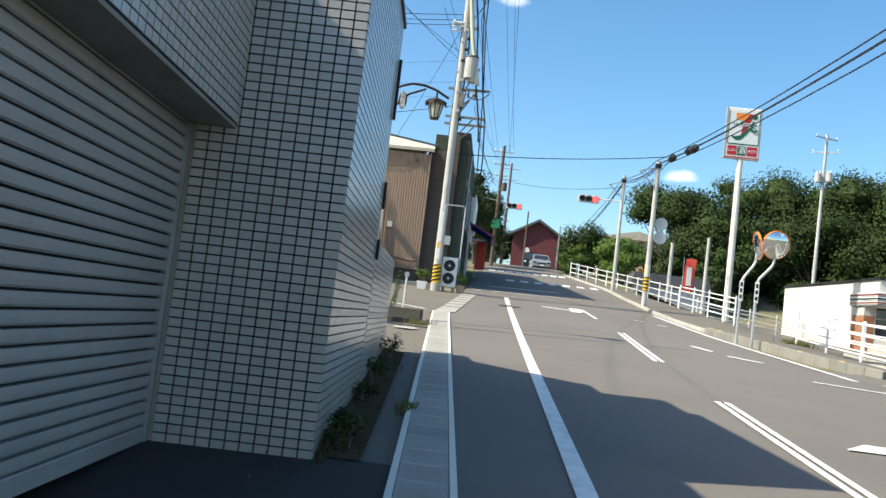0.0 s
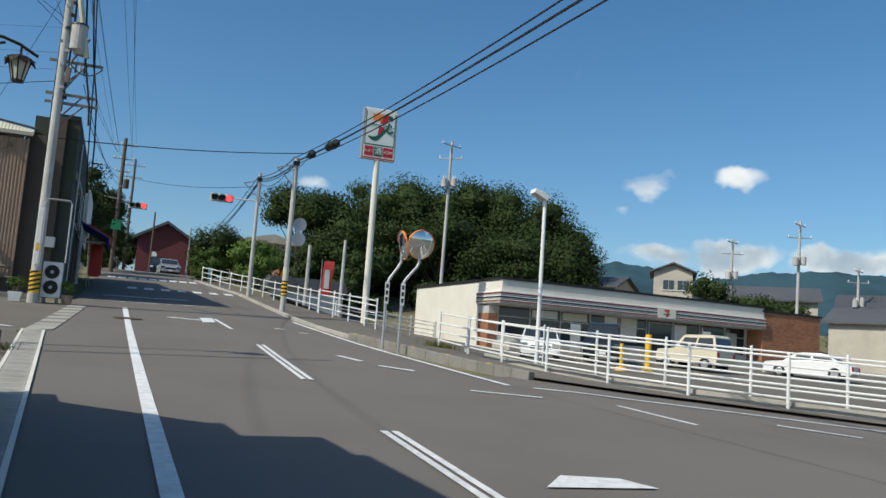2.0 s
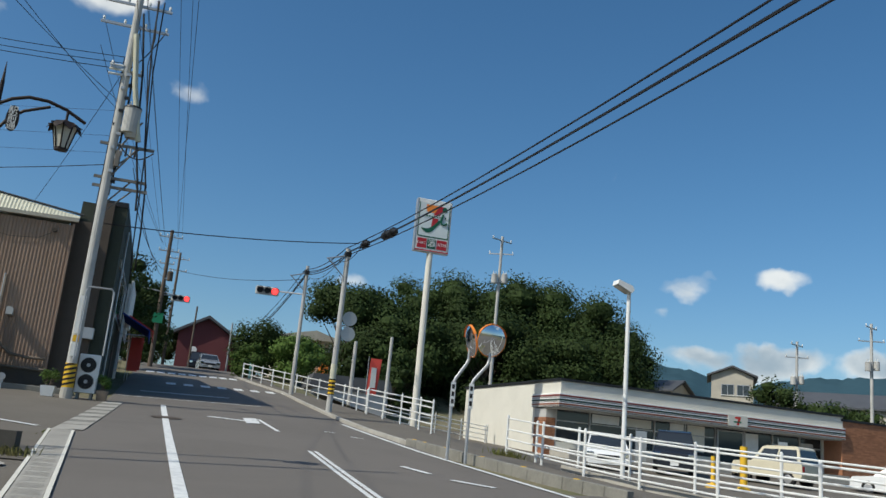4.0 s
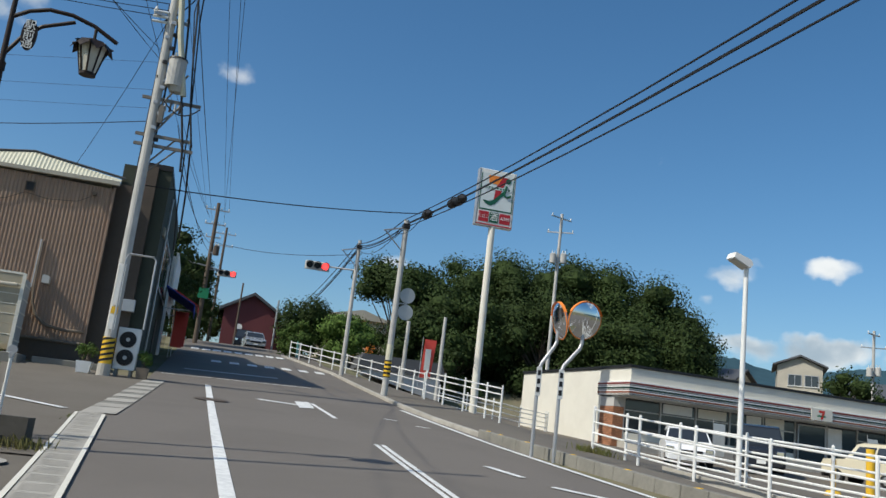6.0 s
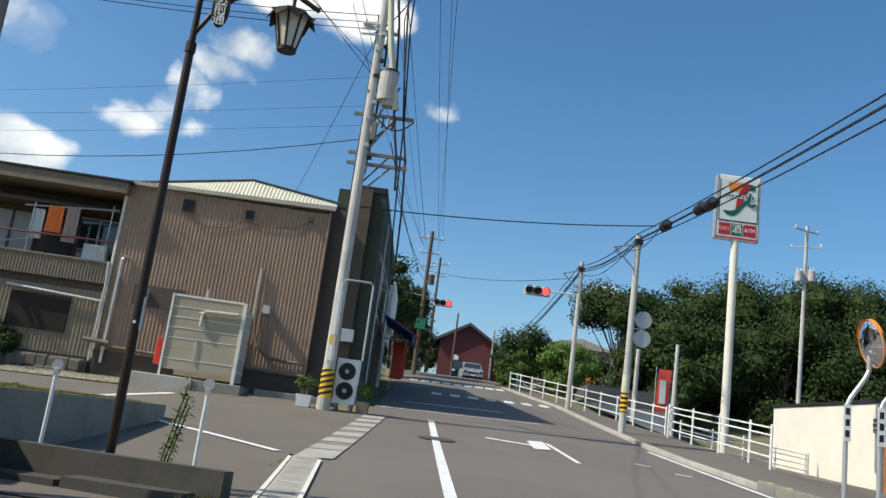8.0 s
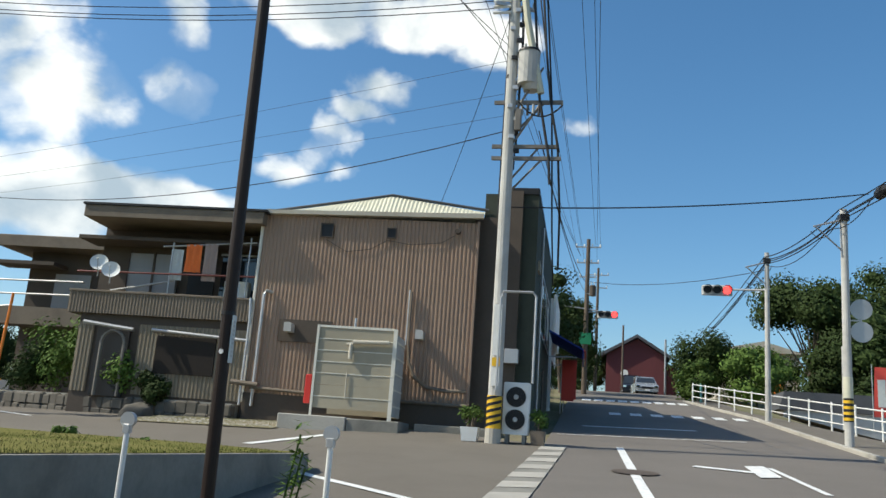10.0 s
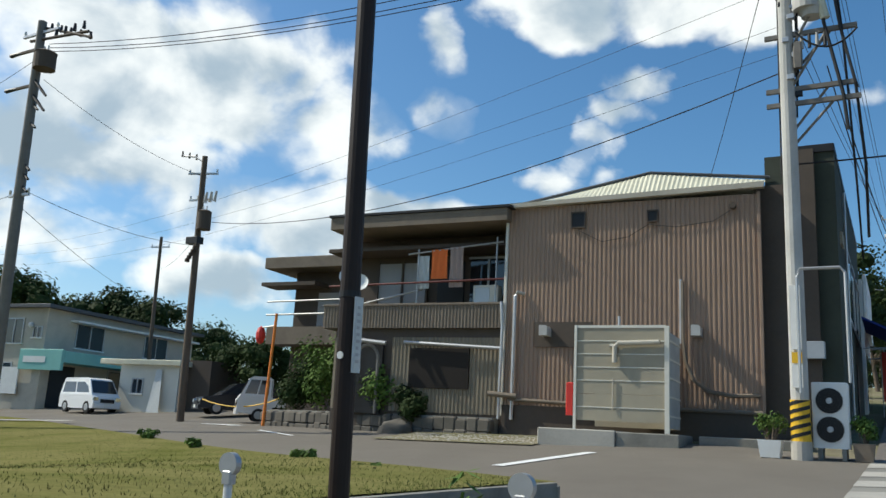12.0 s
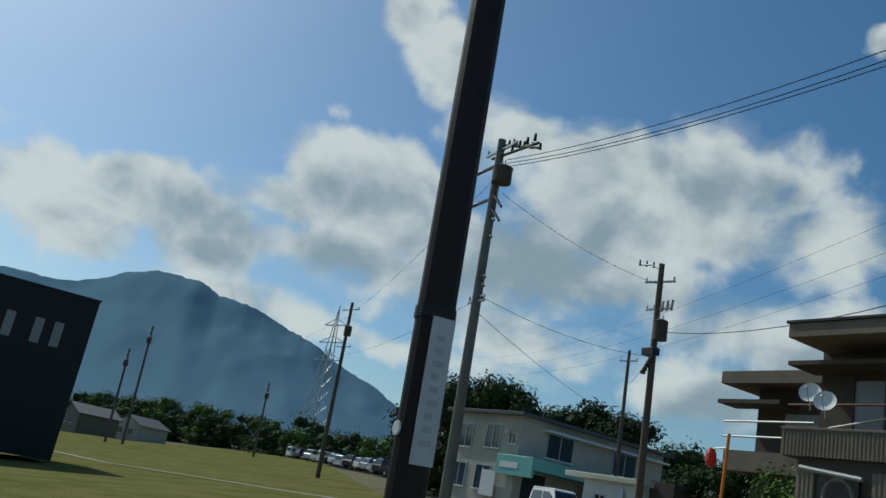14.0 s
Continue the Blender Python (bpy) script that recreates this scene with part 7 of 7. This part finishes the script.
part("notice_board", Shape().box(-2.3, -1.2, -0.2, -0.12, 0.6, 1.9), WHITE, office)
part("wall_lamp", Shape().ball((-0.9, -0.12, 4.0), 0.14, 10), WHITE, office)
hut = thing("hut", "small cream annex hut with a low roof", "hut", (-30.6, 43.4, 1.8), 10)
hut.matrix_world = pose(-36.5, 48.6, 1.8, 0, 0, 10) @ Matrix.Scale(1.2, 4)
part("wall", Shape().box(-1.6, 1.5, 0.0, 3.0, -0.2, 2.2), OFFWHITE, hut)
part("roof", Shape().box(-2.6, 1.7, -0.25, 3.3, 2.2, 2.42, 0.02), CREAM, hut)
window(hut, "y", -0.85, -0.35, 0.95, 1.55, 0.0, -1)
part("sheet", Shape().add([(0.2, -0.3, 0.0), (0.9, -0.35, 0.0), (0.7, -0.1, 2.0), (0.4, -0.1, 2.0)], [(0, 1, 2, 3)]), CLOTH_WHITE, hut)
part("dark_side", Shape().box(1.5, 2.7, 0.6, 3.0, -0.2, 2.5), BROWN_DARK, hut)
rp = thing("red_pole", "slanted orange-red pole with a red lamp beside the lane", "pole", (-19.3, 38.0, height(-19.3, 38)), 0)
part("pole", Shape().tube((0, 0, -0.1), (0.15, 0, 3.6), 0.05, 0.045, 10), ORANGE, rp)
part("lamp_cover", Shape().ball((-0.45, 0, 2.9), 0.2, 10, (0.8, 0.8, 1.5)), RED, rp)
part("lamp_arm", Shape().tube((0.1, 0, 3.2), (-0.45, 0, 3.15), 0.025), METAL, rp)
single("yellow_chain", Shape().pipe(sagging((-27, 43, 2.6), (-22.5, 42.5, 2.7), 0.3, 8), 0.025, 5), YELLOW, "yellow chain across the car space", "chain")
garden = thing("garden_wall", "low rough stone garden wall before the house", "wall", (-19.5, 38.3, 1.6), 0)
rng = random.Random(9)
line = [(0.0, 0.0), (4.0, -1.3), (8.8, -1.5)]
core = Shape()
for (x0, y0), (x1, y1) in zip(line, line[1:]):
    core.slab([(x0, y0 + 0.12), (x1, y1 + 0.12), (x1, y1 + 0.8), (x0, y0 + 0.8)], -0.3, 0.62)
part("core", core, CONCRETE_DARK, garden)
for x, y, a in along(line, 0.34):
    for j in range(2):
        w, hgt = rng.uniform(0.33, 0.42), rng.uniform(0.29, 0.36)
        part("stone", Shape().box(-w / 2, w / 2, -0.16 - rng.uniform(0, 0.06), 0.16, j * 0.32 - 0.05, j * 0.32 - 0.05 + hgt, 0.05), STONE, garden, at=Matrix.Translation((x, y + 0.14, 0)) @ Matrix.Rotation(a, 4, "Z"))
boulder = Shape().ball((6.0, -1.65, 0.1), 0.42, 18, (1.3, 0.8, 0.9))
boulder.v = [tuple(Vector(p) + 0.16 * noise.noise_vector(Vector(p) * 3.1)) for p in boulder.v]
boulder.smooth = True
part("boulder", boulder, STONE, garden, "dark boulder")
for i, (x, y, h, w) in enumerate(((-17.8, 38.9, 2.6, 2.0), (-16.6, 38.4, 3.2, 1.7), (-19.0, 39.2, 1.8, 1.7), (-14.2, 37.4, 1.5, 1.7), (-15.4, 38.2, 1.6, 1.5), (-13.4, 37.2, 1.0, 1.1))):
    bush("garden_bush", x, y, h, w, 60 + i, LEAF if i in (2, 5) else LEAF_LIGHT, "dense green garden shrub behind the stone wall", 2.0, 0.075, 3200, "garden shrubs")

# ---- far street end ----
red = thing("red_house", "dark red gabled house at the street's end", "house", (2.75, 96, height(2, 96) + 0.45), 0)
bz = height(2, 96)
part("wall", Shape().prism([(-2.7, -1.2), (2.7, -1.2), (2.7, 3.55), (0.1, 5.15), (-2.7, 3.55)], 0.0, 9.0), REDHOUSE, red)
for sx in (-1, 1):
    part("roof", Shape().prism([(0.1, 5.5), (sx * 3.2, 3.6), (sx * 3.2, 3.3), (0.1, 5.2)] if sx > 0 else [(0.1, 5.2), (sx * 3.2, 3.3), (sx * 3.2, 3.6), (0.1, 5.5)], -0.5, 9.3), ROOF, red)
part("lean_to", Shape().prism([(2.7, -1.2), (3.9, -1.2), (3.9, 2.4), (2.7, 3.0)], 1.0, 9.0), REDHOUSE, red)
part("lean_to_roof", Shape().prism([(2.6, 3.2), (4.2, 2.4), (4.2, 2.25), (2.6, 3.05)], 0.6, 9.0), ROOF, red)
part("round_sign", Shape().tube((-1.0, -0.1, 1.8), (-1.0, -0.05, 1.8), 0.35, 0.35, 18), WHITE, red)
for x, y, h in ((1.4, 90, 6.2), (4.6, 84, 4.6), (-2.6, 80, 4.5), (-3.4, 90, 4.2)):
    stick("utility_pole", "slim far pole before the red house", x, y, h, 0.1, 0.08, METAL if h < 5 else BARK)
bei = thing("beige_house", "beige building with an orange wall beyond the trees", "house", (13.0, 92, height(13, 90)), 0)
part("wall", Shape().box(-3.5, 3.5, 0.0, 8.0, -0.5, 4.6), BEIGE, bei)
part("roof", Shape().prism([(-4.0, 4.6), (4.0, 4.6), (0.5, 5.6)], -0.4, 8.4), BEIGE, bei)
window(bei, "y", -1.5, -0.3, 2.4, 3.4, 0.0, -1)
window(bei, "y", 0.8, 2.0, 2.4, 3.4, 0.0, -1)
part("orange_wall", Shape().box(1.2, 2.0, -1.0, -0.1, -0.5, 2.4), ORANGE, bei)
shed = thing("grey_shed", "low grey corrugated shed behind the railing", "shed", (11.6, 61.5, height(11.6, 62) + 0.1), 0)
part("wall", Shape().box(-2.6, 2.6, 0.0, 4.0, -0.5, 1.4), METAL, shed)
part("roof", Shape().prism([(-2.9, 1.35), (2.9, 1.35), (2.6, 2.3), (-2.6, 2.3)], -0.3, 4.3), ROOF, shed)
bush("roadside_bush", 5.9, 68.5, 4.6, 3.4, 131, LEAF, "tall dark green bush beyond the railing", None, 0.11, 8000, "roadside bushes")
bush("roadside_bush", 7.2, 70.0, 3.6, 3.4, 132, LEAF, "broad dark green bush beyond the railing", None, 0.11, 7000, "roadside bushes")
tree(8.4, 66, 3.1, 4.0, 102, LEAF_LIGHT, "dark green bushy tree beyond the railing", None, 0.11, 6000, 0.05)
tree(5.0, 66, 2.4, 2.4, 103, LEAF_LIGHT, "light green roadside shrub tree", None, 0.1, 3500, 0.02)
tree(15.5, 66, 3.6, 3.6, 104, LEAF, "dark green roadside tree", None, 0.11, 4000, 0.05)
tree(-3.8, 60, 7.0, 4.4, 105, LEAF, "green street tree behind the shops", None, 0.12, 6500)
tree(-2.9, 68, 6.4, 4.0, 106, LEAF, "green street tree behind the far pole", None, 0.12, 5500)
tree(-3.6, 76, 6.2, 5.0, 107, LEAF, "green street tree before the red house", None, 0.13, 6500)
tree(-3.0, 74, 3.2, 3.0, 110, LEAF, "low dark street tree before the red house", None, 0.11, 4000, 0.0)
tree(-2.5, 84, 3.8, 3.4, 111, LEAF, "low dark street tree before the red house", None, 0.11, 4000, 0.0)
tree(-1.6, 99, 4.4, 4.6, 112, LEAF, "dark tree beside the red house", None, 0.12, 4500, 0.0)
tree(-4.4, 88, 5.4, 5.0, 108, LEAF, "green street tree before the red house", None, 0.13, 5000)
tree(7.4, 86, 3.4, 3.2, 109, LEAF, "dark shrub tree beside the red house", None, 0.12, 3500, 0.05)
gate = thing("green_gate", "pale green mesh gate beside the road", "gate", (4.9, 62.5, height(5, 62.5)), 80)
part("frame", Shape().box(0, 1.4, -0.02, 0.02, 0.0, 1.1), TEAL, gate)

# ---- wood behind the shop ----
for i, (x, y, h, w) in enumerate(((14.0, 76, 12.6, 8), (18.5, 78, 12.4, 9), (22.5, 82, 15.5, 11), (27.5, 78, 15.5, 11), (32.5, 80, 15.5, 11), (36.6, 77, 14.4, 10), (38.8, 79, 12.6, 6.5), (25, 72, 10, 9), (31, 71, 10, 9), (36.5, 71, 10, 8), (18, 71, 9, 8), (29, 86, 15.5, 12), (37.8, 73, 9, 6), (15.5, 71, 8, 6))):
    tree(x, y, h, w, 200 + i, LEAF, "tall dark evergreen of the grove behind the shop", 2.4, 0.16, 27000, -0.02, "grove trees", 40)

# ---- houses on the slope beyond the car park ----


def small_house(x, y, z, w, d, h, turn, wall, label):
    t = thing("house", label, "house", (x, y, z), turn, "houses on the slope")
    part("wall", Shape().box(-w / 2, w / 2, -d / 2, d / 2, -3.0, h), wall, t)
    for sx in (-1, 1):
        o = [(0, h + w * 0.22), (sx * (w / 2 + 0.4), h - 0.1), (sx * (w / 2 + 0.4), h + 0.05), (0, h + w * 0.22 + 0.16)]
        part("roof", Shape().prism(o if sx < 0 else list(reversed(o)), -d / 2 - 0.4, d / 2 + 0.4), ROOF, t)
    part("gable", Shape().prism([(-w / 2, h), (w / 2, h), (0, h + w * 0.21)], -d / 2, d / 2), wall, t)
    for u in (-w * 0.25, w * 0.12):
        window(t, "y", u, u + 1.0, h - 1.7, h - 0.8, -d / 2, -1)


small_house(50, 73, 5.2, 3.6, 6, 5.0, -35, BEIGE, "beige two-storey house with a dark gabled roof")
small_house(44.5, 78, 4.0, 5, 6, 4.6, 35, BEIGE, "house with a long dark tiled roof on the slope")
small_house(54, 65, 3.2, 6.0, 9, 4.4, 50, BEIGE, "wide dark-roofed house among shrubs")
small_house(64, 60, 3.0, 7, 8, 4.2, 40, BROWN_BAND, "brown house beyond the car park")
small_house(52, 50, 2.2, 5, 6, 3.0, 30, BEIGE, "low beige house beside the brick block")
small_house(60, 44, 2.0, 6, 6, 3.4, 20, BROWN_BAND, "low brown house beyond the car park")
for i, (x, y, h, w) in enumerate(((43.5, 60, 6.2, 5.5), (47, 58, 5.0, 4.5), (50.5, 58, 4.6, 4), (56, 56, 4, 4))):
    tree(x, y, h, w, 300 + i, LEAF, "round dark green garden tree on the slope", 2.4, 0.15, 3500, 0.02, "slope trees")
railing([(38, 36), (48, 37), (58, 38)], "white railing at the far side of the car park", (0.25, 0.5, 0.75, 0.95), 2.0, 0.0)

# ---- beyond the field ----
for i, (x, y, h, w) in enumerate(((-66.5, 55.5, 10.6, 9), (-62, 57, 10.2, 8), (-70, 58, 8.5, 7), (-71, 69, 10.5, 9), (-66, 68, 11.0, 8), (-62, 71, 10.0, 8), (-57, 72, 8.5, 7), (-37, 62, 4.4, 5), (-32.7, 52.8, 4.4, 4.8), (-27.5, 54, 3.4, 3.6), (-20.5, 50, 4.6, 4.0))):
    tree(x, y, h, w, 400 + i, LEAF, "dark green tree beyond the field", 1.9, 0.02 * h + 0.02, 9000, 0.03, "trees beyond the field", 34)
rng = random.Random(31)
for i in range(34):
    x = -100 - i * 4.6
    tree(x, 78 - i * 1.1 + rng.uniform(-2, 2), rng.uniform(6.5, 11), rng.uniform(7, 10), 500 + i, LEAF if i % 4 else LEAF_LIGHT, "round dark tree of the far hedge row", 0.6, 0.26, 1800, 0.0, "hedge row trees")
bb = thing("black_building", "black metal-clad building with slim windows", "building", (-46.6, 23.2, 0.6), 4)
part("wall", Shape().box(-9.0, 0.0, -12.0, 0.0, -0.5, 7.35), BLACKWALL, bb)
part("parapet", Shape().box(-9.05, 0.05, -12.05, 0.05, 7.35, 7.45), BLACK, bb)
for i, y in enumerate((-1.7, -2.6, -3.9, -5.2)):
    part("window", Shape().box(0.0, 0.03, y, y + 0.42, 4.7, 5.9), CURTAIN, bb, "slim pale window")
for i, (x, y) in enumerate(((-152, 36.5), (-160, 46), (-57, 82))):
    small_house(x, y, 0.4, 6.5, 7, 3.4, 20 + 17 * i, BEIGE if i % 2 else BROWN_BAND, "distant house with a pale roof beyond the field")
tw = thing("power_pylon", "distant steel lattice power pylon", "pylon", (-157, 76, 1), 20)
for sx, sy in ((-1, -1), (1, -1), (1, 1), (-1, 1)):
    part("leg", Shape().tube((sx * 2.6, sy * 2.6, 0), (sx * 0.6, sy * 0.6, 24), 0.14, 0.1, 4).tube((sx * 0.6, sy * 0.6, 24), (0, 0, 33), 0.1, 0.07, 4), METAL, tw)
for i in range(9):
    z0, z1 = i * 2.7, (i + 1) * 2.7
    w0, w1 = 2.6 - 2.0 * z0 / 24, 2.6 - 2.0 * z1 / 24
    for sx, sy, tx, ty in ((-1, -1, 1, -1), (1, -1, 1, 1), (1, 1, -1, 1), (-1, 1, -1, -1)):
        part("brace", Shape().tube((sx * w0, sy * w0, z0), (tx * w1, ty * w1, z1), 0.07, 0.07, 4), METAL, tw)
for z, h in ((22, 4.2), (25.5, 3.8), (29, 3.2)):
    part("arm", Shape().tube((-h, 0, z), (h, 0, z), 0.12, 0.12, 4).tube((-h, 0, z), (0, 0, z + 1.4), 0.08, 0.08, 4).tube((h, 0, z), (0, 0, z + 1.4), 0.08, 0.08, 4), METAL, tw)


def ridge(name, label, points, far, mat, seed, depth):
    """A mountain range from rows of (degrees right of +y, degrees up)."""
    rng = random.Random(seed)
    s = Shape()
    cols, rows = 420, 26
    az0, az1 = points[0][0], points[-1][0]
    vs = []
    for j in range(rows + 1):
        for i in range(cols + 1):
            az = az0 + (az1 - az0) * i / cols
            for (a, e), (b, f) in zip(points, points[1:]):
                if a <= az <= b:
                    k = (az - a) / (b - a)
                    el = e + (f - e) * k
                    break
            crest = 0.14 * noise.noise(Vector((az * 0.7, seed, 0))) + (0.12 * noise.noise(Vector((az * 2.6, seed, 3))) + 0.05 * noise.noise(Vector((az * 9.0, seed, 5))))
            k = j / rows
            el += crest * k ** 5
            d = far - depth * (1 - k) + depth * 0.04 * noise.noise(Vector((az * 0.35, k * 3, seed)))
            z = math.tan(radians(el)) * far * (k ** 1.25) * (1 + (0.045 * noise.noise(Vector((az * 0.22 + k * 1.5, k * 5, seed + 7))) + 0.025 * noise.noise(Vector((az * 0.8 - k * 3, k * 9, seed + 9))) if 0 < j < rows else 0)) - 10 * (1 - k)
            vs.append((math.sin(radians(az)) * d, math.cos(radians(az)) * d, z))
    w = cols + 1
    s.add(vs, [(j * w + i, j * w + i + 1, (j + 1) * w + i + 1, (j + 1) * w + i) for j in range(rows) for i in range(cols)])
    s.smooth = True
    return tagged(single(name, s, mat, label, "mountain"), kind="structure")


# The range's blue is haze put into its material, not leaf colour.
ridge("backdrop_mountain", "mountain rising beyond the field, blue haze in its woodland colour",
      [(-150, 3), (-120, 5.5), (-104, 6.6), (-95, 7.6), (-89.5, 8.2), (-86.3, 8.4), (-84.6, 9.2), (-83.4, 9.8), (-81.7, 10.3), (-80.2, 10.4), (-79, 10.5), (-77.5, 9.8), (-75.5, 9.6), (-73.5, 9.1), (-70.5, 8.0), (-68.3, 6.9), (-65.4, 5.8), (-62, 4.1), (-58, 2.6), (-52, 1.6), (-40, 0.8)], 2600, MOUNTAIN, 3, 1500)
ridge("backdrop_hills", "hills behind the houses, blue-green haze in their woodland colour",
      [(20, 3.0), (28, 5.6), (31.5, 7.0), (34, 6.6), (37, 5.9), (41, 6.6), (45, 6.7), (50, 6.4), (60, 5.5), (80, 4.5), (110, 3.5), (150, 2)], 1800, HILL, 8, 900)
